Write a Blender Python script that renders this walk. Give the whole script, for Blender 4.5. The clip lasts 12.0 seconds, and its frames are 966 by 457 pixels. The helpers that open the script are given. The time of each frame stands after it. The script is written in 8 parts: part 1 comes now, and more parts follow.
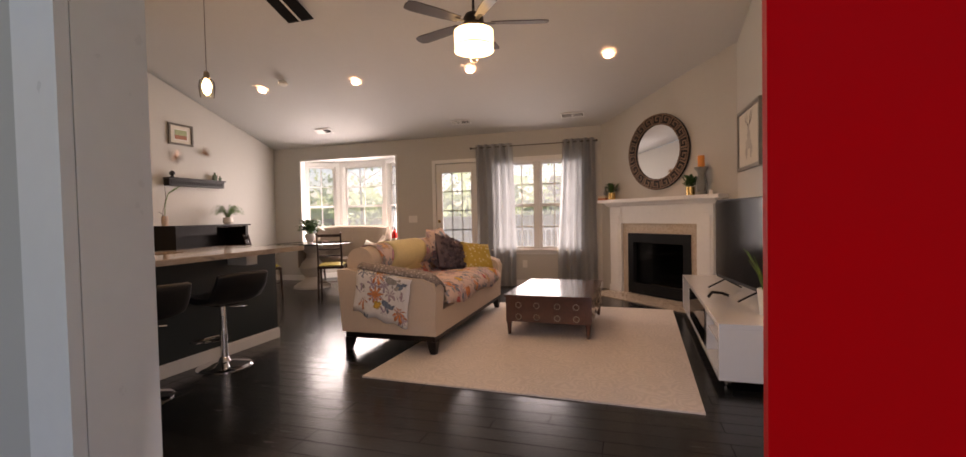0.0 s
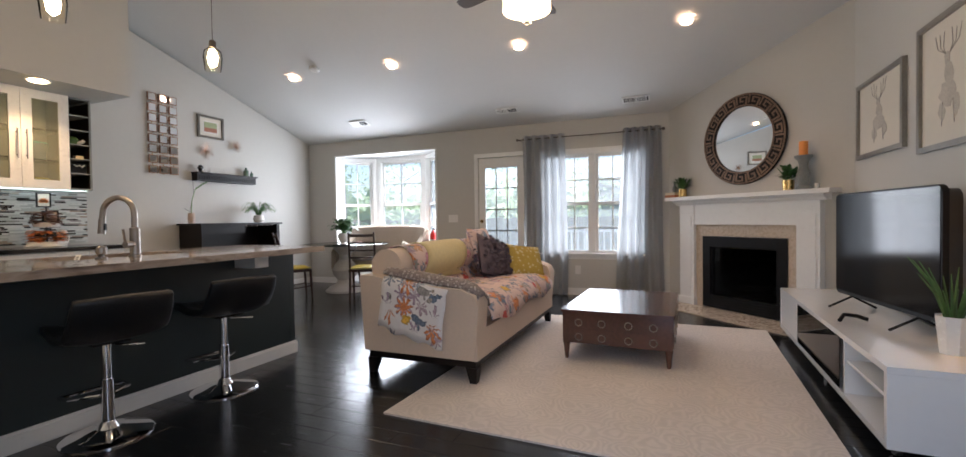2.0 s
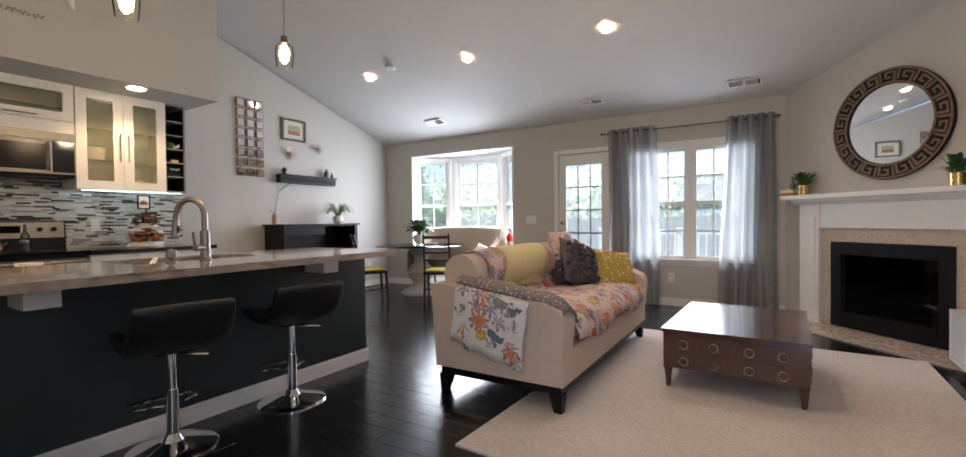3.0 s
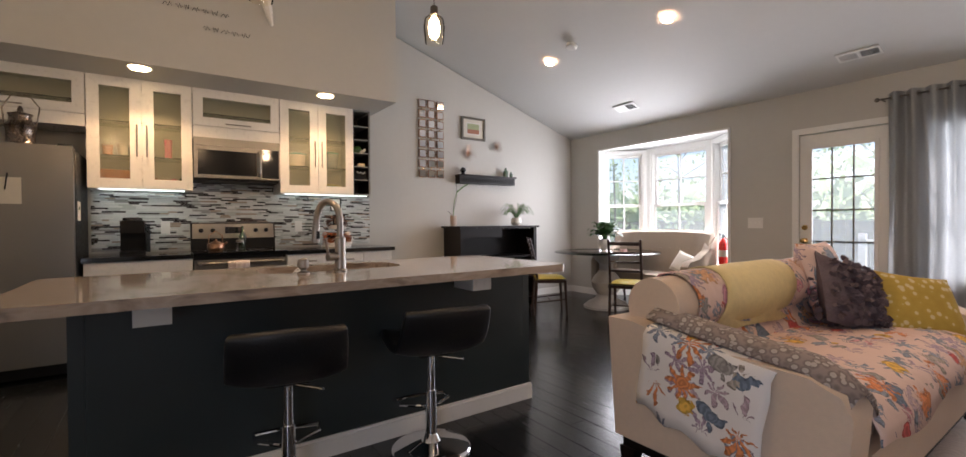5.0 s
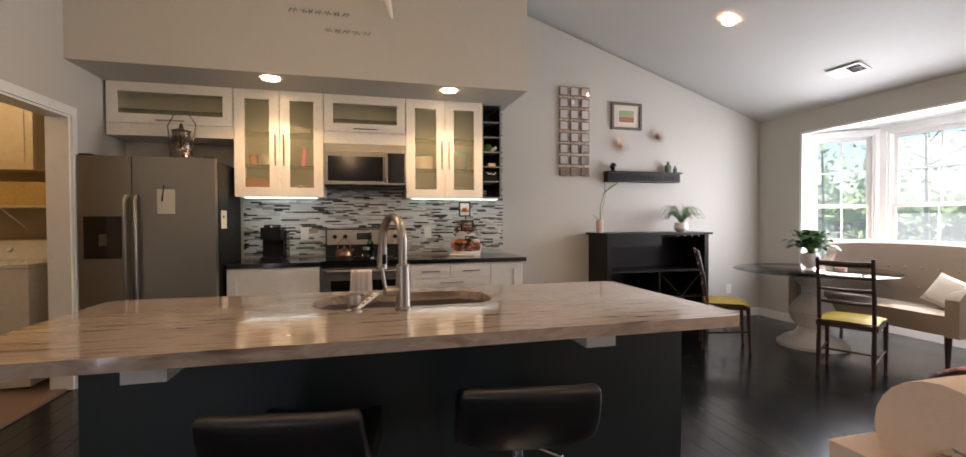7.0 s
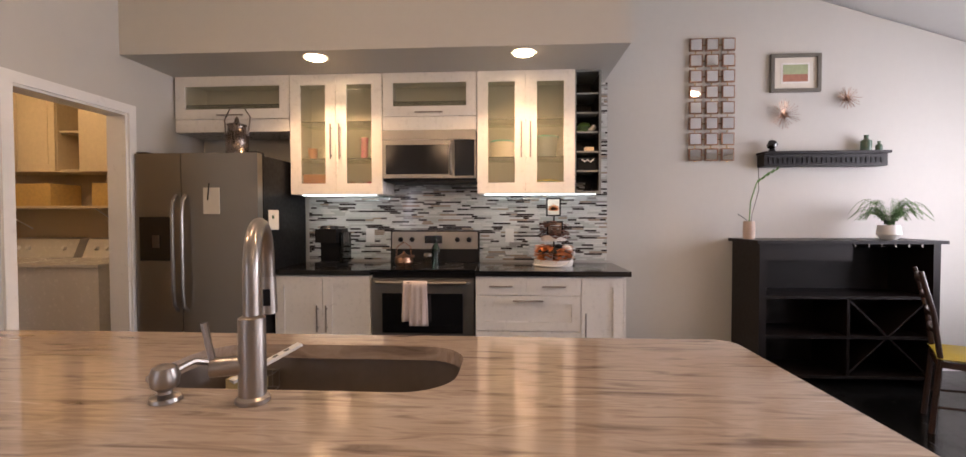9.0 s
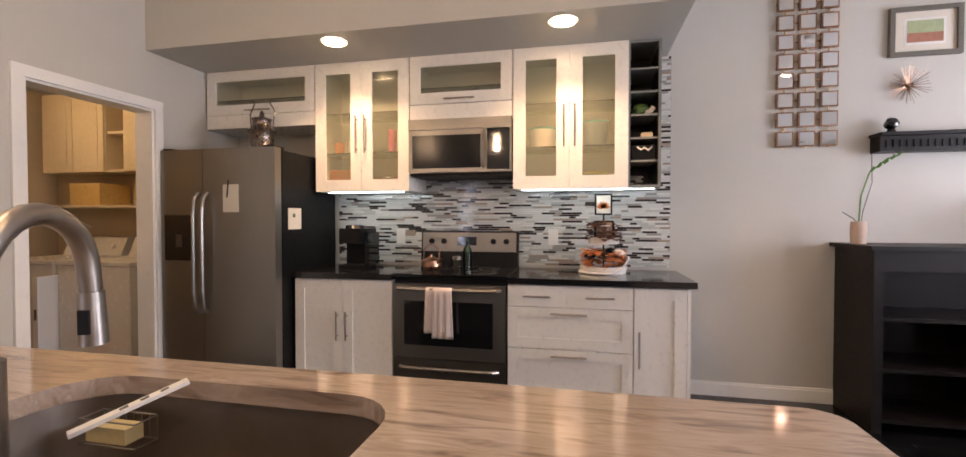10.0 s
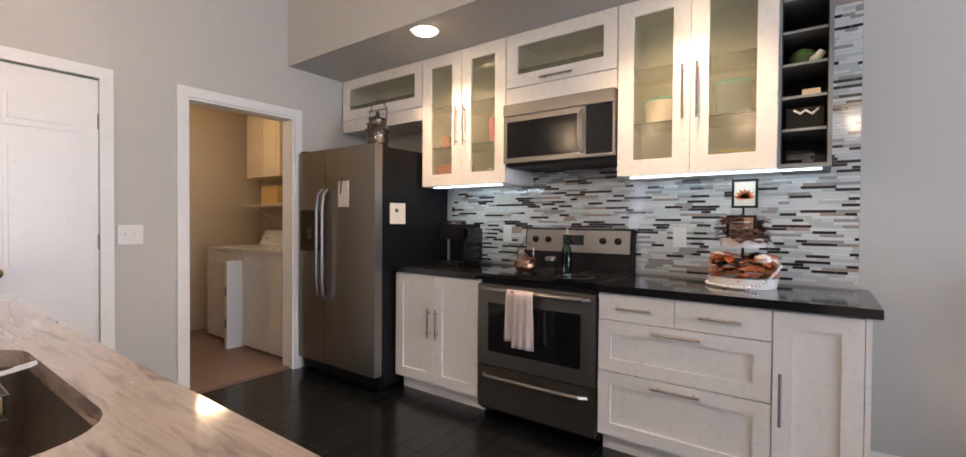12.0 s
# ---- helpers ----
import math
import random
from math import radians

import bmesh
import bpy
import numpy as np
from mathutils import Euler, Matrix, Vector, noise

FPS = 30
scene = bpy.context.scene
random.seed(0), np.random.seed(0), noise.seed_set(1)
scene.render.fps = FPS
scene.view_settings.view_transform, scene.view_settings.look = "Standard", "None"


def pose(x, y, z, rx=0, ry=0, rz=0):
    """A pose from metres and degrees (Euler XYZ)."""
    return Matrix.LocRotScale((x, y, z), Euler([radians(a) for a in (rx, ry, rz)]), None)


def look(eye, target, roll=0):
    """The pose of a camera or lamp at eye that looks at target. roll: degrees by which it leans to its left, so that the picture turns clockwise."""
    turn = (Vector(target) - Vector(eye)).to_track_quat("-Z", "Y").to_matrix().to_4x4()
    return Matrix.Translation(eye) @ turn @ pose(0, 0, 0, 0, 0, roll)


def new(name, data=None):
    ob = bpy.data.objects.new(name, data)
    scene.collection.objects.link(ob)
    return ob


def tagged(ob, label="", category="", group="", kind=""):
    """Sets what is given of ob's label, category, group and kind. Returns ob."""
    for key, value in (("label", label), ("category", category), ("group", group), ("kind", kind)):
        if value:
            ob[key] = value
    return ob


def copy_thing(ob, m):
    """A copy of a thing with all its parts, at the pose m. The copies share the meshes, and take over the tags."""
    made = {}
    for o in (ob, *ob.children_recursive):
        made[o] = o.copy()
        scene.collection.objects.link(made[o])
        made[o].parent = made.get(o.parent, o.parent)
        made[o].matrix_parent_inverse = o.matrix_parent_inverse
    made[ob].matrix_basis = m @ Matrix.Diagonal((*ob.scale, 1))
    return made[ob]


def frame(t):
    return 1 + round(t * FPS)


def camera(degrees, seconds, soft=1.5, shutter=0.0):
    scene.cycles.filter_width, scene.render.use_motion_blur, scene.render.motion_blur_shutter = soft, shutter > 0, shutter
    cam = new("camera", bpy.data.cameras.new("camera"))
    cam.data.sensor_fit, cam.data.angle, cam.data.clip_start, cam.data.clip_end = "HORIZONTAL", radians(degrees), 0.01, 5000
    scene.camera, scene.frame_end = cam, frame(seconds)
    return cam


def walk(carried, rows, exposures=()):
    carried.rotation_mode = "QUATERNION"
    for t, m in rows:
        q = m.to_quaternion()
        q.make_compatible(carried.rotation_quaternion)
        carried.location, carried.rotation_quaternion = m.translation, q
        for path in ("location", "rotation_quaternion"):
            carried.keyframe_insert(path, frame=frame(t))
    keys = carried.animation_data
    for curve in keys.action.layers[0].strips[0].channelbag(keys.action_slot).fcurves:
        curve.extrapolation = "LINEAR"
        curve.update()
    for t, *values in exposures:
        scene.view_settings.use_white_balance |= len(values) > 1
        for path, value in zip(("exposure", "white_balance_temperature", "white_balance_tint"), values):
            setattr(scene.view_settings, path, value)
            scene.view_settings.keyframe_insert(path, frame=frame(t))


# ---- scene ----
cam = camera(92.8, 12.0)
PATH = [
    (0, (0.462, 0.513, 1.147), (-0.125, 2.425, 1.093), -1.2),
    (0.5, (0.438, 0.684, 1.105), (-0.167, 2.59, 1.059), -1.0),
    (1, (0.377, 0.854, 1.113), (-0.244, 2.754, 1.065), -0.9),
    (1.5, (0.27, 1.035, 1.096), (-0.394, 2.921, 1.054), -0.8),
    (2, (0.159, 1.217, 1.099), (-0.598, 3.068, 1.06), -0.8),
    (2.5, (0.066, 1.382, 1.093), (-0.815, 3.177, 1.057), -0.7),
    (3, (-0.047, 1.554, 1.116), (-1.095, 3.257, 1.082), -0.7),
    (3.2, (-0.103, 1.624, 1.121), (-1.213, 3.286, 1.085), -0.7),
    (4.8, (-0.428, 2.271, 1.163), (-2.04, 3.454, 1.126), -0.3),
    (5, (-0.506, 2.252, 1.147), (-2.149, 3.394, 1.121), -0.4),
    (5.5, (-0.647, 2.357, 1.154), (-2.389, 3.338, 1.125), -0.3),
    (6, (-0.801, 2.483, 1.196), (-2.619, 3.315, 1.158), -0.3),
    (6.5, (-0.912, 2.635, 1.23), (-2.795, 3.308, 1.189), -0.2),
    (7, (-1.052, 2.845, 1.248), (-2.988, 3.345, 1.211), -0.2),
    (9, (-1.936, 3.509, 1.278), (-3.932, 3.389, 1.229), -0.1),
    (9.5, (-2.21, 3.608, 1.263), (-4.19, 3.333, 1.221), -0.0),
    (10, (-2.411, 3.719, 1.254), (-4.365, 3.295, 1.215), 0.0),
    (10.5, (-2.595, 3.868, 1.234), (-4.498, 3.253, 1.194), 0.1),
    (11, (-2.729, 3.976, 1.206), (-4.538, 3.125, 1.174), 0.2),
    (11.5, (-2.88, 4.072, 1.198), (-4.591, 3.037, 1.166), 0.3),
    (12, (-3.019, 4.179, 1.204), (-4.631, 2.996, 1.175), 0.4),
]
EXPOSURES = [(0, 0.42, 7700, 32), (0.5, 0.46, 6900, 18), (1.0, 0.52, 6200, 18), (2.5, 0.74, 5800, 15), (5.0, 0.66, 6200, 21), (7.0, 0.79, 6300, 20), (9.0, 0.97, 6250, 28), (10.5, 1.2, 5900, 24), (12.0, 1.18, 5500, 21)]
walk(cam, [(t, look(eye, target, roll)) for t, eye, target, roll in PATH], EXPOSURES)

# ---- world, sun and lamps ----
world = bpy.data.worlds.new("world")
scene.world = world
world.use_nodes = True
wn = world.node_tree.nodes
sky = wn.new("ShaderNodeTexSky")
sky.sky_type, sky.sun_disc = "NISHITA", False
SUN_ELEV, SUN_AZ = 52.0, 28.0
sky.sun_elevation, sky.sun_rotation = radians(SUN_ELEV), radians(SUN_AZ)
world.node_tree.links.new(sky.outputs[0], wn["Background"].inputs[0])
wn["Background"].inputs[1].default_value = 0.15
sun_data = bpy.data.lights.new("sun", "SUN")
sun_data.energy, sun_data.angle, sun_data.color = 5.0, radians(0.5), (1.0, 0.95, 0.88)
sun = new("sun", sun_data)
sun.rotation_euler = Euler((radians(90 - SUN_ELEV), 0, radians(180 - SUN_AZ)))


def lamp(kind, name, m, energy, color, size=0.1, size_y=None, spot=None):
    d = bpy.data.lights.new(name, kind)
    d.energy, d.color = energy, color
    if kind == "AREA":
        d.shape, d.size, d.size_y = "RECTANGLE", size, size_y or size
    else:
        d.shadow_soft_size = size
    if kind == "SPOT":
        d.spot_size, d.spot_blend = radians(spot), 0.6
    ob = new(name, d)
    ob.matrix_world = m
    return ob


DAY = (0.96, 0.98, 0.96)
WARM = (1.0, 0.66, 0.36)
# sky light through the openings
lamp("AREA", "daylight_bay", pose(-4.40, 8.34, 1.40, -80, 0, 0), 36, DAY, 0.95, 1.5)
lamp("AREA", "daylight_bay_west", pose(-5.08, 8.08, 1.40, -80, 0, 43), 17, DAY, 0.55, 1.5)
lamp("AREA", "daylight_bay_east", pose(-3.70, 8.08, 1.40, -80, 0, -43), 17, DAY, 0.55, 1.5)
lamp("AREA", "daylight_patio_door", pose(-2.25, 7.78, 1.10, -80, 0, 0), 8, DAY, 0.55, 1.7)
lamp("AREA", "daylight_window", pose(-0.86, 7.79, 1.30, -90, 0, 0), 17, DAY, 1.35, 1.35)
lamp("AREA", "daylight_entrance", pose(0.35, 1.17, 1.15, 80, 0, 0), 11, (0.86, 0.93, 1.0), 0.6, 1.9)
scene.view_settings.exposure = 0.75

# ---- materials ----
def mat(name, color, rough=0.5, metal=0.0, vary=0.12, scale=6.0, bump=0.0, bscale=60.0, coat=0.0, stretch=(1, 1, 1), isl=0.0, spec=0.5):
    """A plain surface with variation at two scales, and fine relief."""
    m = bpy.data.materials.new(name)
    m.use_nodes = True
    t = m.node_tree
    n, l = t.nodes, t.links
    p = n["Principled BSDF"]
    p.inputs["Roughness"].default_value, p.inputs["Metallic"].default_value = rough, metal
    p.inputs["Coat Weight"].default_value, p.inputs["Coat Roughness"].default_value = coat, 0.08
    p.inputs["Specular IOR Level"].default_value = spec
    tc, mp = n.new("ShaderNodeTexCoord"), n.new("ShaderNodeMapping")
    mp.inputs["Scale"].default_value = stretch
    l.new(tc.outputs["Object"], mp.inputs[0])
    big, fine = n.new("ShaderNodeTexNoise"), n.new("ShaderNodeTexNoise")
    big.inputs["Scale"].default_value, big.inputs["Detail"].default_value = scale * 0.35, 3
    fine.inputs["Scale"].default_value, fine.inputs["Detail"].default_value = scale * 6, 4
    l.new(mp.outputs[0], big.inputs[0])
    l.new(mp.outputs[0], fine.inputs[0])
    add = n.new("ShaderNodeMath")
    add.operation = "ADD"
    l.new(big.outputs[0], add.inputs[0])
    l.new(fine.outputs[0], add.inputs[1])
    mr = n.new("ShaderNodeMapRange")
    mr.inputs[1].default_value, mr.inputs[2].default_value = 0.6, 1.4
    mr.inputs[3].default_value, mr.inputs[4].default_value = 1 - vary, 1 + vary
    l.new(add.outputs[0], mr.inputs[0])
    mul = n.new("ShaderNodeVectorMath")
    mul.operation = "SCALE"
    mul.inputs[0].default_value = color
    l.new(mr.outputs[0], mul.inputs["Scale"])
    out = mul.outputs[0]
    if isl:
        g, oi = n.new("ShaderNodeNewGeometry"), n.new("ShaderNodeObjectInfo")
        a, fr = n.new("ShaderNodeMath"), n.new("ShaderNodeMath")
        fr.operation = "FRACT"
        l.new(g.outputs["Random Per Island"], a.inputs[0])
        l.new(oi.outputs["Random"], a.inputs[1])
        l.new(a.outputs[0], fr.inputs[0])
        r2, m2 = n.new("ShaderNodeMapRange"), n.new("ShaderNodeVectorMath")
        r2.inputs[3].default_value, r2.inputs[4].default_value = 1 - isl, 1 + isl
        m2.operation = "SCALE"
        l.new(fr.outputs[0], r2.inputs[0])
        l.new(out, m2.inputs[0])
        l.new(r2.outputs[0], m2.inputs["Scale"])
        out = m2.outputs[0]
    l.new(out, p.inputs["Base Color"])
    rr = n.new("ShaderNodeMapRange")
    rr.inputs[1].default_value, rr.inputs[2].default_value = 0.3, 0.7
    rr.inputs[3].default_value, rr.inputs[4].default_value = max(0.02, rough * 0.85), min(1, rough * 1.15)
    l.new(fine.outputs[0], rr.inputs[0])
    l.new(rr.outputs[0], p.inputs["Roughness"])
    if bump:
        b, bn = n.new("ShaderNodeBump"), n.new("ShaderNodeTexNoise")
        bn.inputs["Scale"].default_value, bn.inputs["Detail"].default_value = bscale, 3
        b.inputs["Strength"].default_value, b.inputs["Distance"].default_value = min(1, bump), 0.004
        l.new(mp.outputs[0], bn.inputs[0])
        l.new(bn.outputs[0], b.inputs["Height"])
        l.new(b.outputs[0], p.inputs["Normal"])
    return m


def emit(name, color, strength):
    m = bpy.data.materials.new(name)
    m.use_nodes = True
    p = m.node_tree.nodes["Principled BSDF"]
    p.inputs["Base Color"].default_value = (0.9, 0.85, 0.75, 1)
    p.inputs["Emission Color"].default_value = (*color, 1)
    p.inputs["Emission Strength"].default_value = strength
    return m


def glass(name, color=(1, 1, 1), rough=0.0, ior=1.45, thin=True):
    m = bpy.data.materials.new(name)
    m.use_nodes = True
    n, l = m.node_tree.nodes, m.node_tree.links
    if thin:
        tr, gl, mix, fr = n.new("ShaderNodeBsdfTransparent"), n.new("ShaderNodeBsdfGlossy"), n.new("ShaderNodeMixShader"), n.new("ShaderNodeFresnel")
        tr.inputs[0].default_value = (*color, 1)
        gl.inputs["Roughness"].default_value = rough
        fr.inputs[0].default_value = ior
        l.new(fr.outputs[0], mix.inputs[0])
        l.new(tr.outputs[0], mix.inputs[1])
        l.new(gl.outputs[0], mix.inputs[2])
        l.new(mix.outputs[0], n["Material Output"].inputs[0])
    else:
        p = n["Principled BSDF"]
        p.inputs["Base Color"].default_value = (*color, 1)
        p.inputs["Transmission Weight"].default_value = 1
        p.inputs["Roughness"].default_value = rough
        p.inputs["IOR"].default_value = ior
    return m


def ramp_mat(name, stops, rough, scale, stretch, distortion=0.0, detail=6, coat=0.0, kind="noise", bump=0.0, per_object=False):
    """A surface coloured by a ramp over a stretched noise or voronoi."""
    m = bpy.data.materials.new(name)
    m.use_nodes = True
    n, l = m.node_tree.nodes, m.node_tree.links
    p = n["Principled BSDF"]
    p.inputs["Roughness"].default_value = rough
    p.inputs["Coat Weight"].default_value = coat
    tc, mp, cr = n.new("ShaderNodeTexCoord"), n.new("ShaderNodeMapping"), n.new("ShaderNodeValToRGB")
    mp.inputs["Scale"].default_value = stretch
    l.new(tc.outputs["Object"], mp.inputs[0])
    if kind == "noise":
        t = n.new("ShaderNodeTexNoise")
        t.inputs["Detail"].default_value, t.inputs["Distortion"].default_value = detail, distortion
        o = t.outputs[0]
    else:
        t = n.new("ShaderNodeTexVoronoi")
        o = t.outputs["Distance"]
    t.inputs["Scale"].default_value = scale
    l.new(mp.outputs[0], t.inputs[0])
    if per_object:
        cr.color_ramp.interpolation = "CONSTANT"
        g = n.new("ShaderNodeNewGeometry")
        l.new(g.outputs["Random Per Island"], cr.inputs[0])
    else:
        l.new(o, cr.inputs[0])
    e = cr.color_ramp.elements
    while len(e) < len(stops):
        e.new(0.5)
    for k, (pos, c) in enumerate(stops):
        e[k].position, e[k].color = pos, (*c, 1)
    l.new(cr.outputs[0], p.inputs["Base Color"])
    if bump:
        b = n.new("ShaderNodeBump")
        b.inputs["Strength"].default_value, b.inputs["Distance"].default_value = bump, 0.004
        l.new(o, b.inputs["Height"])
        l.new(b.outputs[0], p.inputs["Normal"])
    return m


def floral(name, ground, k_=1.0, wobble=0.035, fill=0.0):
    """Printed flowers, leaves and coral sprigs on a pale cloth: one motif round each scattered point."""
    m = bpy.data.materials.new(name)
    m.use_nodes = True
    n, l = m.node_tree.nodes, m.node_tree.links
    p = n["Principled BSDF"]
    p.inputs["Roughness"].default_value = 0.9
    tc, nz, sc, addv = n.new("ShaderNodeTexCoord"), n.new("ShaderNodeTexNoise"), n.new("ShaderNodeVectorMath"), n.new("ShaderNodeVectorMath")
    nz.inputs["Scale"].default_value, nz.inputs["Detail"].default_value = 24, 3
    l.new(tc.outputs["Object"], nz.inputs[0])
    sc.operation = "SCALE"
    sc.inputs["Scale"].default_value = wobble
    l.new(nz.outputs["Color"], sc.inputs[0])
    l.new(tc.outputs["Object"], addv.inputs[0])
    l.new(sc.outputs[0], addv.inputs[1])

    def op(kind, a, b=0.0, c=0.0):
        q = n.new("ShaderNodeMath")
        q.operation = kind
        for k, v in enumerate((a, b, c)):
            if isinstance(v, (int, float)):
                q.inputs[k].default_value = v
            else:
                l.new(v, q.inputs[k])
        return q.outputs[0]

    base = n.new("ShaderNodeRGB")
    base.outputs[0].default_value = (*ground, 1)
    prev = base.outputs[0]
    # scale of the scatter, petals, size in cells, depth of the petals, share of cells used, colours
    for scale, petals, size, deep, share, off, cols in (
            (7.5, 7, 0.52, 0.75, 0.75 + fill, 0.0, ((0.36, 0.27, 0.34), (0.24, 0.27, 0.33), (0.45, 0.34, 0.38), (0.20, 0.23, 0.28))),
            (6.0, 3, 0.46, 0.55, 0.55 + fill, 2.3, ((0.15, 0.19, 0.25), (0.30, 0.28, 0.26), (0.22, 0.26, 0.32), (0.38, 0.33, 0.28))),
            (5.0, 9, 0.46, 0.60, 0.50 + fill, 5.1, ((0.66, 0.24, 0.09), (0.58, 0.33, 0.18), (0.60, 0.28, 0.32), (0.66, 0.24, 0.09))),
            (4.2, 6, 0.24, 0.22, 0.45 + fill, 8.9, ((0.70, 0.42, 0.07), (0.55, 0.10, 0.09), (0.60, 0.30, 0.38), (0.70, 0.42, 0.07)))):
        mp, v, sub, sep = n.new("ShaderNodeMapping"), n.new("ShaderNodeTexVoronoi"), n.new("ShaderNodeVectorMath"), n.new("ShaderNodeSeparateXYZ")
        mp.inputs["Location"].default_value = (off, off * 1.7, off * 0.6)
        l.new(addv.outputs[0], mp.inputs[0])
        v.inputs["Scale"].default_value = scale * k_
        l.new(mp.outputs[0], v.inputs[0])
        sub.operation = "SUBTRACT"
        l.new(mp.outputs[0], sub.inputs[0])
        l.new(v.outputs["Position"], sub.inputs[1])
        l.new(sub.outputs[0], sep.inputs[0])
        angle = op("ARCTAN2", op("ADD", sep.outputs[1], sep.outputs[2]), sep.outputs[0])
        hue = n.new("ShaderNodeSeparateColor")
        l.new(v.outputs["Color"], hue.inputs[0])
        wave = op("COSINE", op("MULTIPLY_ADD", angle, petals, op("MULTIPLY", hue.outputs[1], 6.28)))
        edge = op("MULTIPLY", op("MULTIPLY_ADD", wave, deep * 0.5, 1 - deep * 0.5), size)
        inside = op("MULTIPLY", op("LESS_THAN", v.outputs["Distance"], edge), op("LESS_THAN", hue.outputs[2], share))
        # paler veins along the petals and a dark outline
        vein = op("MULTIPLY_ADD", op("SINE", op("MULTIPLY", v.outputs["Distance"], 62.0)), 0.22, 1.0)
        rim = op("MULTIPLY_ADD", op("GREATER_THAN", v.outputs["Distance"], op("MULTIPLY", edge, 0.86)), -0.35, vein)
        cr, tint, mx = n.new("ShaderNodeValToRGB"), n.new("ShaderNodeVectorMath"), n.new("ShaderNodeMix")
        cr.color_ramp.interpolation = "CONSTANT"
        e = cr.color_ramp.elements
        while len(e) < len(cols):
            e.new(0.5)
        for k, c in enumerate(cols):
            e[k].position, e[k].color = k / len(cols), (*c, 1)
        l.new(hue.outputs[0], cr.inputs[0])
        tint.operation = "SCALE"
        l.new(cr.outputs[0], tint.inputs[0])
        l.new(rim, tint.inputs["Scale"])
        mx.data_type = "RGBA"
        l.new(inside, mx.inputs[0])
        l.new(prev, mx.inputs[6])
        l.new(tint.outputs[0], mx.inputs[7])
        prev = mx.outputs[2]
    l.new(prev, p.inputs["Base Color"])
    b, bn = n.new("ShaderNodeBump"), n.new("ShaderNodeTexNoise")
    bn.inputs["Scale"].default_value = 9
    b.inputs["Strength"].default_value, b.inputs["Distance"].default_value = 0.6, 0.02
    l.new(tc.outputs["Object"], bn.inputs[0])
    l.new(bn.outputs[0], b.inputs["Height"])
    l.new(b.outputs[0], p.inputs["Normal"])
    return m


def embossed(name, color, dark):
    """Wool pile with a raised scrolling pattern, groove shade painted slightly deeper in tone."""
    m = mat(name, color, 0.95, vary=0.08, scale=5)
    n, l = m.node_tree.nodes, m.node_tree.links
    p = n["Principled BSDF"]
    tc, nz, ad, v, w, mp = n.new("ShaderNodeTexCoord"), n.new("ShaderNodeTexNoise"), n.new("ShaderNodeVectorMath"), n.new("ShaderNodeTexVoronoi"), n.new("ShaderNodeMath"), n.new("ShaderNodeMapRange")
    nz.inputs["Scale"].default_value, nz.inputs["Detail"].default_value = 5, 2
    ad.operation = "MULTIPLY_ADD"
    ad.inputs[1].default_value = (0.16, 0.16, 0.16)
    v.inputs["Scale"].default_value = 5.5
    l.new(tc.outputs["Object"], nz.inputs[0])
    l.new(nz.outputs["Color"], ad.inputs[0])
    l.new(tc.outputs["Object"], ad.inputs[2])
    l.new(ad.outputs[0], v.inputs[0])
    w.operation = "MULTIPLY"
    w.inputs[1].default_value = 42
    l.new(v.outputs["Distance"], w.inputs[0])
    si = n.new("ShaderNodeMath")
    si.operation = "SINE"
    l.new(w.outputs[0], si.inputs[0])
    mp.inputs[1].default_value, mp.inputs[2].default_value, mp.inputs[3].default_value, mp.inputs[4].default_value = -0.6, 0.6, dark, 1.0
    l.new(si.outputs[0], mp.inputs[0])
    sc = n.new("ShaderNodeVectorMath")
    sc.operation = "SCALE"
    l.new(p.inputs["Base Color"].links[0].from_socket, sc.inputs[0])
    l.new(mp.outputs[0], sc.inputs["Scale"])
    l.new(sc.outputs[0], p.inputs["Base Color"])
    b = n.new("ShaderNodeBump")
    b.inputs["Strength"].default_value, b.inputs["Distance"].default_value = 0.8, 0.006
    l.new(mp.outputs[0], b.inputs["Height"])
    l.new(b.outputs[0], p.inputs["Normal"])
    return m


M_WALL = mat("wall_paint", (0.50, 0.49, 0.455), 0.62, vary=0.03, scale=3, bump=0.12, bscale=220)
M_CEIL = mat("ceiling_paint", (0.60, 0.60, 0.59), 0.75, vary=0.03, scale=3, bump=0.15, bscale=160)
M_TRIM = mat("white_trim_paint", (0.76, 0.76, 0.74), 0.32, vary=0.03, scale=4)
M_FLOOR = mat("espresso_floorboards", (0.0060, 0.0070, 0.0080), 0.24, vary=0.30, scale=9, bump=0.0, bscale=24, stretch=(0.15, 1, 1), isl=0.35, coat=0.12, spec=0.42)
M_LFLOOR = mat("laundry_tile", (0.20, 0.13, 0.10), 0.45, vary=0.2, scale=5)
M_LWALL = mat("laundry_wall_paint", (0.50, 0.41, 0.28), 0.7, vary=0.04, scale=3)
M_RED = mat("red_door_paint", (0.66, 0.001, 0.003), 0.6, spec=0.08, vary=0.05, scale=3, bump=0.05, bscale=30)
M_WHITE = mat("white_cabinet_paint", (0.74, 0.72, 0.68), 0.30, vary=0.03, scale=5)
M_GLOSSW = mat("white_lacquer", (0.74, 0.75, 0.76), 0.12, vary=0.02, scale=4, coat=0.3)
M_ISLAND = mat("dark_slate_green_paint", (0.020, 0.030, 0.032), 0.45, vary=0.12, scale=4)
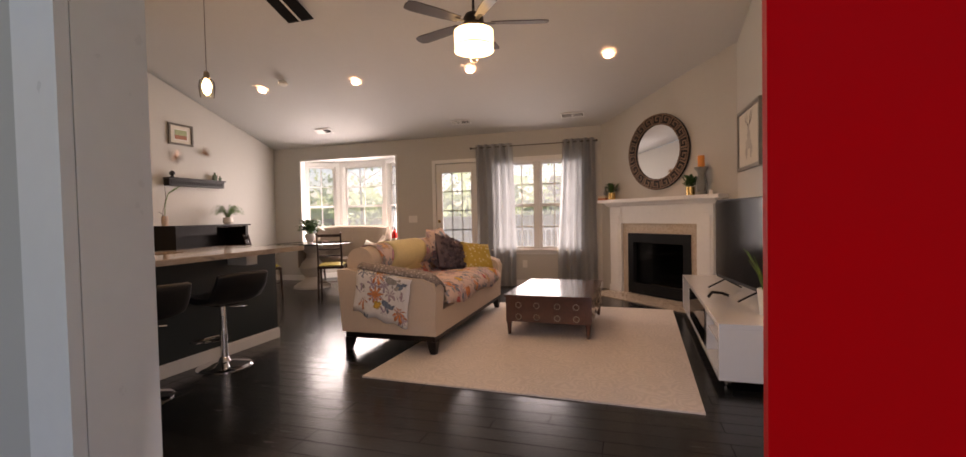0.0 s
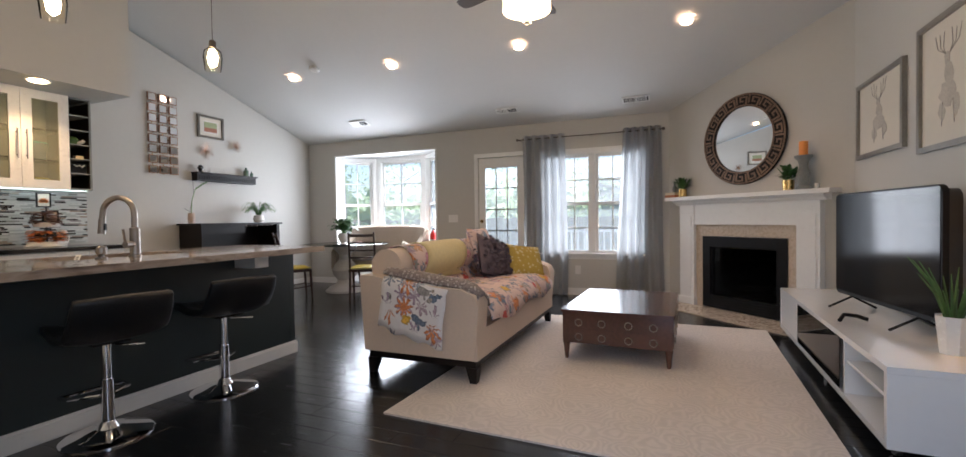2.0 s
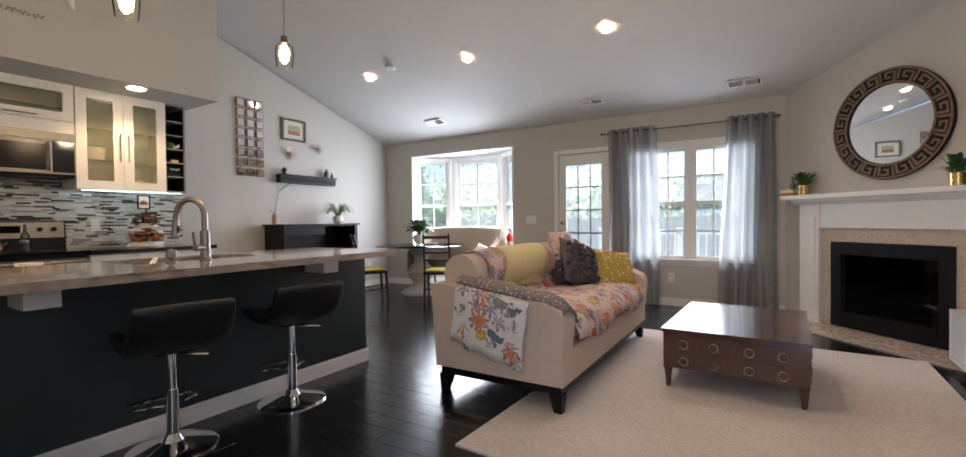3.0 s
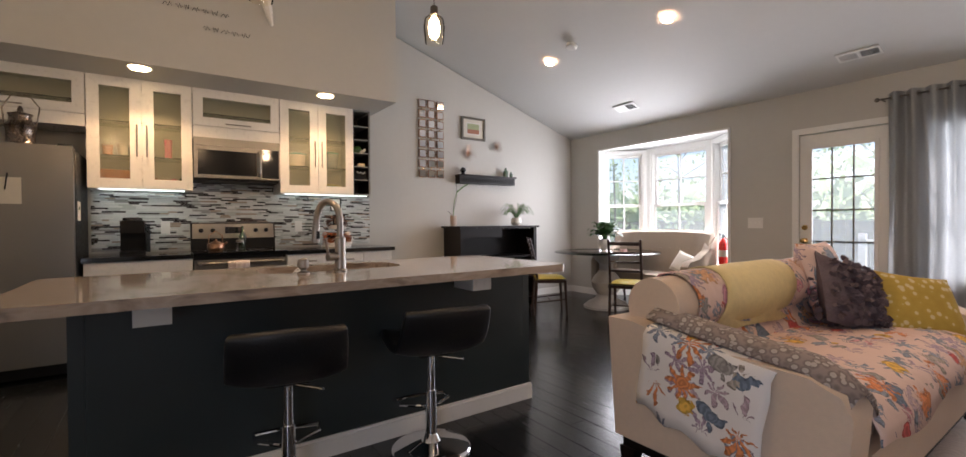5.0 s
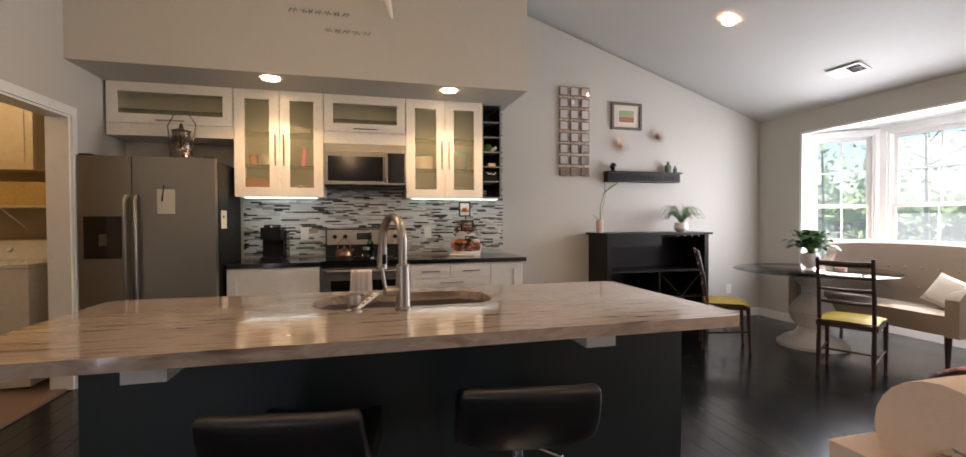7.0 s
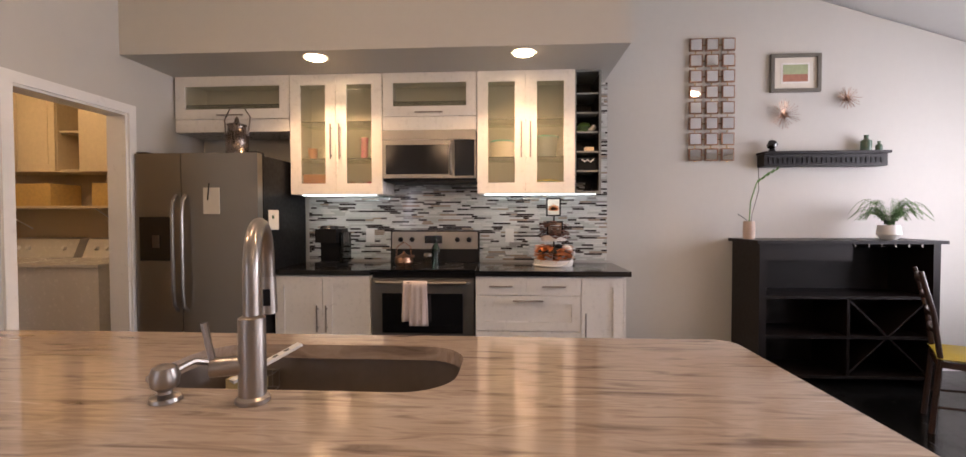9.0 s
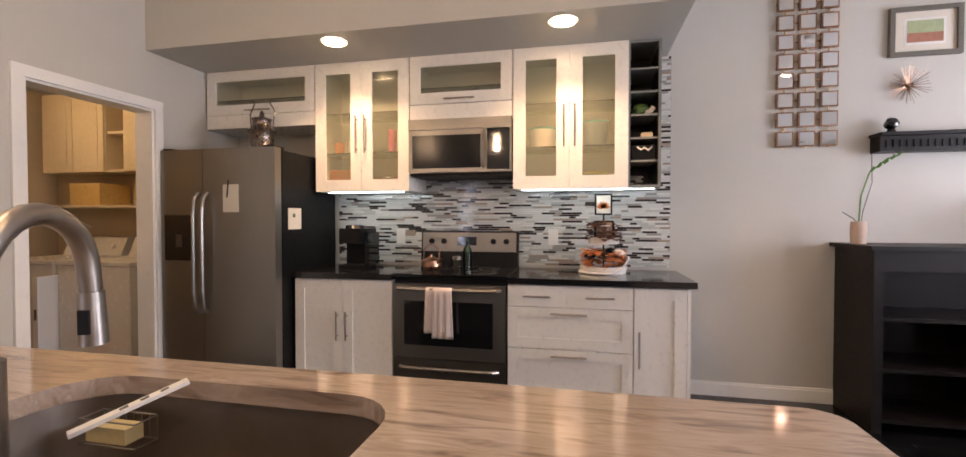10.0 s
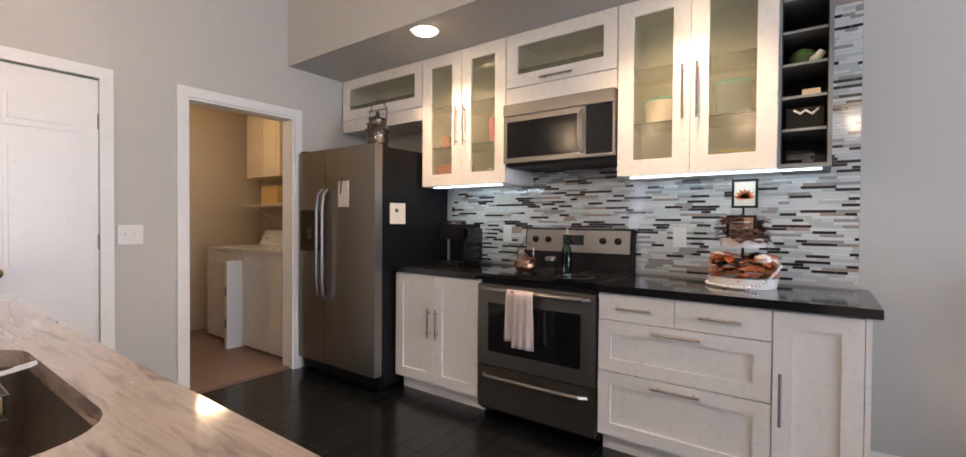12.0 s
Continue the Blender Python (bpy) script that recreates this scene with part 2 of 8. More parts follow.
M_STONE = ramp_mat("taupe_veined_quartzite", [(0.27, (0.15, 0.11, 0.085)), (0.40, (0.31, 0.24, 0.19)), (0.52, (0.42, 0.34, 0.275)), (0.62, (0.35, 0.275, 0.22)), (0.75, (0.52, 0.45, 0.38))], 0.10, 5.5, (7.0, 0.9, 3.0), 0.8, 15, 0.3)
M_GRANITE = mat("black_granite", (0.009, 0.009, 0.010), 0.10, vary=0.6, scale=30, coat=0.2)
M_STEEL = mat("brushed_stainless_steel", (0.26, 0.245, 0.225), 0.34, 0.92, vary=0.02, scale=5)
M_BASIN = mat("brushed_steel_basin", (0.22, 0.185, 0.155), 0.38, 0.85, vary=0.1, scale=6)
M_STEELD = mat("dark_stainless_steel", (0.15, 0.135, 0.12), 0.36, 0.9, vary=0.08, scale=8)
M_NICKEL = mat("brushed_nickel", (0.34, 0.31, 0.28), 0.33, 1.0, vary=0.02, scale=6)
M_CHROME = mat("chrome", (0.75, 0.75, 0.76), 0.05, 1.0, vary=0.02)
M_BLACK = mat("black_plastic", (0.004, 0.004, 0.0045), 0.45, spec=0.22, vary=0.1)
M_OVENG = mat("dark_tinted_door_glass", (0.006, 0.006, 0.007), 0.16, spec=0.25, vary=0.1)
M_BLACKG = mat("black_glass", (0.006, 0.006, 0.007), 0.05, vary=0.1, coat=0.5)
M_SCREEN = mat("tv_screen_glass", (0.008, 0.009, 0.011), 0.10, vary=0.05, coat=0.1, spec=0.35)
M_LEATHER = mat("black_leatherette", (0.010, 0.010, 0.011), 0.42, vary=0.2, bump=0.25, bscale=120)
M_ESPRESSO = mat("espresso_wood", (0.008, 0.0055, 0.005), 0.42, spec=0.25, vary=0.35, scale=6, stretch=(1, 0.2, 1), bump=0.1, bscale=50)
M_CWOOD = mat("dark_walnut_veneer", (0.085, 0.038, 0.028), 0.20, vary=0.40, scale=7, stretch=(1, 0.2, 1), coat=0.4)
M_CHAIRW = mat("dark_stained_chair_wood", (0.030, 0.014, 0.009), 0.35, vary=0.3, scale=8)
M_YELLOW = mat("mustard_vinyl_seat", (0.50, 0.42, 0.06), 0.5, vary=0.12, scale=8, bump=0.1)
M_BEIGE = mat("cream_upholstery", (0.60, 0.485, 0.385), 0.9, vary=0.06, scale=8, bump=0.35, bscale=350)
M_TAUPE = mat("taupe_linen_upholstery", (0.33, 0.27, 0.21), 0.9, vary=0.08, scale=8, bump=0.35, bscale=300)
M_FLORAL = floral("floral_printed_cotton", (0.76, 0.73, 0.71), 1.2, 0.045, 0.08)
M_FLORALB = floral("floral_printed_cotton_dense", (0.66, 0.50, 0.44), 1.1, 0.06, 0.2)
M_TRELLIS = ramp_mat("grey_trellis_print", [(0.0, (0.40, 0.36, 0.33)), (0.33, (0.44, 0.39, 0.36)), (0.42, (0.16, 0.13, 0.12)), (0.7, (0.28, 0.23, 0.21))], 0.9, 38, (1, 1, 1), kind="voronoi", bump=0.3)
M_MUSTARD = ramp_mat("mustard_dotted_cloth", [(0.0, (0.62, 0.56, 0.40)), (0.28, (0.58, 0.50, 0.28)), (0.34, (0.44, 0.32, 0.06)), (1.0, (0.40, 0.28, 0.05))], 0.9, 24, (1, 1, 1), kind="voronoi", bump=0.3)
M_THROW = mat("yellow_throw_cloth", (0.64, 0.54, 0.28), 0.9, vary=0.12, scale=5, bump=0.4, bscale=60)
M_PURPLE = mat("dusty_purple_shag", (0.13, 0.10, 0.115), 0.95, vary=0.3, scale=14, bump=0.6, bscale=80)
M_RUG = embossed("cream_rug_wool", (0.66, 0.60, 0.55), 0.90)
M_MARBLE = mat("beige_marble_tile", (0.50, 0.42, 0.33), 0.28, vary=0.08, scale=6)
M_BRICKIN = mat("sooty_firebrick", (0.030, 0.027, 0.025), 0.9, vary=0.3, scale=9)
M_GOLD = mat("brass", (0.62, 0.42, 0.16), 0.25, 1.0, vary=0.06)
M_COPPER = mat("worn_copper", (0.30, 0.18, 0.12), 0.30, 1.0, vary=0.4, scale=12)
M_MIRROR = mat("mirror_silver", (0.86, 0.87, 0.87), 0.01, 1.0, vary=0.0)
M_FRETW = mat("bronze_mosaic_fret", (0.17, 0.105, 0.065), 0.45, 0.2, vary=0.5, scale=22, bump=0.3, bscale=90)
M_FRAMEG = mat("dark_grey_wood_frame", (0.12, 0.11, 0.09), 0.45, vary=0.25, scale=12)
M_FRAMES = mat("aged_silver_frame", (0.25, 0.235, 0.21), 0.35, 0.6, vary=0.25, scale=14)
M_PAPER = mat("ivory_paper", (0.62, 0.58, 0.50), 0.8, vary=0.04)
M_INK = mat("charcoal_ink", (0.10, 0.10, 0.10), 0.8, vary=0.3)
M_CURTAIN = mat("grey_satin_curtain", (0.33, 0.34, 0.345), 0.36, 0.15, vary=0.08, scale=8, bump=0.1, bscale=150)
M_ORANGE = mat("orange_candle_wax", (0.75, 0.27, 0.05), 0.5, vary=0.08)
M_GREYW = mat("grey_washed_wood", (0.20, 0.21, 0.20), 0.6, vary=0.3, scale=20)
M_LEAF = mat("green_leaves", (0.045, 0.115, 0.030), 0.45, vary=0.4, scale=15, isl=0.4)
M_LEAFL = mat("light_green_leaves", (0.09, 0.19, 0.045), 0.5, vary=0.4, scale=15, isl=0.4)
M_TREEBARK = mat("grey_tree_bark", (0.26, 0.22, 0.18), 0.85, vary=0.3, scale=12)
M_TREE = mat("tree_foliage", (0.13, 0.17, 0.08), 0.6, vary=0.4, scale=4, isl=0.5)
M_TRUNK = mat("bark", (0.12, 0.09, 0.07), 0.9, vary=0.3, bump=0.5, bscale=20)
M_WPOT = mat("white_ceramic", (0.72, 0.70, 0.66), 0.25, vary=0.05)
M_FERED = mat("fire_extinguisher_red", (0.55, 0.02, 0.015), 0.25, vary=0.05)
M_APPL = mat("white_appliance_enamel", (0.66, 0.64, 0.60), 0.25, vary=0.04)
M_MAPLE = mat("cream_laundry_cabinet_paint", (0.62, 0.52, 0.34), 0.4, vary=0.08)
M_BASKET = mat("yellow_storage_cloth", (0.56, 0.38, 0.12), 0.8, vary=0.2, bump=0.3)
M_GRASS = mat("grass_ground", (0.07, 0.11, 0.03), 0.95, vary=0.4, scale=1.5)
M_DECK = mat("weathered_deck_boards", (0.28, 0.26, 0.24), 0.8, vary=0.2, scale=6, isl=0.2)
M_FENCE = mat("fence_wood", (0.22, 0.18, 0.14), 0.85, vary=0.25, scale=6, isl=0.25)
M_PLATE = mat("white_plastic_plate", (0.72, 0.71, 0.68), 0.35, vary=0.02)
M_GLASS = glass("window_glass")
M_GLASSG = glass("greenish_shelf_glass", (0.90, 0.95, 0.92))


def mixed(name, color, share, rough=0.5, through_light=True):
    """Cloth or glass that lets part of the light through, scattered or clear."""
    m = bpy.data.materials[name] if name in bpy.data.materials else bpy.data.materials.new(name)
    m.use_nodes = True
    n, l = m.node_tree.nodes, m.node_tree.links
    mix = n.new("ShaderNodeMixShader")
    t = n.new("ShaderNodeBsdfTranslucent" if through_light else "ShaderNodeBsdfTransparent")
    t.inputs[0].default_value = (*color, 1)
    mix.inputs[0].default_value = share
    l.new(n["Principled BSDF"].outputs[0], mix.inputs[1])
    l.new(t.outputs[0], mix.inputs[2])
    l.new(mix.outputs[0], n["Material Output"].inputs[0])
    return m


mixed("tree_foliage", (0.60, 0.74, 0.42), 0.62)
mixed("grey_satin_curtain", (0.45, 0.47, 0.48), 0.28)
# milky share mixed into the panes, imitating the glare haze of bright windows
haze = M_GLASS.node_tree.nodes
veil, clear = haze.new("ShaderNodeBsdfTranslucent"), haze.new("ShaderNodeMixShader")
veil.inputs[0].default_value, clear.inputs[0].default_value = (0.80, 0.88, 0.88, 1), 0.16
M_GLASS.node_tree.links.new(haze["Material Output"].inputs[0].links[0].from_socket, clear.inputs[1])
M_GLASS.node_tree.links.new(veil.outputs[0], clear.inputs[2])
M_GLASS.node_tree.links.new(clear.outputs[0], haze["Material Output"].inputs[0])
M_SMOKE = glass("smoked_glass", (0.30, 0.31, 0.32))
M_FROST = mixed("frosted_cabinet_glass", (0.97, 0.95, 0.90), 0.82, through_light=False)
M_FROST.node_tree.nodes["Principled BSDF"].inputs["Base Color"].default_value = (0.46, 0.48, 0.36, 1)
M_FROST.node_tree.nodes["Principled BSDF"].inputs["Roughness"].default_value = 0.12
M_JAR = glass("clear_blown_glass", (1.0, 0.98, 0.93), 0.05, ior=1.12)
M_BULB = emit("warm_bulb", (1.0, 0.72, 0.38), 55)
M_CAN = emit("downlight_lens", (1.0, 0.60, 0.34), 22)
M_CANK = emit("kitchen_downlight_lens", (1.0, 0.72, 0.36), 22)
M_SHADE = emit("glowing_fabric_shade", (1.0, 0.34, 0.02), 0.85)
M_FANSH = emit("glowing_drum_shade", (1.0, 0.72, 0.36), 3.2)
M_LED = emit("cool_led_strip", (0.84, 1.0, 0.90), 2.0)
M_TILE = ramp_mat("glass_mosaic_tiles", [(0.0, (0.60, 0.62, 0.60)), (0.34, (0.46, 0.49, 0.46)), (0.52, (0.30, 0.29, 0.28)), (0.62, (0.66, 0.67, 0.64)), (0.74, (0.028, 0.022, 0.02)), (0.93, (0.34, 0.27, 0.21))], 0.14, 5, (1, 1, 1), per_object=True, coat=0.3)
M_GROUT = mat("grey_grout", (0.42, 0.42, 0.40), 0.85)


# ---- mesh helpers ----
def part(name, bm, material, parent=None, label="", smooth=False, kind="", bev=0.0, seg=1):
    if bev:
        bmesh.ops.bevel(bm, geom=[e for e in bm.edges if len(e.link_faces) == 2 and e.calc_face_angle(0) > 0.9], offset=bev, segments=seg, affect="EDGES", clamp_overlap=True)
    bmesh.ops.recalc_face_normals(bm, faces=bm.faces[:])
    if smooth:
        for fc in bm.faces:
            fc.smooth = True
        for e in bm.edges:
            if len(e.link_faces) == 2 and e.calc_face_angle(0) > 0.7:
                e.smooth = False
    me = bpy.data.meshes.new(name)
    bm.to_mesh(me)
    bm.free()
    me.materials.append(material)
    ob = new(name, me)
    if parent:
        ob.parent = parent
    return tagged(ob, label, kind=kind)


def thing(name, x, y, z, rz, label, category, group=""):
    ob = new(name)
    ob.matrix_world = pose(x, y, z, 0, 0, rz)
    ob.empty_display_size = 0.1
    return tagged(ob, label, category, group)


def B(*boxes):
    """A mesh of boxes, each x0, y0, z0, x1, y1, z1."""
    bm = bmesh.new()
    for b in boxes:
        box(bm, *b)
    return bm


def box(bm, x0, y0, z0, x1, y1, z1, m=None):
    c = [bm.verts.new((x, y, z)) for x in (x0, x1) for y in (y0, y1) for z in (z0, z1)]
    for f in ((0, 1, 3, 2), (4, 6, 7, 5), (0, 4, 5, 1), (2, 3, 7, 6), (0, 2, 6, 4), (1, 5, 7, 3)):
        bm.faces.new([c[k] for k in f])
    if m:
        bmesh.ops.transform(bm, matrix=m, verts=c)
    return c


def prism(bm, pts, axis, a, b):
    """A polygon, pushed along an axis from a to b."""
    def v(p, t):
        return {"x": (t, p[0], p[1]), "y": (p[0], t, p[1]), "z": (p[0], p[1], t)}[axis]
    lo, hi = [bm.verts.new(v(p, a)) for p in pts], [bm.verts.new(v(p, b)) for p in pts]
    bm.faces.new(lo[::-1])
    bm.faces.new(hi)
    for k in range(len(pts)):
        j = (k + 1) % len(pts)
        bm.faces.new((lo[k], lo[j], hi[j], hi[k]))
    return lo + hi


def lathe(bm, profile, cx=0, cy=0, seg=20, m=None, squash=1.0, hoop=False):
    """A turned form: profile rows of radius, height."""
    rings, vs = [], []
    for r, z in profile:
        ring = [bm.verts.new((cx + r * math.cos(6.28318 * k / seg), cy + squash * r * math.sin(6.28318 * k / seg), z)) for k in range(seg)]
        rings.append(ring)
        vs += ring
    for a, b in zip(rings, rings[1:] + ([rings[0]] if hoop else [])):
        for k in range(seg):
            bm.faces.new((a[k], a[(k + 1) % seg], b[(k + 1) % seg], b[k]))
    if not hoop:
        bm.faces.new(rings[0][::-1])
        bm.faces.new(rings[-1])
    if m:
        bmesh.ops.transform(bm, matrix=m, verts=vs)
    return vs


def tube(bm, pts, r, seg=8, r2=None):
    """A round rod along points."""
    pts = [Vector(p) for p in pts]
    rings = []
    side = None
    for k, p in enumerate(pts):
        d = (pts[min(k + 1, len(pts) - 1)] - pts[max(k - 1, 0)]).normalized()
        if side is None:
            side = d.orthogonal().normalized()
        side = (side - d * side.dot(d)).normalized()
        up = d.cross(side)
        rad = r + ((r2 if r2 is not None else r) - r) * k / max(1, len(pts) - 1)
        rings.append([bm.verts.new(p + rad * (math.cos(6.28318 * j / seg) * side + math.sin(6.28318 * j / seg) * up)) for j in range(seg)])
    for a, b in zip(rings, rings[1:]):
        for j in range(seg):
            bm.faces.new((a[j], a[(j + 1) % seg], b[(j + 1) % seg], b[j]))
    bm.faces.new(rings[0][::-1])
    bm.faces.new(rings[-1])


def T(*pts, r=0.01, seg=8, r2=None):
    bm = bmesh.new()
    tube(bm, pts, r, seg, r2)
    return bm


def L(*profile, cx=0, cy=0, seg=20, squash=1.0, hoop=False):
    bm = bmesh.new()
    lathe(bm, profile, cx, cy, seg, squash=squash, hoop=hoop)
    return bm


def cushion(bm, w, h, d, m, n=10, puff=1.0, wob=0.0):
    """A soft square pad, w by h, d thick, pinched at its corners."""
    vs = {}
    for s in (-1, 1):
        for i in range(n + 1):
            for j in range(n + 1):
                if s == 1 and (i in (0, n) or j in (0, n)):
                    vs[s, i, j] = vs[-1, i, j]
                    continue
                u, v = 2 * i / n - 1, 2 * j / n - 1
                t = ((1 - u ** 4) * (1 - v ** 4)) ** 0.5 * puff
                pull = 1 - 0.06 * (1 - u * u) * abs(v) ** 3 - 0.06 * (1 - v * v) * abs(u) ** 3
                z = s * d / 2 * t + wob * noise.noise(Vector((u * 2, v * 2, s)))
                vs[s, i, j] = bm.verts.new((u * w / 2 * pull, v * h / 2 * pull, z))
    for s in (-1, 1):
        for i in range(n):
            for j in range(n):
                q = [vs[s, i, j], vs[s, i + 1, j], vs[s, i + 1, j + 1], vs[s, i, j + 1]]
                bm.faces.new(q if s == 1 else q[::-1])
    bmesh.ops.transform(bm, matrix=m, verts=list(set(vs.values())))


def leaf(bm, p, d, up, w, droop=0.3, n=3):
    """One leaf from p along d."""
    p, d, up = Vector(p), Vector(d), Vector(up)
    side = d.cross(up)
    side = side.normalized() if side.length > 1e-5 else Vector((1, 0, 0))
    rows = []
    for k in range(n + 1):
        t = k / n
        c = p + d * t - Vector((0, 0, droop * d.length * t * t))
        ww = w * math.sin(math.pi * (0.12 + 0.86 * t)) * 0.5
        rows.append((bm.verts.new(c - side * ww), bm.verts.new(c + side * ww)))
    for a, b in zip(rows, rows[1:]):
        bm.faces.new((a[0], a[1], b[1], b[0]))

# ---- structure ----
def S(name, bm, material, label="", kind="structure", bev=0.0):
    return part(name, bm, material, None, label, kind=kind, bev=bev)


def zc(y):
    """Height of the vaulted ceiling."""
    return 2.50 + 0.325 * (7.82 - y) if y > 3.2 else 4.0015 - 0.325 * (3.2 - y)


XW, XE, YN = -5.95, 1.68, 7.82
BAYL, BAYR, BAYZ = -5.37, -3.33, 2.26
S("wall_north", B((XW - 0.12, YN, 0, BAYL, 7.97, 2.5), (BAYL, YN, BAYZ, BAYR, 7.97, 2.5), (BAYR, YN, 0, -2.61, 7.97, 2.5),
  (-2.61, YN, 2.05, -1.80, 7.97, 2.5), (-1.80, YN, 0, -1.58, 7.97, 2.5), (-1.58, YN, 0, -0.14, 7.97, 0.60),
  (-1.58, YN, 2.03, -0.14, 7.97, 2.5), (-0.14, YN, 0, 1.80, 7.97, 2.5)), M_WALL, "greige painted wall with bay, patio door and window openings")
bm = bmesh.new()
gable = [(0.6, 0), (YN, 0), (YN, 2.5), (3.2, 4.0), (0.6, zc(0.6))]
prism(bm, gable, "x", XW - 0.12, XW)
S("wall_west", bm, M_WALL, "greige painted kitchen and dining wall")
bm = bmesh.new()
prism(bm, [(1.2, 0), (YN, 0), (YN, 2.5), (3.2, 4.0), (1.2, zc(1.2))], "x", XE, XE + 0.12)
S("wall_east", bm, M_WALL, "greige painted living room wall")
YL = 0.745
S("wall_laundry", B((XW, 0.6, 0, -5.115, YL, 3.25), (-5.115, 0.6, 2.03, -4.335, YL, 3.25), (-4.335, 0.6, 0, -3.87, YL, 3.25),
  (-3.87, 0.6, 2.03, -3.38, YL, 3.25), (-3.38, 0.6, 0, -2.3, YL, 3.25), (-2.3, 0.6, 0, -2.17, 1.137, 3.36)), M_WALL, "greige wall with laundry opening and closet door")
S("wall_entrance", B((-2.17, 1.02, 0, -0.378, 1.137, 3.36), (-0.378, 1.02, 2.1, 1.23, 1.137, 3.36), (1.23, 1.137, 0, XE, 1.33, 3.4), (1.23, 0.45, 0, 1.36, 1.136, 3.3)), M_WALL, "greige wall round the entrance opening")
AX, AY = 0.91, 7.05


def zd(u):
    return zc(AY - 0.7071 * u) + 0.02


bm = bmesh.new()
for u0, u1, z0 in ((-1.089, -0.50, 0), (0.50, 1.089, 0), (-0.50, 0.50, 0.86)):
    prism(bm, [(u0, z0), (u1, z0), (u1, zd(u1)), (u0, zd(u0))], "y", 0.0, 0.10)
ob = S("wall_chimney", bm, M_WALL, "greige diagonal corner wall above the fireplace")
ob.matrix_world = pose(AX, AY, 0, 0, 0, -45)
# ceilings
bm = bmesh.new()
prism(bm, [(8.0, zc(8.0)), (3.2, 4.06), (3.2, 4.2), (8.0, zc(8.0) + 0.14)], "x", XW - 0.14, XE + 0.14)
S("ceiling_north_slope", bm, M_CEIL, "flat white painted vaulted ceiling")
bm = bmesh.new()
prism(bm, [(0.45, zc(0.45)), (3.2, 4.0), (3.2, 4.2), (0.45, zc(0.45) + 0.14)], "x", XW - 0.14, XE + 0.14)
S("ceiling_south_slope", bm, M_CEIL, "flat white painted vaulted ceiling")
# kitchen soffit
S("soffit", B((XW, YL, 2.43, -5.06, 4.305, 3.9)), M_WALL, "greige boxed soffit over the wall cabinets")
# bay
bm = bmesh.new()
for p in ([(BAYL, 7.97), (BAYL, 7.93), (-4.92, 8.42), (-3.88, 8.42), (BAYR, 7.93), (BAYR, 7.97), (-3.2, 7.97), (-3.2, 8.1), (-3.8, 8.62), (-5.0, 8.62), (-5.6, 8.1), (-5.6, 7.97)],):
    prism(bm, [(-5.6, 7.97), (-3.2, 7.97), (-3.2, 8.1), (-3.8, 8.62), (-5.0, 8.62), (-5.6, 8.1)], "z", BAYZ, BAYZ + 0.12)
S("ceiling_bay", bm, M_CEIL, "flat white bay ceiling")


def seg_box(bm, p, q, z0, z1, t0, t1, a0=0.0, a1=1.0):
    """A box along p-q in plan, t0 to t1 across (outwards), a0 to a1 of its length."""
    p, q = Vector((*p, 0)), Vector((*q, 0))
    d = q - p
    n = Vector((-d.y, d.x, 0)).normalized()
    a, b = p + d * a0, p + d * a1
    prism(bm, [((a + n * t0).x, (a + n * t0).y), ((b + n * t0).x, (b + n * t0).y), ((b + n * t1).x, (b + n * t1).y), ((a + n * t1).x, (a + n * t1).y)], "z", z0, z1)


BAYP = [(BAYL, 7.93), (-4.92, 8.42), (-3.88, 8.42), (BAYR, 7.93)]
bm = bmesh.new()
for p, q in zip(BAYP, BAYP[1:]):
    seg_box(bm, p, q, 0, 0.60, 0.0, 0.12)
    seg_box(bm, p, q, 2.20, BAYZ, 0.0, 0.12)
    seg_box(bm, p, q, 0.60, 2.20, 0.0, 0.12, 0, 0.07)
    seg_box(bm, p, q, 0.60, 2.20, 0.0, 0.12, 0.93, 1)
box(bm, BAYL, 7.932, 0, -5.56, 8.0, BAYZ)
box(bm, BAYR, 7.932, 0, -3.21, 8.0, BAYZ)
S("wall_bay", bm, M_WALL, "greige painted bay wall under three windows")


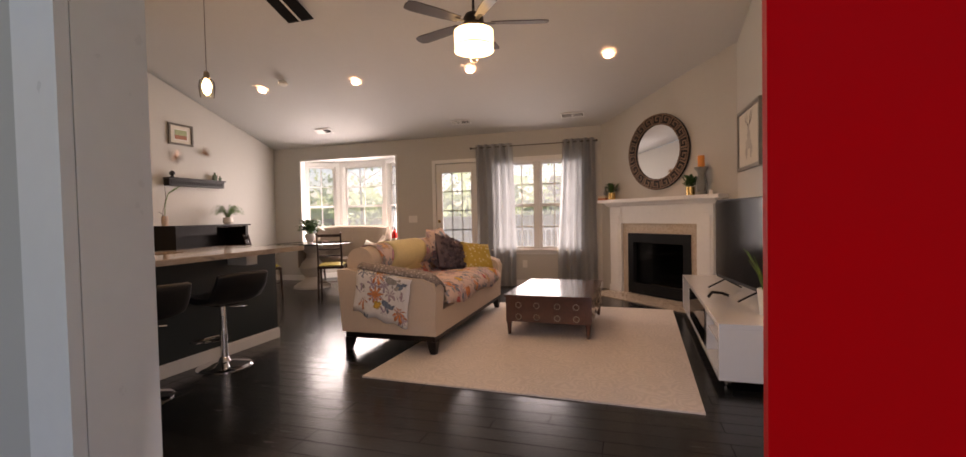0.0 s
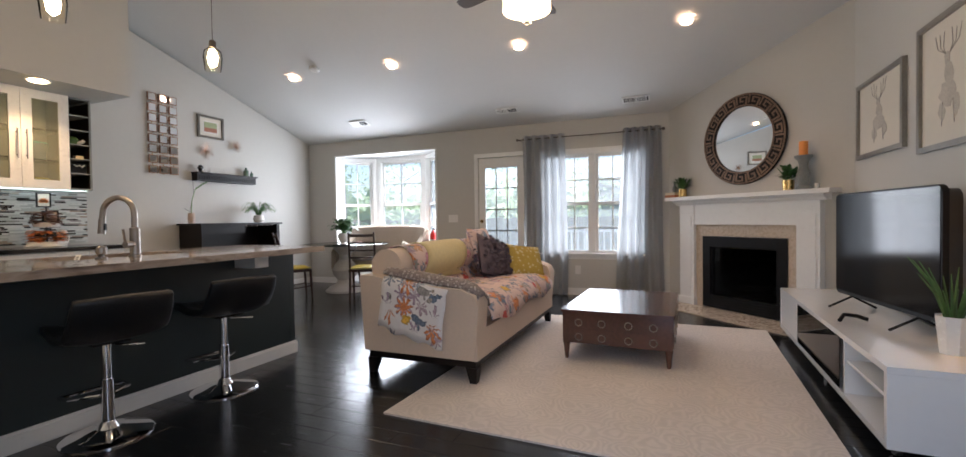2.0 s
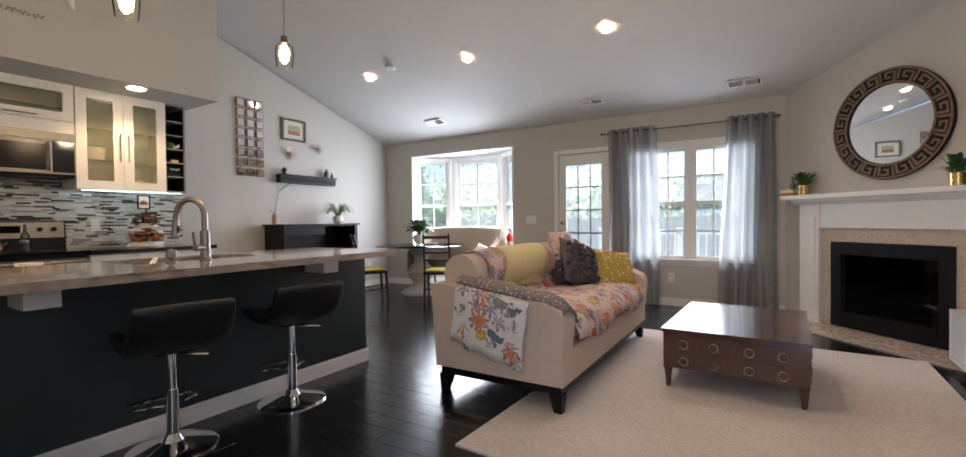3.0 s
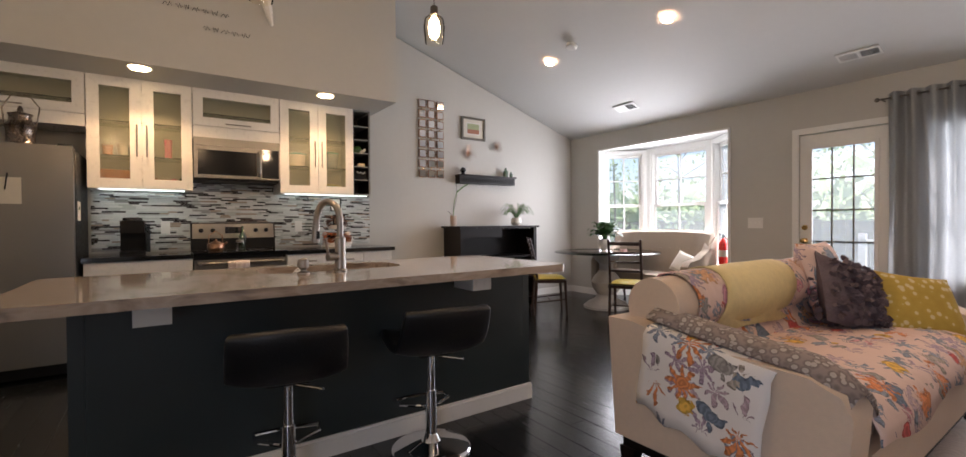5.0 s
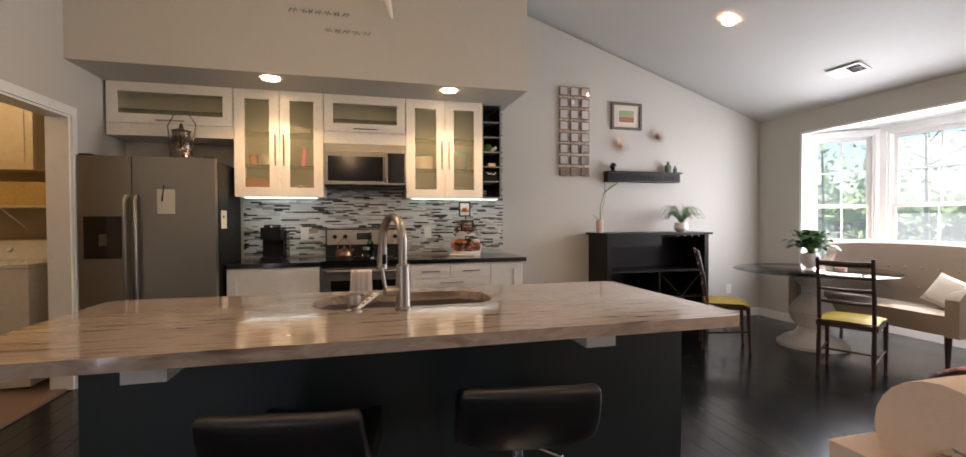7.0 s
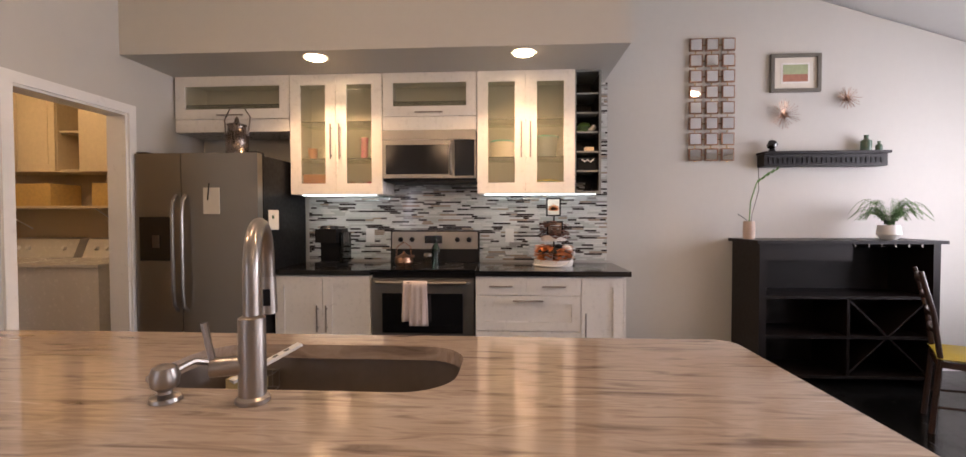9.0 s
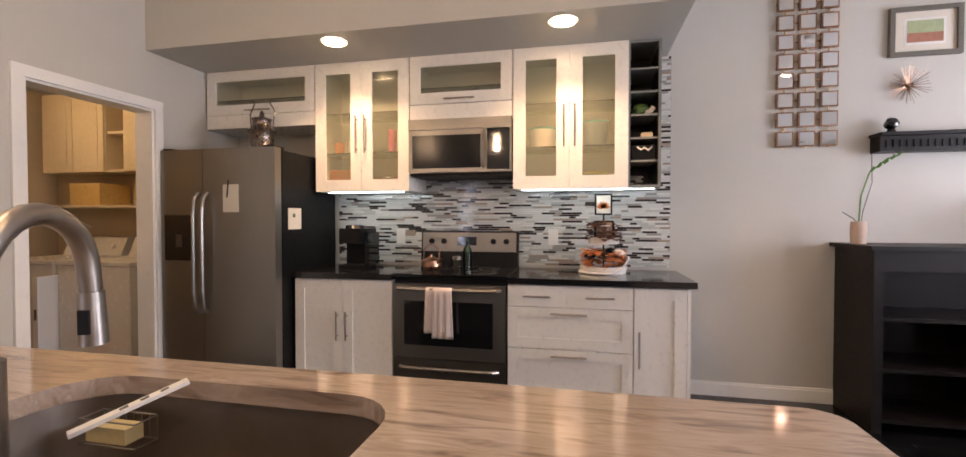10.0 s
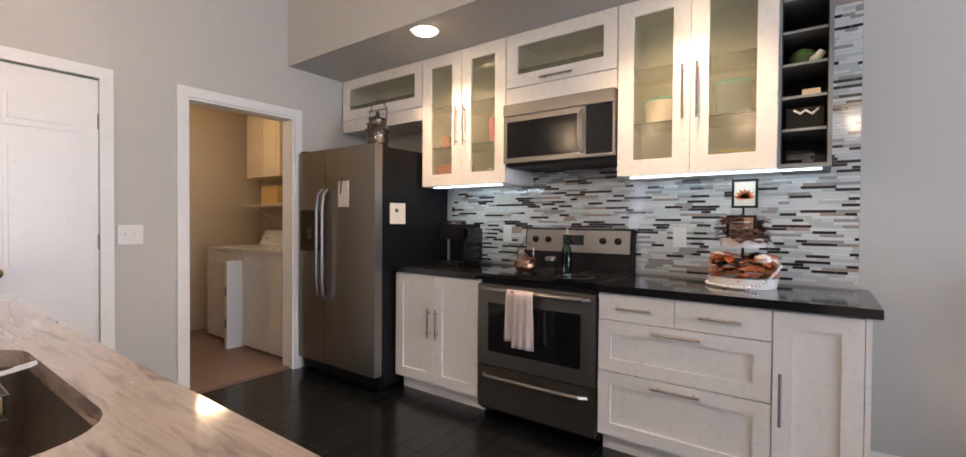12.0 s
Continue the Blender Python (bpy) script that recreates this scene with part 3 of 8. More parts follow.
def sash_window(name, x, y, rz, w, z0, z1, cols, label, casing=0.07, lites=2, depth=0.11):
    """Double-hung units side by side in an opening w wide; local y points out."""
    win = thing(name, x, y, 0, rz, label, "window")
    win["kind"] = "structure"
    c = casing
    part("window_frame", B((-w / 2 - c, -0.018, z1, w / 2 + c, 0, z1 + c), (-w / 2 - c, -0.018, z0, -w / 2, 0, z1), (w / 2, -0.018, z0, w / 2 + c, 0, z1),
         (-w / 2, 0.0, z1 - 0.02, w / 2, depth, z1), (-w / 2, 0.0, z0, -w / 2 + 0.02, depth, z1 - 0.02), (w / 2 - 0.02, 0.0, z0, w / 2, depth, z1 - 0.02)), M_TRIM, win, "white painted casing", bev=0.004)
    part("window_sill", B((-w / 2 - c - 0.02, -0.05, z0 - 0.025, w / 2 + c + 0.02, depth, z0), (-w / 2 - c, -0.014, z0 - 0.085, w / 2 + c, -0.002, z0 - 0.026)), M_TRIM, win, "white painted sill", bev=0.005)
    uw = (w - 0.04) / cols
    zm = (z0 + z1) / 2 + 0.01
    for k in range(cols):
        a, b = -w / 2 + 0.02 + k * uw, -w / 2 + 0.02 + (k + 1) * uw
        if k:
            part("mullion", B((a - 0.03, 0.02, z0, a + 0.03, 0.1, z1 - 0.02)), M_TRIM, win)
            a += 0.03
        if k < cols - 1:
            b -= 0.03
        for lo, hi, yy in ((z0, zm, 0.035), (zm - 0.035, z1 - 0.02, 0.07)):
            s = 0.04
            part("sash", B((a, yy, lo, a + s, yy + 0.03, hi), (b - s, yy, lo, b, yy + 0.03, hi), (a + s, yy, lo, b - s, yy + 0.03, lo + s), (a + s, yy, hi - s, b - s, yy + 0.03, hi)), M_TRIM, win, bev=0.003)
            g = bmesh.new()
            for j in range(1, lites):
                xx = a + s + (b - a - 2 * s) * j / lites
                box(g, xx - 0.008, yy + 0.008, lo + s, xx + 0.008, yy + 0.024, hi - s)
            zz = (lo + hi) / 2
            box(g, a + s, yy + 0.007, zz - 0.008, b - s, yy + 0.025, zz + 0.008)
            part("muntin", g, M_TRIM, win)
            pn = part("pane", B((a + s, yy + 0.014, lo + s, b - s, yy + 0.018, hi - s)), M_GLASS, win)
            pn.visible_shadow = False
    return win


def bay_unit(name, p, q, label):
    cx, cy = (p[0] + q[0]) / 2, (p[1] + q[1]) / 2
    d = math.hypot(q[0] - p[0], q[1] - p[1])
    return sash_window(name, cx, cy, math.degrees(math.atan2(q[1] - p[1], q[0] - p[0])), d * 0.86, 0.60, 2.20, 1, label, casing=min(0.07, d * 0.07 - 0.002))


bay_unit("window_1", BAYP[0], BAYP[1], "white double-hung angled bay window with grilles")
bay_unit("window_2", BAYP[1], BAYP[2], "white double-hung middle bay window with grilles")
bay_unit("window_3", BAYP[2], BAYP[3], "white double-hung angled bay window beside the extinguisher")
sash_window("window_4", -0.86, YN, 0, 1.44, 0.60, 2.03, 2, "white twin double-hung window between grey curtains", casing=0.06, lites=3)
S("trim", B((BAYL - 0.0, YN - 0.012, 0, BAYL + 0.03, YN + 0.11, BAYZ), (BAYR - 0.03, YN - 0.012, 0, BAYR, YN + 0.11, BAYZ), (BAYL + 0.03, YN - 0.012, BAYZ - 0.02, BAYR - 0.03, YN + 0.11, BAYZ)), M_TRIM, "white trim lining the bay opening")
# casings and baseboards
S("trim", B((-5.175, YL, 0, -5.115, YL + 0.018, 2.095), (-4.335, YL, 0, -4.272, YL + 0.018, 2.095), (-5.115, YL, 2.03, -4.335, YL + 0.018, 2.095),
  (-5.115, 0.6, 0, -5.10, YL, 2.015), (-4.35, 0.6, 0, -4.335, YL, 2.015), (-5.115, 0.6, 2.015, -4.335, YL, 2.03)), M_TRIM, "white casing of the laundry opening", bev=0.004)
S("trim", B((-3.935, YL, 0, -3.87, YL + 0.018, 2.095), (-3.38, YL, 0, -3.315, YL + 0.018, 2.095), (-3.87, YL, 2.03, -3.38, YL + 0.018, 2.095)), M_TRIM, "white casing of the closet door", bev=0.004)
S("trim", B((-2.67, YN - 0.018, 0, -2.61, YN, 2.11), (-1.80, YN - 0.018, 0, -1.74, YN, 2.11), (-2.61, YN - 0.018, 2.05, -1.80, YN, 2.11)), M_TRIM, "white casing of the patio door", bev=0.004)
S("trim", B((-0.378, 1.02, 0, -0.36, 1.14, 2.1), (-0.46, 0.998, 0, -0.36, 1.018, 2.16)), M_TRIM, "white entrance jamb and outer casing", bev=0.003)
S("trim", B((XE - 0.018, 2.96, 0, XE, 3.03, 2.12), (XE - 0.018, 2.16, 2.05, XE, 2.96, 2.12), (XE - 0.018, 2.09, 0, XE, 2.16, 2.12)), M_TRIM, "white casing of the coat closet door", bev=0.003)


def base_run(p, q):
    bm = bmesh.new()
    seg_box(bm, p, q, 0, 0.085, -0.014, 0.0)
    seg_box(bm, p, q, 0.085, 0.10, -0.008, 0.0)
    S("baseboard", bm, M_TRIM, "white painted baseboard")


for p, q in (((XW, 4.345), (XW, YN)), ((XW, YN), (BAYL, YN)), ((BAYR, YN), (-2.67, YN)), ((-1.74, YN), (0.14, YN)), (BAYP[0], BAYP[1]), (BAYP[1], BAYP[2]), (BAYP[2], BAYP[3]),
             ((XE, 6.2), (XE, 3.04)), ((XE, 2.09), (XE, 1.34)), ((-2.3, YL), (-3.315, YL)), ((-3.935, YL), (-4.27, YL)), ((-0.378, 1.137), (-2.17, 1.137))):
    base_run(p, q)
S("floor_slab", B((XW - 0.1, 0.6, -0.15, XE + 0.1, 8.7, -0.013), (-2.3, 1.0, -0.15, -0.3, 1.2, -0.0131)), M_BLACK, "dark subfloor under the boards")
S("floor_laundry", B((XW - 0.1, -1.4, -0.15, -3.9, 0.6, -0.004), (-5.1, 0.6, -0.012, -4.35, 0.70, 0.012)), M_LFLOOR, "brown tiled laundry floor with threshold")
S("wall_laundry_room", B((-6.05, -1.4, 0, -5.93, 0.6, 2.45), (-6.05, -1.5, 0, -3.8, -1.3, 2.45), (-3.9, -1.3, 0, -3.8, 0.6, 2.45)), M_LWALL, "beige painted laundry room walls")
S("ceiling_laundry", B((-6.05, -1.5, 2.45, -3.8, 0.6, 2.55)), M_CEIL, "flat laundry ceiling")


# ---- doors ----
def knob(parent, x, y, z, s=-1, material=None, r=0.028):
    """A round knob; s: the way it points along y."""
    bm = bmesh.new()
    lathe(bm, [(0.031, 0), (0.031, 0.006), (0.012, 0.01), (0.011, 0.03), (r * 0.8, 0.036), (r, 0.048), (r * 0.9, 0.06), (r * 0.4, 0.066)], seg=20, m=pose(x, y, z, -90 * s, 0, 0))
    part("door_knob", bm, material or M_GOLD, parent, "brass knob", smooth=True)


def panel_door(name, x, y, rz, w, h, material, label, cols=1):
    d = thing(name, x, y, 0, rz, label, "door")
    d["kind"] = "structure"
    part("door_leaf", B((0, 0, 0.008, w, 0.035, h)), material, d, bev=0.002)
    pw = (w - 0.09 * (cols + 1)) / cols
    for k in range(cols):
        a = 0.09 + k * (pw + 0.09)
        for z0, z1 in ((0.22, 0.80), (0.92, 1.62), (1.70, 1.90)):
            for yy, s in ((0, -1), (0.035, 1)):
                bm = bmesh.new()
                box(bm, a, min(yy, yy + s * 0.009), z0, a + pw, max(yy, yy + s * 0.009), z1)
                box(bm, a + 0.02, min(yy, yy + s * 0.018), z0 + 0.035, a + pw - 0.035, max(yy, yy + s * 0.018), z1 - 0.035)
                part("door_panel", bm, material, d, bev=0.003)
    return d


d = panel_door("door_1", -3.38, YL - 0.005, 180, 0.488, 2.02, M_TRIM, "closed white narrow paneled closet door")
knob(d, 0.06, 0.0 + 0.0, 0.92, -1)
d.matrix_world = pose(-3.38, YL - 0.012, 0, 0, 0, 180)
for zz in (0.3, 1.07, 1.78):
    part("hinge", B((0.484, -0.006, zz - 0.045, 0.496, 0.0, zz + 0.045)), M_STEELD, d, "steel hinge")
d = panel_door("door_2", XE - 0.006, 2.85, -90, 0.80, 2.05, M_TRIM, "closed white paneled coat closet door", cols=2)
# red entrance door, standing ajar
red = thing("door_3", 0.522, 0.742, 0, -12, "open glossy red entrance door with brass hardware", "door")
red["kind"] = "structure"
part("door_leaf", B((0.0, 0.0, 0.012, 0.70, 0.044, 2.03)), M_RED, red, bev=0.002)
part("latch_plate", B((-0.002, 0.012, 0.90, 0.0, 0.032, 1.0)), M_GOLD, red, "brass latch plate")
knob(red, 0.085, 0.0, 0.955, -1, M_NICKEL)
# patio door
pd = thing("door_4", -2.608, YN + 0.02, 0, 0, "closed white patio door glazed with small panes", "door")
pd["kind"] = "structure"
gx0, gx1, gz0, gz1 = 0.10, 0.64, 0.28, 1.90
part("door_leaf", B((0, 0, 0.01, gx0, 0.044, 2.04), (gx1, 0, 0.01, 0.80, 0.044, 2.04), (gx0, 0, 0.01, gx1, 0.044, gz0), (gx0, 0, gz1, gx1, 0.044, 2.04)), M_TRIM, pd, bev=0.003)
part("glazing_frame", B((gx0 - 0.02, -0.012, gz0 - 0.02, gx0 + 0.012, -0.001, gz1 + 0.02), (gx1 - 0.012, -0.012, gz0 - 0.02, gx1 + 0.02, -0.001, gz1 + 0.02), (gx0 + 0.012, -0.012, gz0 - 0.02, gx1 - 0.012, -0.001, gz0 + 0.012), (gx0 + 0.012, -0.012, gz1 - 0.012, gx1 - 0.012, -0.001, gz1 + 0.02)), M_TRIM, pd, bev=0.003)
for k in range(1, 3):
    xx = gx0 + (gx1 - gx0) * k / 3
    part("muntin", B((xx - 0.006, 0.012, gz0, xx + 0.006, 0.03, gz1)), M_STEELD, pd, "grey muntin")
for k in range(1, 5):
    zz = gz0 + (gz1 - gz0) * k / 5
    part("muntin", B((gx0, 0.013, zz - 0.006, gx1, 0.029, zz + 0.006)), M_STEELD, pd, "grey muntin")
o = part("pane", B((gx0, 0.019, gz0, gx1, 0.023, gz1)), M_GLASS, pd)
o.visible_shadow = False
knob(pd, 0.045, 0, 0.93)
part("deadbolt", L((0.027, 0), (0.027, 0.012), (0.02, 0.018), seg=16), M_GOLD, pd, "brass deadbolt").matrix_local = pose(0.045, 0, 1.07, 90, 0, 0)


# ---- outside ----
S("ground", B((-80, -60, -0.75, 80, -0.0, -0.6), (-80, 8.8, -0.75, 80, 120, -0.6), (-80, 0, -0.75, -6.2, 8.8, -0.6), (1.9, 0, -0.75, 80, 8.8, -0.6)), M_GRASS, "grassy back yard")
S("porch", B((-3.0, -1.6, -0.2, 2.6, 1.06, -0.02)), M_GROUT, "pale concrete entrance porch")
# unseen slab, added to hold sun and sky off the door and jamb
S("porch_roof", B((-2.6, -0.5, 2.62, 2.6, 1.0, 2.75)), M_TRIM, "unseen white slab added to shade the entrance")
deck = thing("deck", -3.0, 8.7, 0, 0, "weathered wooden deck behind the patio door", "deck")
for k in range(16):
    part("board", B((0, 0.0 + k * 0.145, -0.14, 4.6, 0.14 + k * 0.145, -0.11)), M_DECK, deck)
for xx in (0.0, 2.3, 4.55):
    part("joist", B((xx, 0, -0.6, xx + 0.05, 2.3, -0.141)), M_DECK, deck)
rail = thing("deck_railing", -3.0, 10.95, -0.11, 0, "white deck railing with slim balusters", "railing")
for xx in (0.0, 1.5, 3.0, 4.5):
    part("post", B((xx, 0, 0, xx + 0.09, 0.09, 1.05)), M_TRIM, rail)
part("rail", B((0, 0.0, 0.92, 4.59, 0.09, 0.96)), M_TRIM, rail)
part("rail", B((0.09, 0.02, 0.10, 4.5, 0.07, 0.14)), M_TRIM, rail)
for k in range(33):
    if k % 11:
        part("baluster", B((0.09 + k * 0.136, 0.03, 0.14, 0.12 + k * 0.136, 0.06, 0.92)), M_TRIM, rail)
fence = thing("fence", -14, 19.0, -0.6, 0, "brown board fence along the yard", "fence")
for k in range(90):
    h = 1.75 + 0.03 * math.sin(k * 2.1)
    part("board", B((k * 0.30, 0, 0, k * 0.30 + 0.285, 0.02, h)), M_FENCE, fence)
for zz in (0.4, 1.4):
    part("fence_rail", B((0, 0.02, zz, 27, 0.06, zz + 0.09)), M_FENCE, fence)


def tree(x, y, h, r, seed, n=900, low=0.25):
    rnd = random.Random(seed)
    t = thing("tree", x, y, -0.6, rnd.uniform(0, 360), "leafy green broadleaf tree in the yard", "tree", "trees in the yard")
    bm = bmesh.new()
    tube(bm, [(0, 0, 0), (0.05, 0, h * 0.3), (0.0, 0.1, h * 0.75)], 0.06, 8, 0.02)
    limbs = []
    for k in range(9):
        a, zz = rnd.uniform(0, 6.28), h * rnd.uniform(0.25, 0.7)
        e = Vector((math.cos(a) * r * 0.7, math.sin(a) * r * 0.7, zz + r * rnd.uniform(0.1, 0.6)))
        tube(bm, [(0, 0, zz), e * 0.5 + Vector((0, 0, zz * 0.55)), e], 0.022, 5, 0.006)
        limbs.append(e)
    part("trunk", bm, M_TREEBARK, t)
    verts, faces = [], []
    cl = [e + Vector([rnd.gauss(0, 0.3) for _ in range(3)]) for e in limbs] + [Vector((rnd.uniform(-r, r) * 0.7, rnd.uniform(-r, r) * 0.7, h * rnd.uniform(low, 1.0))) for _ in range(16)]
    for k in range(n):
        c = rnd.choice(cl) + Vector([rnd.gauss(0, r * 0.22) for _ in range(3)])
        d = Vector([rnd.gauss(0, 1) for _ in range(3)]).normalized() * rnd.uniform(0.06, 0.13)
        s = d.orthogonal().normalized() * rnd.uniform(0.03, 0.07)
        i = len(verts)
        verts += [c - d, c + s, c + d, c - s]
        faces.append((i, i + 1, i + 2, i + 3))
    me = bpy.data.meshes.new("crown")
    me.from_pydata(verts, [], faces)
    me.materials.append(M_TREE)
    o = new("crown", me)
    o.parent = t


for k, (x, y, h, r) in enumerate(((-9.4, 16.5, 6.0, 2.4), (-5.4, 21.5, 6.5, 2.5), (-3.6, 27.5, 5.5, 2.0), (4.6, 22.0, 6.0, 2.3), (-12.5, 17.0, 7.0, 2.6),
                                  (1.2, 26.0, 5.0, 1.7), (-9.5, 24.0, 7.5, 3.0))):
    tree(x, y, h, r, 40 + k, 900, 0.15)
# a neighbour's house beyond the fence
nh = thing("house", -4.0, 30.0, -0.6, 0, "pale grey sided neighbouring house with a low gable roof", "house")
M_SIDING, M_SHINGLE, M_FARPANE = mat("pale_grey_siding", (0.46, 0.47, 0.46), 0.8, vary=0.06), mat("grey_roof_shingles", (0.16, 0.155, 0.15), 0.9, vary=0.2), mat("dark_house_window_glass", (0.05, 0.06, 0.07), 0.08)
bm = B((0, 0, 0, 11, 7, 2.7))
part("wall", bm, M_SIDING, nh)
bm = bmesh.new()
prism(bm, [(-0.5, 2.68), (7.5, 2.68), (3.5, 4.5)], "x", -0.5, 11.5)
part("roof", bm, M_SHINGLE, nh, "grey shingled gable roof")
for x in (1.2, 4.6, 8.2):
    w_ = part("window", B((x, -0.05, 0.9, x + 1.3, -0.001, 2.1)), M_TRIM, nh, "white framed window")
    for x2 in (x + 0.08, x + 0.69):
        part("pane", B((x2, -0.06, 0.98, x2 + 0.53, -0.0501, 2.02)), M_FARPANE, w_, "dark pane")
rr = random.Random(5)
verts, faces = [], []
for k in range(6000):
    c = Vector((rr.uniform(-45, 35), 34 + rr.gauss(0, 1.5), -0.6 + abs(rr.gauss(0, 1)) * 1.6))
    d, s = Vector([rr.gauss(0, 0.5) for _ in range(3)]), Vector([rr.gauss(0, 0.3) for _ in range(3)])
    i = len(verts)
    verts += [c - d, c + s, c + d, c - s]
    faces.append((i, i + 1, i + 2, i + 3))
me = bpy.data.meshes.new("far_woods")
me.from_pydata(verts, [], faces)
me.materials.append(M_TREE)
tagged(new("far_woods", me), "distant band of green woods", "woods", kind="stuff")

# ---- kitchen run along the west wall; local x is the depth off the wall ----
ZC = 0.885


def bar_handle(parent, x, y0, z0, y1, z1, r=0.006):
    """A bar pull standing off a front at x."""
    bm = bmesh.new()
    a, b = Vector((x + 0.03, y0, z0)), Vector((x + 0.03, y1, z1))
    d = (b - a).normalized() * 0.03
    tube(bm, [a, b], r, 8)
    for p in (a + d, b - d):
        tube(bm, [(x, p.y, p.z), p], r * 0.8, 6)
    return part("handle", bm, M_NICKEL, parent, "brushed nickel bar handle", smooth=True)


def shaker(parent, x, y0, y1, z0, z1, name="door", rail=0.06, glazed=False, material=None):
    """A framed front in the plane x, 2 cm thick."""
    g = 0.0015
    y0, y1, z0, z1 = y0 + g, y1 - g, z0 + g, z1 - g
    bm = bmesh.new()
    o_ = [[bm.verts.new((xx, yy, zz)) for yy, zz in ((y0, z0), (y1, z0), (y1, z1), (y0, z1))] for xx in (x, x + 0.02)]
    i_ = [[bm.verts.new((xx, yy, zz)) for yy, zz in ((y0 + rail, z0 + rail), (y1 - rail, z0 + rail), (y1 - rail, z1 - rail), (y0 + rail, z1 - rail))] for xx in (x, x + 0.02)]
    for k in range(4):
        n = (k + 1) % 4
        bm.faces.new((o_[0][n], o_[0][k], i_[0][k], i_[0][n]))
        bm.faces.new((o_[1][k], o_[1][n], i_[1][n], i_[1][k]))
        bm.faces.new((o_[0][k], o_[0][n], o_[1][n], o_[1][k]))
        bm.faces.new((i_[0][n], i_[0][k], i_[1][k], i_[1][n]))
    p = part(name, bm, material or M_WHITE, parent, bev=0.0015)
    if glazed:
        part("pane", B((x + 0.006, y0 + rail - 0.004, z0 + rail - 0.004, x + 0.010, y1 - rail + 0.004, z1 - rail + 0.004)), M_FROST, p, "lightly frosted glass pane")
    else:
        part("door_panel", B((x + 0.001, y0 + rail, z0 + rail, x + 0.010, y1 - rail, z1 - rail)), material or M_WHITE, p)
    return p


def carcass(parent, x1, y0, y1, z0, z1, shelves=(), material=None, t=0.018, back=True):
    m = material or M_WHITE
    bx = [(0, y0, z0, x1, y0 + t, z1), (0, y1 - t, z0, x1, y1, z1), (0, y0 + t, z0, x1, y1 - t, z0 + t), (0, y0 + t, z1 - t, x1, y1 - t, z1)]
    if back:
        bx.append((0, y0 + t, z0 + t, 0.008, y1 - t, z1 - t))
    part("carcass", B(*bx), m, parent)
    for z in shelves:
        part("shelf", B((0.01, y0 + t, z, x1 - 0.02, y1 - t, z + 0.008)), M_GLASSG, parent, "glass shelf")


UF = 0.36   # wall cabinet depth
CLAB = "white framed wall cabinet with glazed doors, lit from above"


def wall_cab(y0, y1, z0, z1, label, shelves):
    c = thing("wall_cabinet", XW, 0, 0, 0, label, "wall cabinet", "wall cabinets of the kitchen")
    carcass(c, UF, y0, y1, z0, z1, shelves)
    ym = (y0 + y1) / 2
    for a, b, s in ((y0, ym, 1), (ym, y1, -1)):
        d = shaker(c, UF, a, b, z0, z1, "door", 0.085, True)
        yy = ym - s * 0.035
        bar_handle(d, UF + 0.02, yy, z0 + 0.28, yy, z0 + 0.56)
    return c


wall_cab(1.73, 2.485, 1.465, 2.428, "white two-door glazed wall cabinet holding mugs and jars", (1.75, 2.05))
wall_cab(3.245, 4.01, 1.465, 2.428, "white two-door glazed wall cabinet holding bowls and tubs", (1.75, 2.05))
for y0, y1, lab in ((0.765, 1.725, "white lift-up glazed cabinet above the refrigerator"), (2.49, 3.24, "white lift-up glazed cabinet above the microwave")):
    c = thing("wall_cabinet", XW, 0, 0, 0, lab, "wall cabinet", "wall cabinets of the kitchen")
    carcass(c, UF, y0, y1, 2.08, 2.428, (2.2,))
    d = shaker(c, UF, y0, y1, 2.08, 2.428, "door", 0.08, True)
    bar_handle(d, UF + 0.02, (y0 + y1) / 2 - 0.11, 2.108, (y0 + y1) / 2 + 0.11, 2.108)
    part("filler", B((0, y0, 1.975 if y0 < 1 else 1.968, UF + 0.018, y1, 2.077)), M_WHITE, c, "white filler panel", bev=0.001)
# open cubby beside the right cabinet
c = thing("open_shelf_unit", XW, 0, 0, 0, "dark-lined narrow open shelf unit holding ornaments and boxes", "shelf")
y0, y1 = 4.012, 4.215
part("carcass", B((0, y0, 1.465, UF, y0 + 0.01, 2.428), (0, y1 - 0.016, 1.465, UF, y1, 2.428), (0, y0 + 0.01, 1.465, UF, y1 - 0.016, 1.483), (0, y0 + 0.01, 2.413, UF, y1 - 0.016, 2.428)), M_GREYW, c)
part("back_panel", B((0, y0 + 0.01, 1.483, 0.01, y1 - 0.016, 2.413), (0.01, y0 + 0.0101, 1.483, UF - 0.01, y0 + 0.013, 2.39), (0.01, y1 - 0.019, 1.483, UF - 0.01, y1 - 0.0161, 2.39)), M_ESPRESSO, c)
for k in range(1, 6):
    z = 1.483 + k * 0.151
    part("shelf", B((0.01, y0 + 0.013, z, UF - 0.005, y1 - 0.019, z + 0.012)), M_GREYW, c, "grey shelf board")
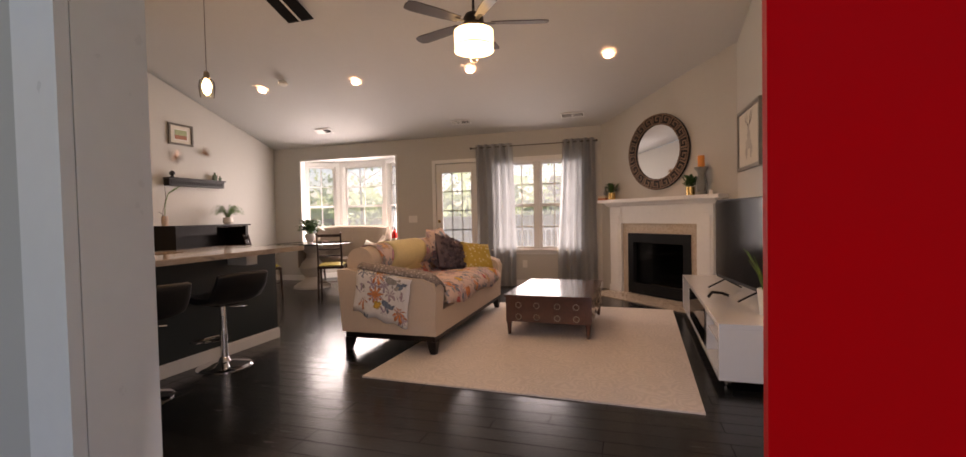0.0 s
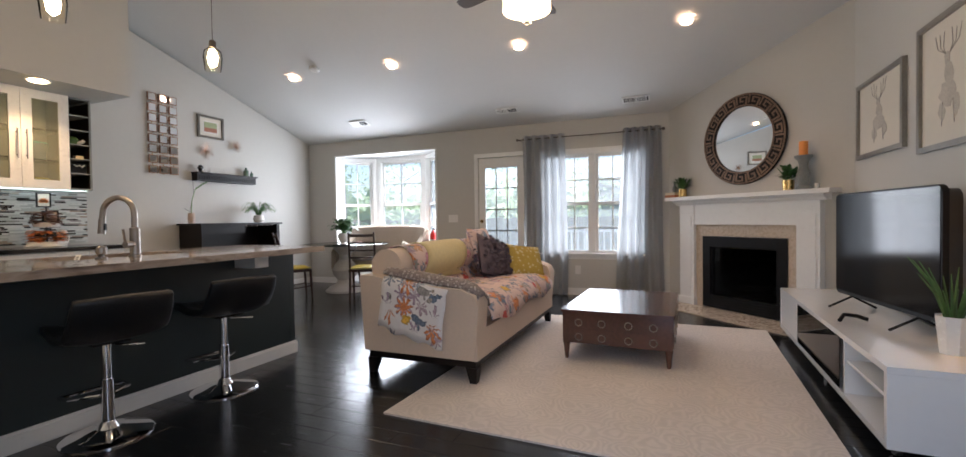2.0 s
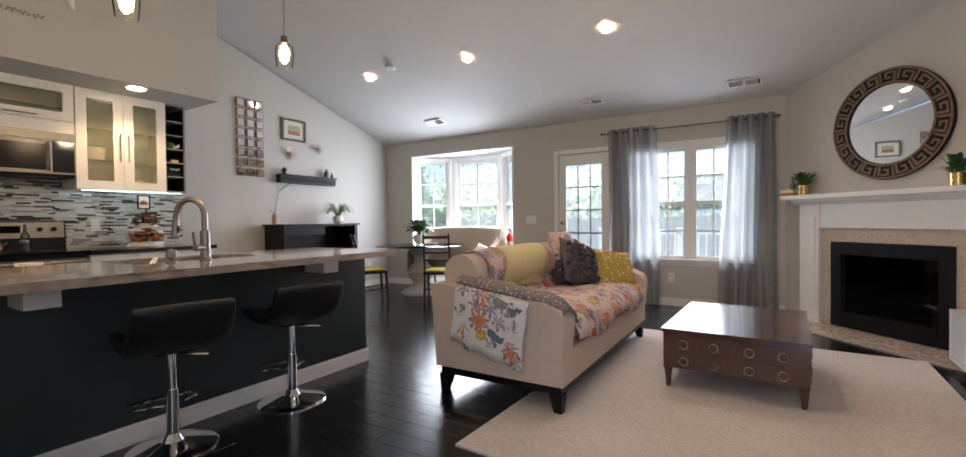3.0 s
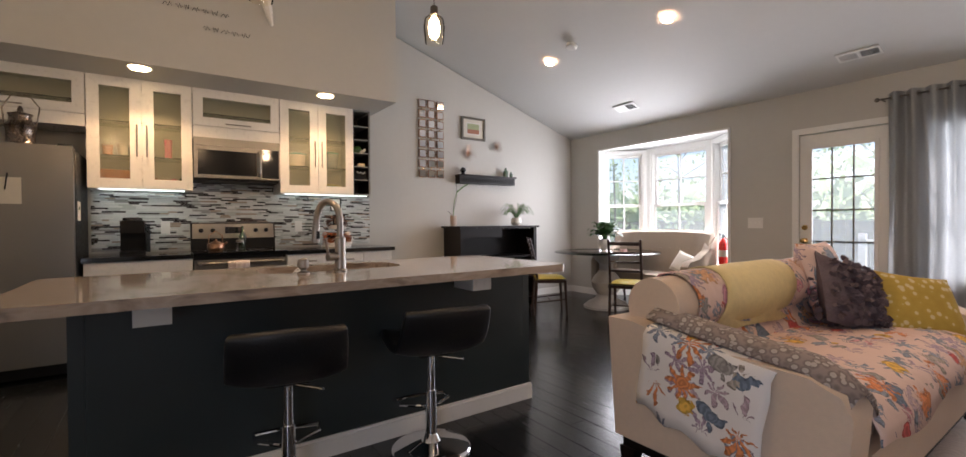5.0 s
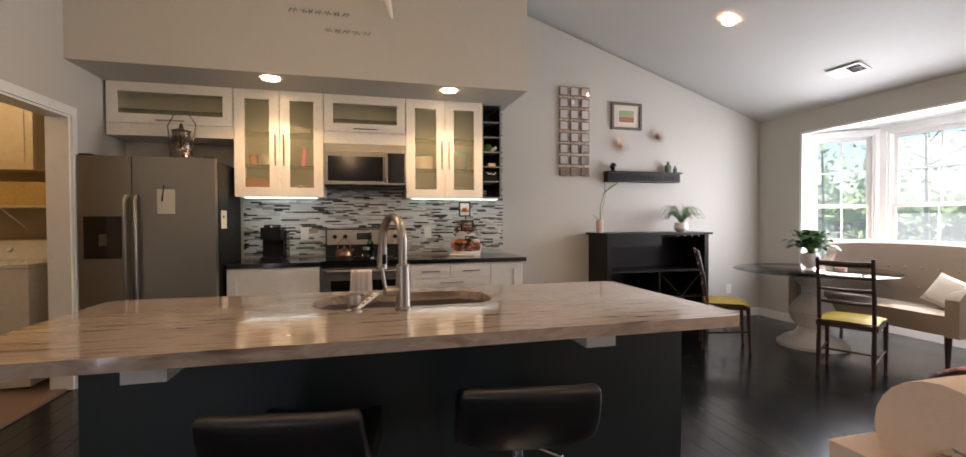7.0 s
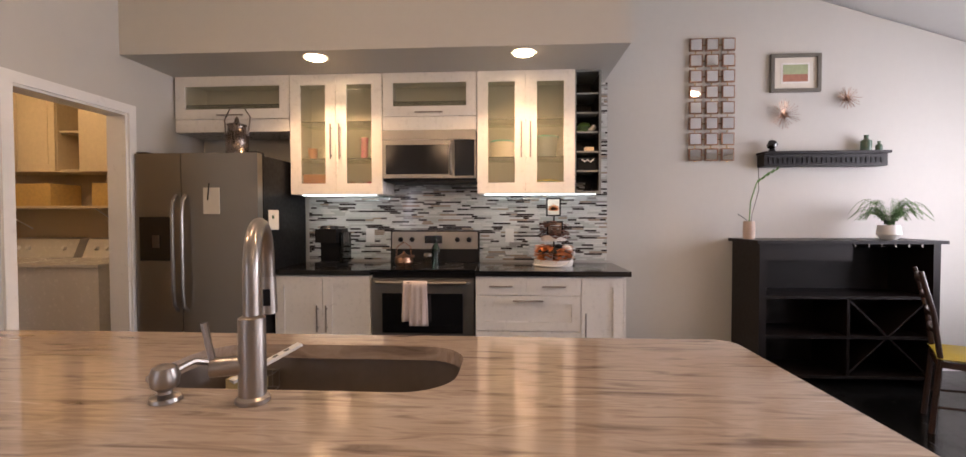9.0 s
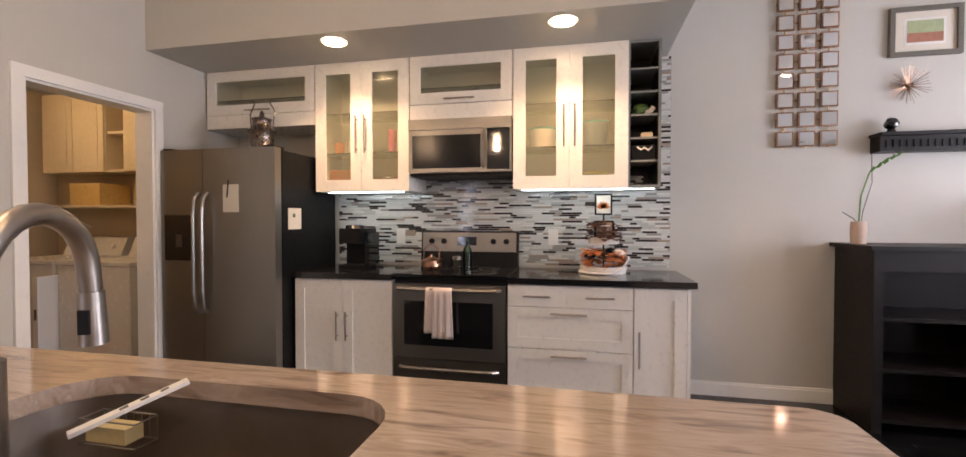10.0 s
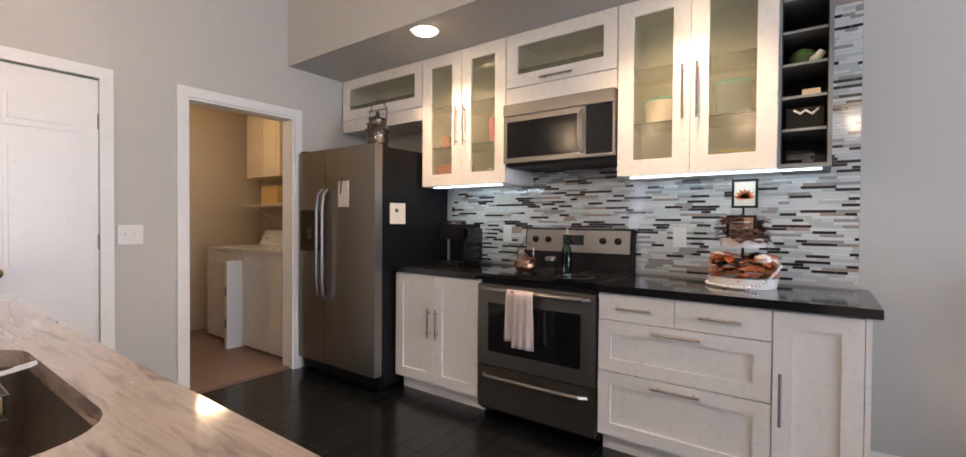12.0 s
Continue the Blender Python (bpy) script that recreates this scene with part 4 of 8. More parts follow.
# soffit downlights
def downlight(x, y, z, tilt, mtl, label, group, r=0.07):
    d = thing("downlight", x, y, z, 0, label, "ceiling light", group)
    d.matrix_world = pose(x, y, z, tilt, 0, 0)
    bm = bmesh.new()
    lathe(bm, [(r + 0.02, -0.006), (r + 0.018, 0.0), (r, 0.0), (r, -0.004)], seg=24, hoop=True)
    part("trim_ring", bm, M_TRIM, d, "white trim ring", smooth=True)
    part("lens", L((r - 0.002, -0.012), (r - 0.012, -0.016), (0.01, -0.018), seg=24), mtl, d, "glowing lens")
    return d


for y in (2.11, 3.60):
    downlight(-5.19, y, 2.43, 0, M_CANK, "round recessed light glowing warm under the soffit", "soffit lights")
    lamp("SPOT", "downlight_lamp", pose(-5.19, y, 2.40), 34, (1.0, 0.64, 0.30), 0.05, None, 130)
# light strips
for y0, y1 in ((1.80, 2.42), (3.30, 4.18)):
    s = thing("light_strip", XW, 0, 0, 0, "thin cool light strip glowing under the wall cabinet", "light strip", "under-cabinet light strips")
    part("strip", B((UF - 0.05, y0, 1.455, UF - 0.035, y1, 1.462)), M_LED, s)
    lamp("AREA", "strip_lamp", pose(XW + UF - 0.06, (y0 + y1) / 2, 1.45, 0, 20, 0), 0.4, (0.88, 1.0, 0.86), 0.03, y1 - y0)

# base cabinets
BF = 0.62
c = thing("base_cabinet", XW, 0, 0, 0, "white framed base cabinet with two doors", "base cabinet", "base cabinets")
part("carcass", B((0.01, 1.725, 0.10, BF, 2.463, ZC - 0.04)), M_WHITE, c)
part("toe_kick", B((0.01, 1.73, 0.0, BF - 0.06, 2.463, 0.10)), M_WHITE, c)
for a, b, s in ((1.725, 2.094, 1), (2.094, 2.463, -1)):
    d = shaker(c, BF, a, b, 0.105, ZC - 0.045, "door", 0.07)
    yy = 2.094 - s * 0.035
    bar_handle(d, BF + 0.02, yy, 0.42, yy, 0.62)
c = thing("base_cabinet", XW, 0, 0, 0, "white framed base cabinet with four drawers", "base cabinet", "base cabinets")
part("carcass", B((0.01, 3.25, 0.10, BF, 4.02, ZC - 0.04)), M_WHITE, c)
part("toe_kick", B((0.01, 3.25, 0.0, BF - 0.06, 4.34 - 0.02, 0.10)), M_WHITE, c)
zt = ZC - 0.045
for a, b, z0, z1, f in ((3.25, 3.625, zt - 0.135, zt, 0), (3.625, 4.02, zt - 0.135, zt, 0), (3.25, 4.02, 0.44, zt - 0.138, 1), (3.25, 4.02, 0.105, 0.437, 1)):
    if f:
        d = shaker(c, BF, a, b, z0, z1, "drawer", 0.065)
        bar_handle(d, BF + 0.02, (a + b) / 2 - 0.11, z1 - 0.035, (a + b) / 2 + 0.11, z1 - 0.035)
    else:
        d = part("drawer", B((BF, a + 0.0015, z0, BF + 0.02, b - 0.0015, z1)), M_WHITE, c, bev=0.0015)
        bar_handle(d, BF + 0.02, (a + b) / 2 - 0.085, (z0 + z1) / 2, (a + b) / 2 + 0.085, (z0 + z1) / 2)
c = thing("base_cabinet", XW, 0, 0, 0, "white framed narrow base cabinet at the counter's end", "base cabinet", "base cabinets")
part("carcass", B((0.01, 4.022, 0.10, BF, 4.325, ZC - 0.04), (0.0, 4.326, 0.0, BF + 0.018, 4.345, ZC - 0.04)), M_WHITE, c)
d = shaker(c, BF, 4.022, 4.325, 0.105, zt, "door", 0.07)
bar_handle(d, BF + 0.02, 4.052, 0.36, 4.052, 0.58)
for y0, y1 in ((1.712, 2.466), (3.246, 4.375)):
    w = thing("worktop", XW, 0, 0, 0, "polished black granite worktop", "countertop", "black worktops")
    part("slab", B((0.012, y0, ZC - 0.038, BF + 0.045, y1, ZC)), M_GRANITE, w, bev=0.005, seg=2)

# refrigerator
f = thing("refrigerator", XW, 0, 0, 0, "stainless side-by-side refrigerator with black sides", "refrigerator")
fy0, fy1, ym, ft = 0.77, 1.70, 1.125, 1.745
part("body", B((0.05, fy0, 0.03, 0.74, fy1, ft - 0.015)), M_BLACK, f, "black refrigerator body", bev=0.005)
for a, b, n in ((fy0, ym, "door"), (ym, fy1, "door")):
    bm = B((0.745, a + 0.003, 0.11, 0.812, b - 0.003, ft))
    dd = part(n, bm, M_STEEL, f, "brushed stainless door", bev=0.014, seg=3, smooth=True)
    yy = ym - 0.035 if a == fy0 else ym + 0.035
    part("handle", T((0.812, yy, 0.60), (0.85, yy, 0.64), (0.862, yy, 0.75), (0.862, yy, 1.29), (0.85, yy, 1.40), (0.812, yy, 1.44), r=0.013), M_STEEL, dd, "curved steel handle", smooth=True)
part("kick_grille", B((0.70, fy0 + 0.01, 0.02, 0.765, fy1 - 0.01, 0.10)), M_BLACK, f, "black kick grille")
for yy in (fy0 + 0.05, fy1 - 0.05):
    part("hinge_cap", B((0.70, yy - 0.04, ft - 0.014, 0.80, yy + 0.04, ft + 0.012)), M_BLACK, f, "black hinge cap", bev=0.004)
    part("foot", L((0.02, 0), (0.02, 0.03), cx=0.72, cy=yy, seg=10), M_BLACK, f)
bm = B((0.813, 0.81, 0.965, 0.820, 1.06, 1.285))
disp = part("dispenser", bm, M_BLACKG, f, "black water dispenser", bev=0.003)
part("dispenser_lever", B((0.820, 0.91, 1.06, 0.828, 0.96, 1.15)), M_STEELD, disp, "grey dispenser lever")
n = thing("note_pad", XW + 0.813, 1.295, 1.305, 0, "cream notepad with pen on the refrigerator door", "notepad")
part("sheet", B((0, 0, 0, 0.006, 0.12, 0.19)), M_PAPER, n)
part("pen", T((0.010, 0.035, 0.10), (0.012, 0.05, 0.22), r=0.004), M_BLACK, n, "dark pen")
n = thing("note_card", XW + 0.68, 1.702, 1.185, 0, "white printed card held on the refrigerator side", "card")
part("sheet", B((-0.15, 0, 0, 0, 0.003, 0.15)), M_PAPER, n)
part("magnet", B((-0.075, 0.003, 0.085, -0.05, 0.007, 0.11)), M_LEAF, n, "small green magnet")

# copper urn
u = thing("coffee_urn", XW + 0.50, 1.36, ft + 0.001, 0, "tarnished silver coffee pot with a bail handle on the refrigerator", "coffee pot")
M_TARN = mat("tarnished_silver", (0.17, 0.14, 0.12), 0.28, 0.9, vary=0.45, scale=14)
part("body", L((0.10, 0), (0.10, 0.02), (0.085, 0.04), (0.085, 0.14), (0.10, 0.17), (0.07, 0.20), (0.065, 0.24), (0.075, 0.26), (0.02, 0.28), (0.014, 0.31), (0.004, 0.325)), M_TARN, u, smooth=True)
part("bail_handle", T((0, -0.09, 0.16), (0, -0.10, 0.30), (0, -0.05, 0.40), (0, 0.05, 0.41), (0, 0.11, 0.32), (0, 0.09, 0.18), r=0.005), M_TARN, u, smooth=True)
part("spout", T((0.07, 0.02, 0.10), (0.13, 0.04, 0.20), r=0.012), M_TARN, u, smooth=True)

# microwave
w = thing("microwave", XW, 0, 0, 0, "stainless over-range microwave with black window", "microwave")
y0, y1, z0, z1 = 2.492, 3.238, 1.568, 1.965
part("body", B((0.01, y0, z0, 0.375, y1, z1)), M_BLACK, w, bev=0.004)
part("vent_band", B((0.376, y0, z1 - 0.075, 0.415, y1, z1)), M_STEEL, w, "steel vent band", bev=0.01, seg=2)
part("door", B((0.376, y0, z0 + 0.02, 0.41, y1 - 0.17, z1 - 0.078), (0.376, y1 - 0.17, z0 + 0.02, 0.405, y1, z0 + 0.035), (0.376, y1 - 0.012, z0 + 0.036, 0.405, y1, z1 - 0.078)), M_STEEL, w, "steel door", bev=0.004)
part("window", B((0.41, y0 + 0.03, z0 + 0.05, 0.413, y1 - 0.215, z1 - 0.115)), M_OVENG, w, "black window")
part("control_panel", B((0.376, y1 - 0.169, z0 + 0.036, 0.409, y1 - 0.013, z1 - 0.079)), M_BLACKG, w, "black control panel")
part("handle", T((0.41, y1 - 0.195, z0 + 0.05), (0.45, y1 - 0.195, z0 + 0.08), (0.458, y1 - 0.195, z0 + 0.16), (0.45, y1 - 0.195, z1 - 0.13), (0.41, y1 - 0.195, z1 - 0.10), r=0.012), M_STEEL, w, "curved steel handle", smooth=True)
part("underside_grille", B((0.02, y0 + 0.01, z0 - 0.006, 0.37, y1 - 0.01, z0 - 0.001)), M_BLACK, w)

# range
s = thing("range", XW, 0, 0, 0, "stainless electric range with black glass top", "stove")
y0, y1 = 2.470, 3.242
part("body", B((0.03, y0, 0.04, 0.61, y1, ZC - 0.012)), M_BLACK, s, bev=0.003)
part("cooktop", B((0.02, y0 - 0.003, ZC - 0.010, 0.665, y1 + 0.003, ZC + 0.006)), M_BLACKG, s, "black glass cooktop", bev=0.005, seg=2)
bm = bmesh.new()
prism(bm, [(0.02, ZC + 0.007), (0.10, ZC + 0.007), (0.075, 1.16), (0.02, 1.165)], "y", y0 + 0.002, y1 - 0.002)
part("back_guard", bm, M_BLACK, s, bev=0.004)
bm = B((-0.004, y0 + 0.015, 0.115, 0.004, y1 - 0.015, 0.262))
bp = part("control_panel", bm, M_STEEL, s, "steel control panel", bev=0.003)
bp.matrix_local = pose(0.1035, 0, 0.892, 0, -5.3, 0)
for yy in (y0 + 0.09, y0 + 0.19, y1 - 0.19, y1 - 0.09):
    bm = bmesh.new()
    lathe(bm, [(0.022, 0), (0.020, 0.018), (0.012, 0.022)], seg=16, m=pose(0.087, yy, 1.085, 0, 84.5, 0))
    part("dial", bm, M_BLACK, s, "black dial", smooth=True)
dp = part("display", B((0.086, y0 + 0.30, 1.05, 0.0925, y0 + 0.45, 1.12)), M_BLACKG, s, "black clock display")
for cx, cy, r in ((0.22, y0 + 0.2, 0.09), (0.22, y1 - 0.2, 0.075), (0.47, y0 + 0.2, 0.075), (0.47, y1 - 0.2, 0.105)):
    bm = bmesh.new()
    lathe(bm, [(r, ZC + 0.0062), (r, ZC + 0.0068), (r - 0.004, ZC + 0.0068), (r - 0.004, ZC + 0.0062)], cx, cy, 28, hoop=True)
    part("burner_ring", bm, M_STEELD, s, "grey burner ring")
od = part("oven_door", B((0.611, y0 + 0.004, 0.335, 0.655, y1 - 0.004, ZC - 0.06)), M_STEEL, s, "steel oven door", bev=0.005, seg=2)
part("oven_window", B((0.655, y0 + 0.085, 0.42, 0.659, y1 - 0.085, ZC - 0.17)), M_BLACKG, od, "dark oven window", bev=0.002)
part("handle", T((0.655, y0 + 0.04, ZC - 0.09), (0.70, y0 + 0.06, ZC - 0.085), (0.71, y0 + 0.2, ZC - 0.085), (0.71, y1 - 0.2, ZC - 0.085), (0.70, y1 - 0.06, ZC - 0.085), (0.655, y1 - 0.04, ZC - 0.09), r=0.013), M_STEEL, od, "steel towel-bar handle", smooth=True)
dr = part("drawer", B((0.611, y0 + 0.004, 0.07, 0.65, y1 - 0.004, 0.328)), M_STEELD, s, "steel storage drawer", bev=0.005, seg=2)
part("handle", T((0.65, y0 + 0.05, 0.27), (0.685, y0 + 0.08, 0.275), (0.69, (y0 + y1) / 2, 0.275), (0.685, y1 - 0.08, 0.275), (0.65, y1 - 0.05, 0.27), r=0.012), M_STEEL, dr, "steel drawer handle", smooth=True)
# towel over the handle
tw = thing("towel", XW, 0, 0, 0, "pale pinkish-grey towel hanging on the oven handle", "towel")
bm = bmesh.new()
for a, b, x0, zb in ((2.72, 2.87, 0.727, 0.52), (2.78, 2.91, 0.734, 0.49)):
    n = 10
    rows = []
    for k in range(13):
        t = k / 12
        z = (ZC - 0.068) - (ZC - 0.068 - zb) * t
        rows.append([bm.verts.new((x0 + 0.006 * math.sin(j * 1.7 + a * 30) * (0.3 + t) - (0.012 if k == 0 else 0), a + (b - a) * (0.5 + (j / n - 0.5) * (0.9 + 0.15 * t)), z)) for j in range(n + 1)])
    for r0, r1 in zip(rows, rows[1:]):
        for j in range(n):
            bm.faces.new((r0[j], r0[j + 1], r1[j + 1], r1[j]))
ob = part("cloth", bm, mat("pale_towel_cloth", (0.56, 0.49, 0.47), 0.95, vary=0.06, bump=0.5, bscale=200), tw, smooth=True)
md = ob.modifiers.new("thickness", "SOLIDIFY")
md.thickness = 0.004

# worktop things
k = thing("coffee_maker", XW + 0.30, 2.03, ZC + 0.001, 0, "black single-cup coffee maker with tank", "coffee maker")
part("body", B((-0.14, -0.09, 0.0, 0.12, 0.09, 0.03), (-0.14, -0.09, 0.03, 0.0, 0.09, 0.30), (0.0, -0.085, 0.19, 0.12, 0.085, 0.30)), M_BLACK, k, bev=0.008, seg=2)
part("lid", L((0.075, 0.30), (0.07, 0.325), (0.02, 0.33), cx=0.03, seg=18), M_BLACKG, k, "glossy black lid", smooth=True)
part("water_tank", B((-0.12, 0.091, 0.02, 0.06, 0.125, 0.27)), M_SMOKE, k, "smoky water tank", bev=0.004)
kt = thing("kettle", XW + 0.40, 2.66, ZC + 0.007, 0, "brass-coloured teapot with looped handle", "teapot")
part("body", L((0.055, 0), (0.075, 0.03), (0.07, 0.07), (0.03, 0.09), (0.012, 0.10), (0.006, 0.115)), M_COPPER, kt, smooth=True)
part("bail_handle", T((0, -0.06, 0.06), (0, -0.055, 0.15), (0, 0.0, 0.19), (0, 0.055, 0.15), (0, 0.06, 0.06), r=0.005), M_COPPER, kt, smooth=True)
part("spout", T((0.03, 0.04, 0.04), (0.05, 0.09, 0.085), r=0.01), M_COPPER, kt, smooth=True)
sj = thing("glass_jar", XW + 0.44, 2.86, ZC + 0.007, 0, "small glass jar with steel lid", "jar")
part("glass_body", L((0.033, 0), (0.036, 0.06), (0.03, 0.08), seg=16), M_JAR, sj, smooth=True)
part("lid", L((0.03, 0.081), (0.032, 0.10), (0.02, 0.105), seg=16), M_STEEL, sj, "steel lid", smooth=True)
ob_ = thing("oil_bottle", XW + 0.30, 2.90, ZC + 0.007, 0, "slim clear green oil bottle", "bottle")
part("glass_body", L((0.03, 0), (0.032, 0.14), (0.012, 0.18), (0.011, 0.24), seg=16), glass("green_bottle_glass", (0.45, 0.62, 0.50), 0.02), ob_, smooth=True)
part("pourer", L((0.008, 0.241), (0.004, 0.28), seg=10), M_STEEL, ob_, "steel pourer")

# tiered tray with autumn decor
tr = thing("tiered_tray", XW + 0.25, 3.86, ZC + 0.001, 0, "white two-tier tray of autumn flowers and beads", "tiered tray")
part("lower_tray", L((0.15, 0.0), (0.16, 0.05), (0.152, 0.05), (0.145, 0.012), seg=28), M_WPOT, tr, smooth=True)
part("upper_tray", L((0.10, 0.20), (0.11, 0.245), (0.103, 0.245), (0.095, 0.212), seg=28), M_WPOT, tr, smooth=True)
part("pole", T((0, 0, 0.012), (0, 0, 0.40), r=0.006), M_ESPRESSO, tr)
rr = random.Random(3)
M_AUT = mat("orange_autumn_leaves", (0.48, 0.15, 0.04), 0.7, vary=0.4, scale=20, isl=0.5)
M_RUSTD = mat("dark_rust_leaves", (0.14, 0.055, 0.03), 0.7, vary=0.4, scale=20, isl=0.5)
for zz, r, n in ((0.10, 0.16, 190), (0.29, 0.11, 110)):
    bm = bmesh.new()
    for q in range(n):
        a = rr.uniform(0, 6.28)
        leaf(bm, (math.cos(a) * r * 0.6, math.sin(a) * r * 0.6, zz + rr.uniform(-0.05, 0.06)), (math.cos(a) * 0.07, math.sin(a) * 0.07, rr.uniform(0, 0.05)), (0, 0, 1), 0.06, 0.4)
    part("autumn_leaves", bm, M_AUT if zz < 0.2 else M_RUSTD, tr, "orange and rust artificial leaves")
for q in range(7):
    a = q * 0.9
    part("blossom", L((0.004, 0), (0.040, 0.014), (0.034, 0.04), (0.008, 0.05), cx=0.12 * math.cos(a), cy=0.12 * math.sin(a), seg=10), M_WPOT if q % 3 else M_ESPRESSO, tr, "cream blossom").location.z = 0.10 + 0.02 * (q % 2)
for base, n, rad in ((0.01, 64, 0.165),):
    for q in range(n):
        a = 6.28 * q / n
        bm = bmesh.new()
        bmesh.ops.create_icosphere(bm, subdivisions=1, radius=0.0085, matrix=Matrix.Translation((rad * math.cos(a), rad * math.sin(a), base + (0.10 * max(0, math.sin(a)) ** 3))))
        part("bead", bm, M_PLATE, tr)
part("sign_board", B((0.06, -0.065, 0.25, 0.075, 0.065, 0.36)), M_ESPRESSO, tr, "dark framed sign", bev=0.003)
part("sign_face", B((0.0752, -0.052, 0.262, 0.077, 0.052, 0.348)), mat("kraft_sign_face", (0.30, 0.20, 0.13), 0.8), tr, "brown lettered sign face")
for zz, yy, ln in ((0.32, 0.0, 0.075), (0.295, 0.0, 0.06)):
    part("lettering", B((0.0772, yy - ln / 2, zz, 0.0776, yy + ln / 2, zz + 0.008)), M_WPOT, tr)
pf = thing("leaf_picture", XW + 0.20, 3.86, ZC + 0.40, 0, "small black-framed picture of an orange leaf", "picture")
part("frame", B((0, -0.06, 0, 0.012, 0.06, 0.012), (0, -0.06, 0.138, 0.012, 0.06, 0.15), (0, -0.06, 0.012, 0.012, -0.048, 0.138), (0, 0.048, 0.012, 0.012, 0.06, 0.138)), M_BLACK, pf, "black frame")
part("sheet", B((0.001, -0.048, 0.012, 0.006, 0.048, 0.138)), M_PAPER, pf)
bm = bmesh.new()
for q in range(7):
    a = 0.45 * (q - 3)
    leaf(bm, (0.008, 0, 0.05), (0, 0.05 * math.sin(a), 0.05 * math.cos(a)), (1, 0, 0), 0.022, 0)
part("painted_leaf", bm, M_AUT, pf, "orange leaf print")

# things behind the glass doors
M_TEAL, M_PINK, M_YEL = mat("teal_plastic", (0.03, 0.36, 0.36), 0.4), mat("pink_plastic", (0.62, 0.08, 0.22), 0.4), mat("yellow_plastic", (0.65, 0.55, 0.05), 0.4)
M_RUST, M_SLATE = mat("rust_box_card", (0.42, 0.14, 0.05), 0.6), mat("slate_blue_plastic", (0.12, 0.17, 0.22), 0.4)


def tub(name, x, y, z, r, h, body, lid, label):
    t_ = thing(name, XW + x, y, z, 0, label, name.replace("_", " "))
    part("body", L((r * 0.85, 0), (r, h), seg=16), body, t_, smooth=True)
    if lid:
        part("lid", L((r * 1.05, h + 0.001), (r * 1.05, h + 0.012), (r * 0.6, h + 0.02), seg=16), lid, t_, "coloured lid", smooth=True)


tub("food_tub", 0.20, 3.44, 1.76, 0.095, 0.13, M_WPOT, M_TEAL, "white tub with teal lid on glass shelf")
tub("food_tub", 0.22, 3.80, 1.76, 0.095, 0.16, M_SLATE, M_TEAL, "slate blue tub with teal lid on shelf")
tub("mixing_bowl", 0.22, 3.80, 1.484, 0.10, 0.08, M_TEAL, M_YEL, "teal bowl under yellow bowl")
tub("glass_bowl", 0.22, 3.45, 1.484, 0.07, 0.05, M_WPOT, None, "small pale ceramic mixing bowl")
tub("mug", 0.25, 1.86, 1.76, 0.04, 0.09, M_RUST, None, "rust printed mug on shelf")
tub("mug", 0.25, 1.97, 1.76, 0.045, 0.10, M_WPOT, None, "white printed mug on shelf")
tub("mug", 0.25, 2.03, 1.76, 0.035, 0.08, M_SLATE, None, "slate blue mug on shelf")
tub("drink_bottle", 0.25, 2.30, 1.76, 0.032, 0.16, M_PINK, M_PINK, "bright pink bottle on glass shelf")
tub("spice_jar", 0.26, 2.20, 1.484, 0.026, 0.07, M_SLATE, M_RUST, "spice jar with rust lid")
tub("spice_jar", 0.26, 2.27, 1.484, 0.026, 0.08, M_RUST, M_WPOT, "orange spice jar with white lid")
tub("spice_jar", 0.26, 2.34, 1.484, 0.026, 0.07, M_TEAL, M_PINK, "teal spice jar with pink lid")
tub("spice_jar", 0.26, 2.41, 1.484, 0.026, 0.08, M_YEL, M_SLATE, "yellow spice jar in cabinet")
bx = thing("carton", XW + 0.14, 1.80, 1.484, 0, "rust-brown carton on the cabinet floor", "box")
part("body", B((0, 0, 0, 0.16, 0.24, 0.15)), M_RUST, bx, bev=0.002)
bx = thing("carton", XW + 0.14, 2.22, 2.06, 0, "white carton stacked on the upper shelf", "box")
part("body", B((0, 0, 0, 0.16, 0.15, 0.06)), M_WPOT, bx, bev=0.002)
bx = thing("fabric_box", XW + 0.06, 4.04, 1.647, 0, "black fabric box with a white bow", "box")
part("body", B((0, 0, 0, 0.26, 0.145, 0.10)), M_BLACK, bx, bev=0.003)
part("bow", T((0.262, 0.03, 0.09), (0.268, 0.055, 0.07), (0.266, 0.075, 0.085), (0.268, 0.10, 0.065), (0.262, 0.125, 0.09), r=0.006), M_WPOT, bx, "white bow")
og = thing("gourd_ornament", XW + 0.24, 4.10, 1.95, 0, "striped green gourd ornament with a cream stem", "ornament")
part("gourd", L((0.02, 0), (0.055, 0.02), (0.06, 0.05), (0.04, 0.08), (0.01, 0.09), seg=14), M_LEAFL, og, smooth=True)
part("stem", T((0.03, 0.03, 0.02), (0.06, 0.06, 0.03), (0.06, 0.075, 0.05), r=0.018), M_WPOT, og, "cream stem", smooth=True)
og = thing("wood_block", XW + 0.25, 4.10, 1.80, 0, "small tan wooden block on the cubby shelf", "ornament")
part("block", B((0, 0, 0, 0.05, 0.07, 0.035)), M_MAPLE, og, bev=0.002)


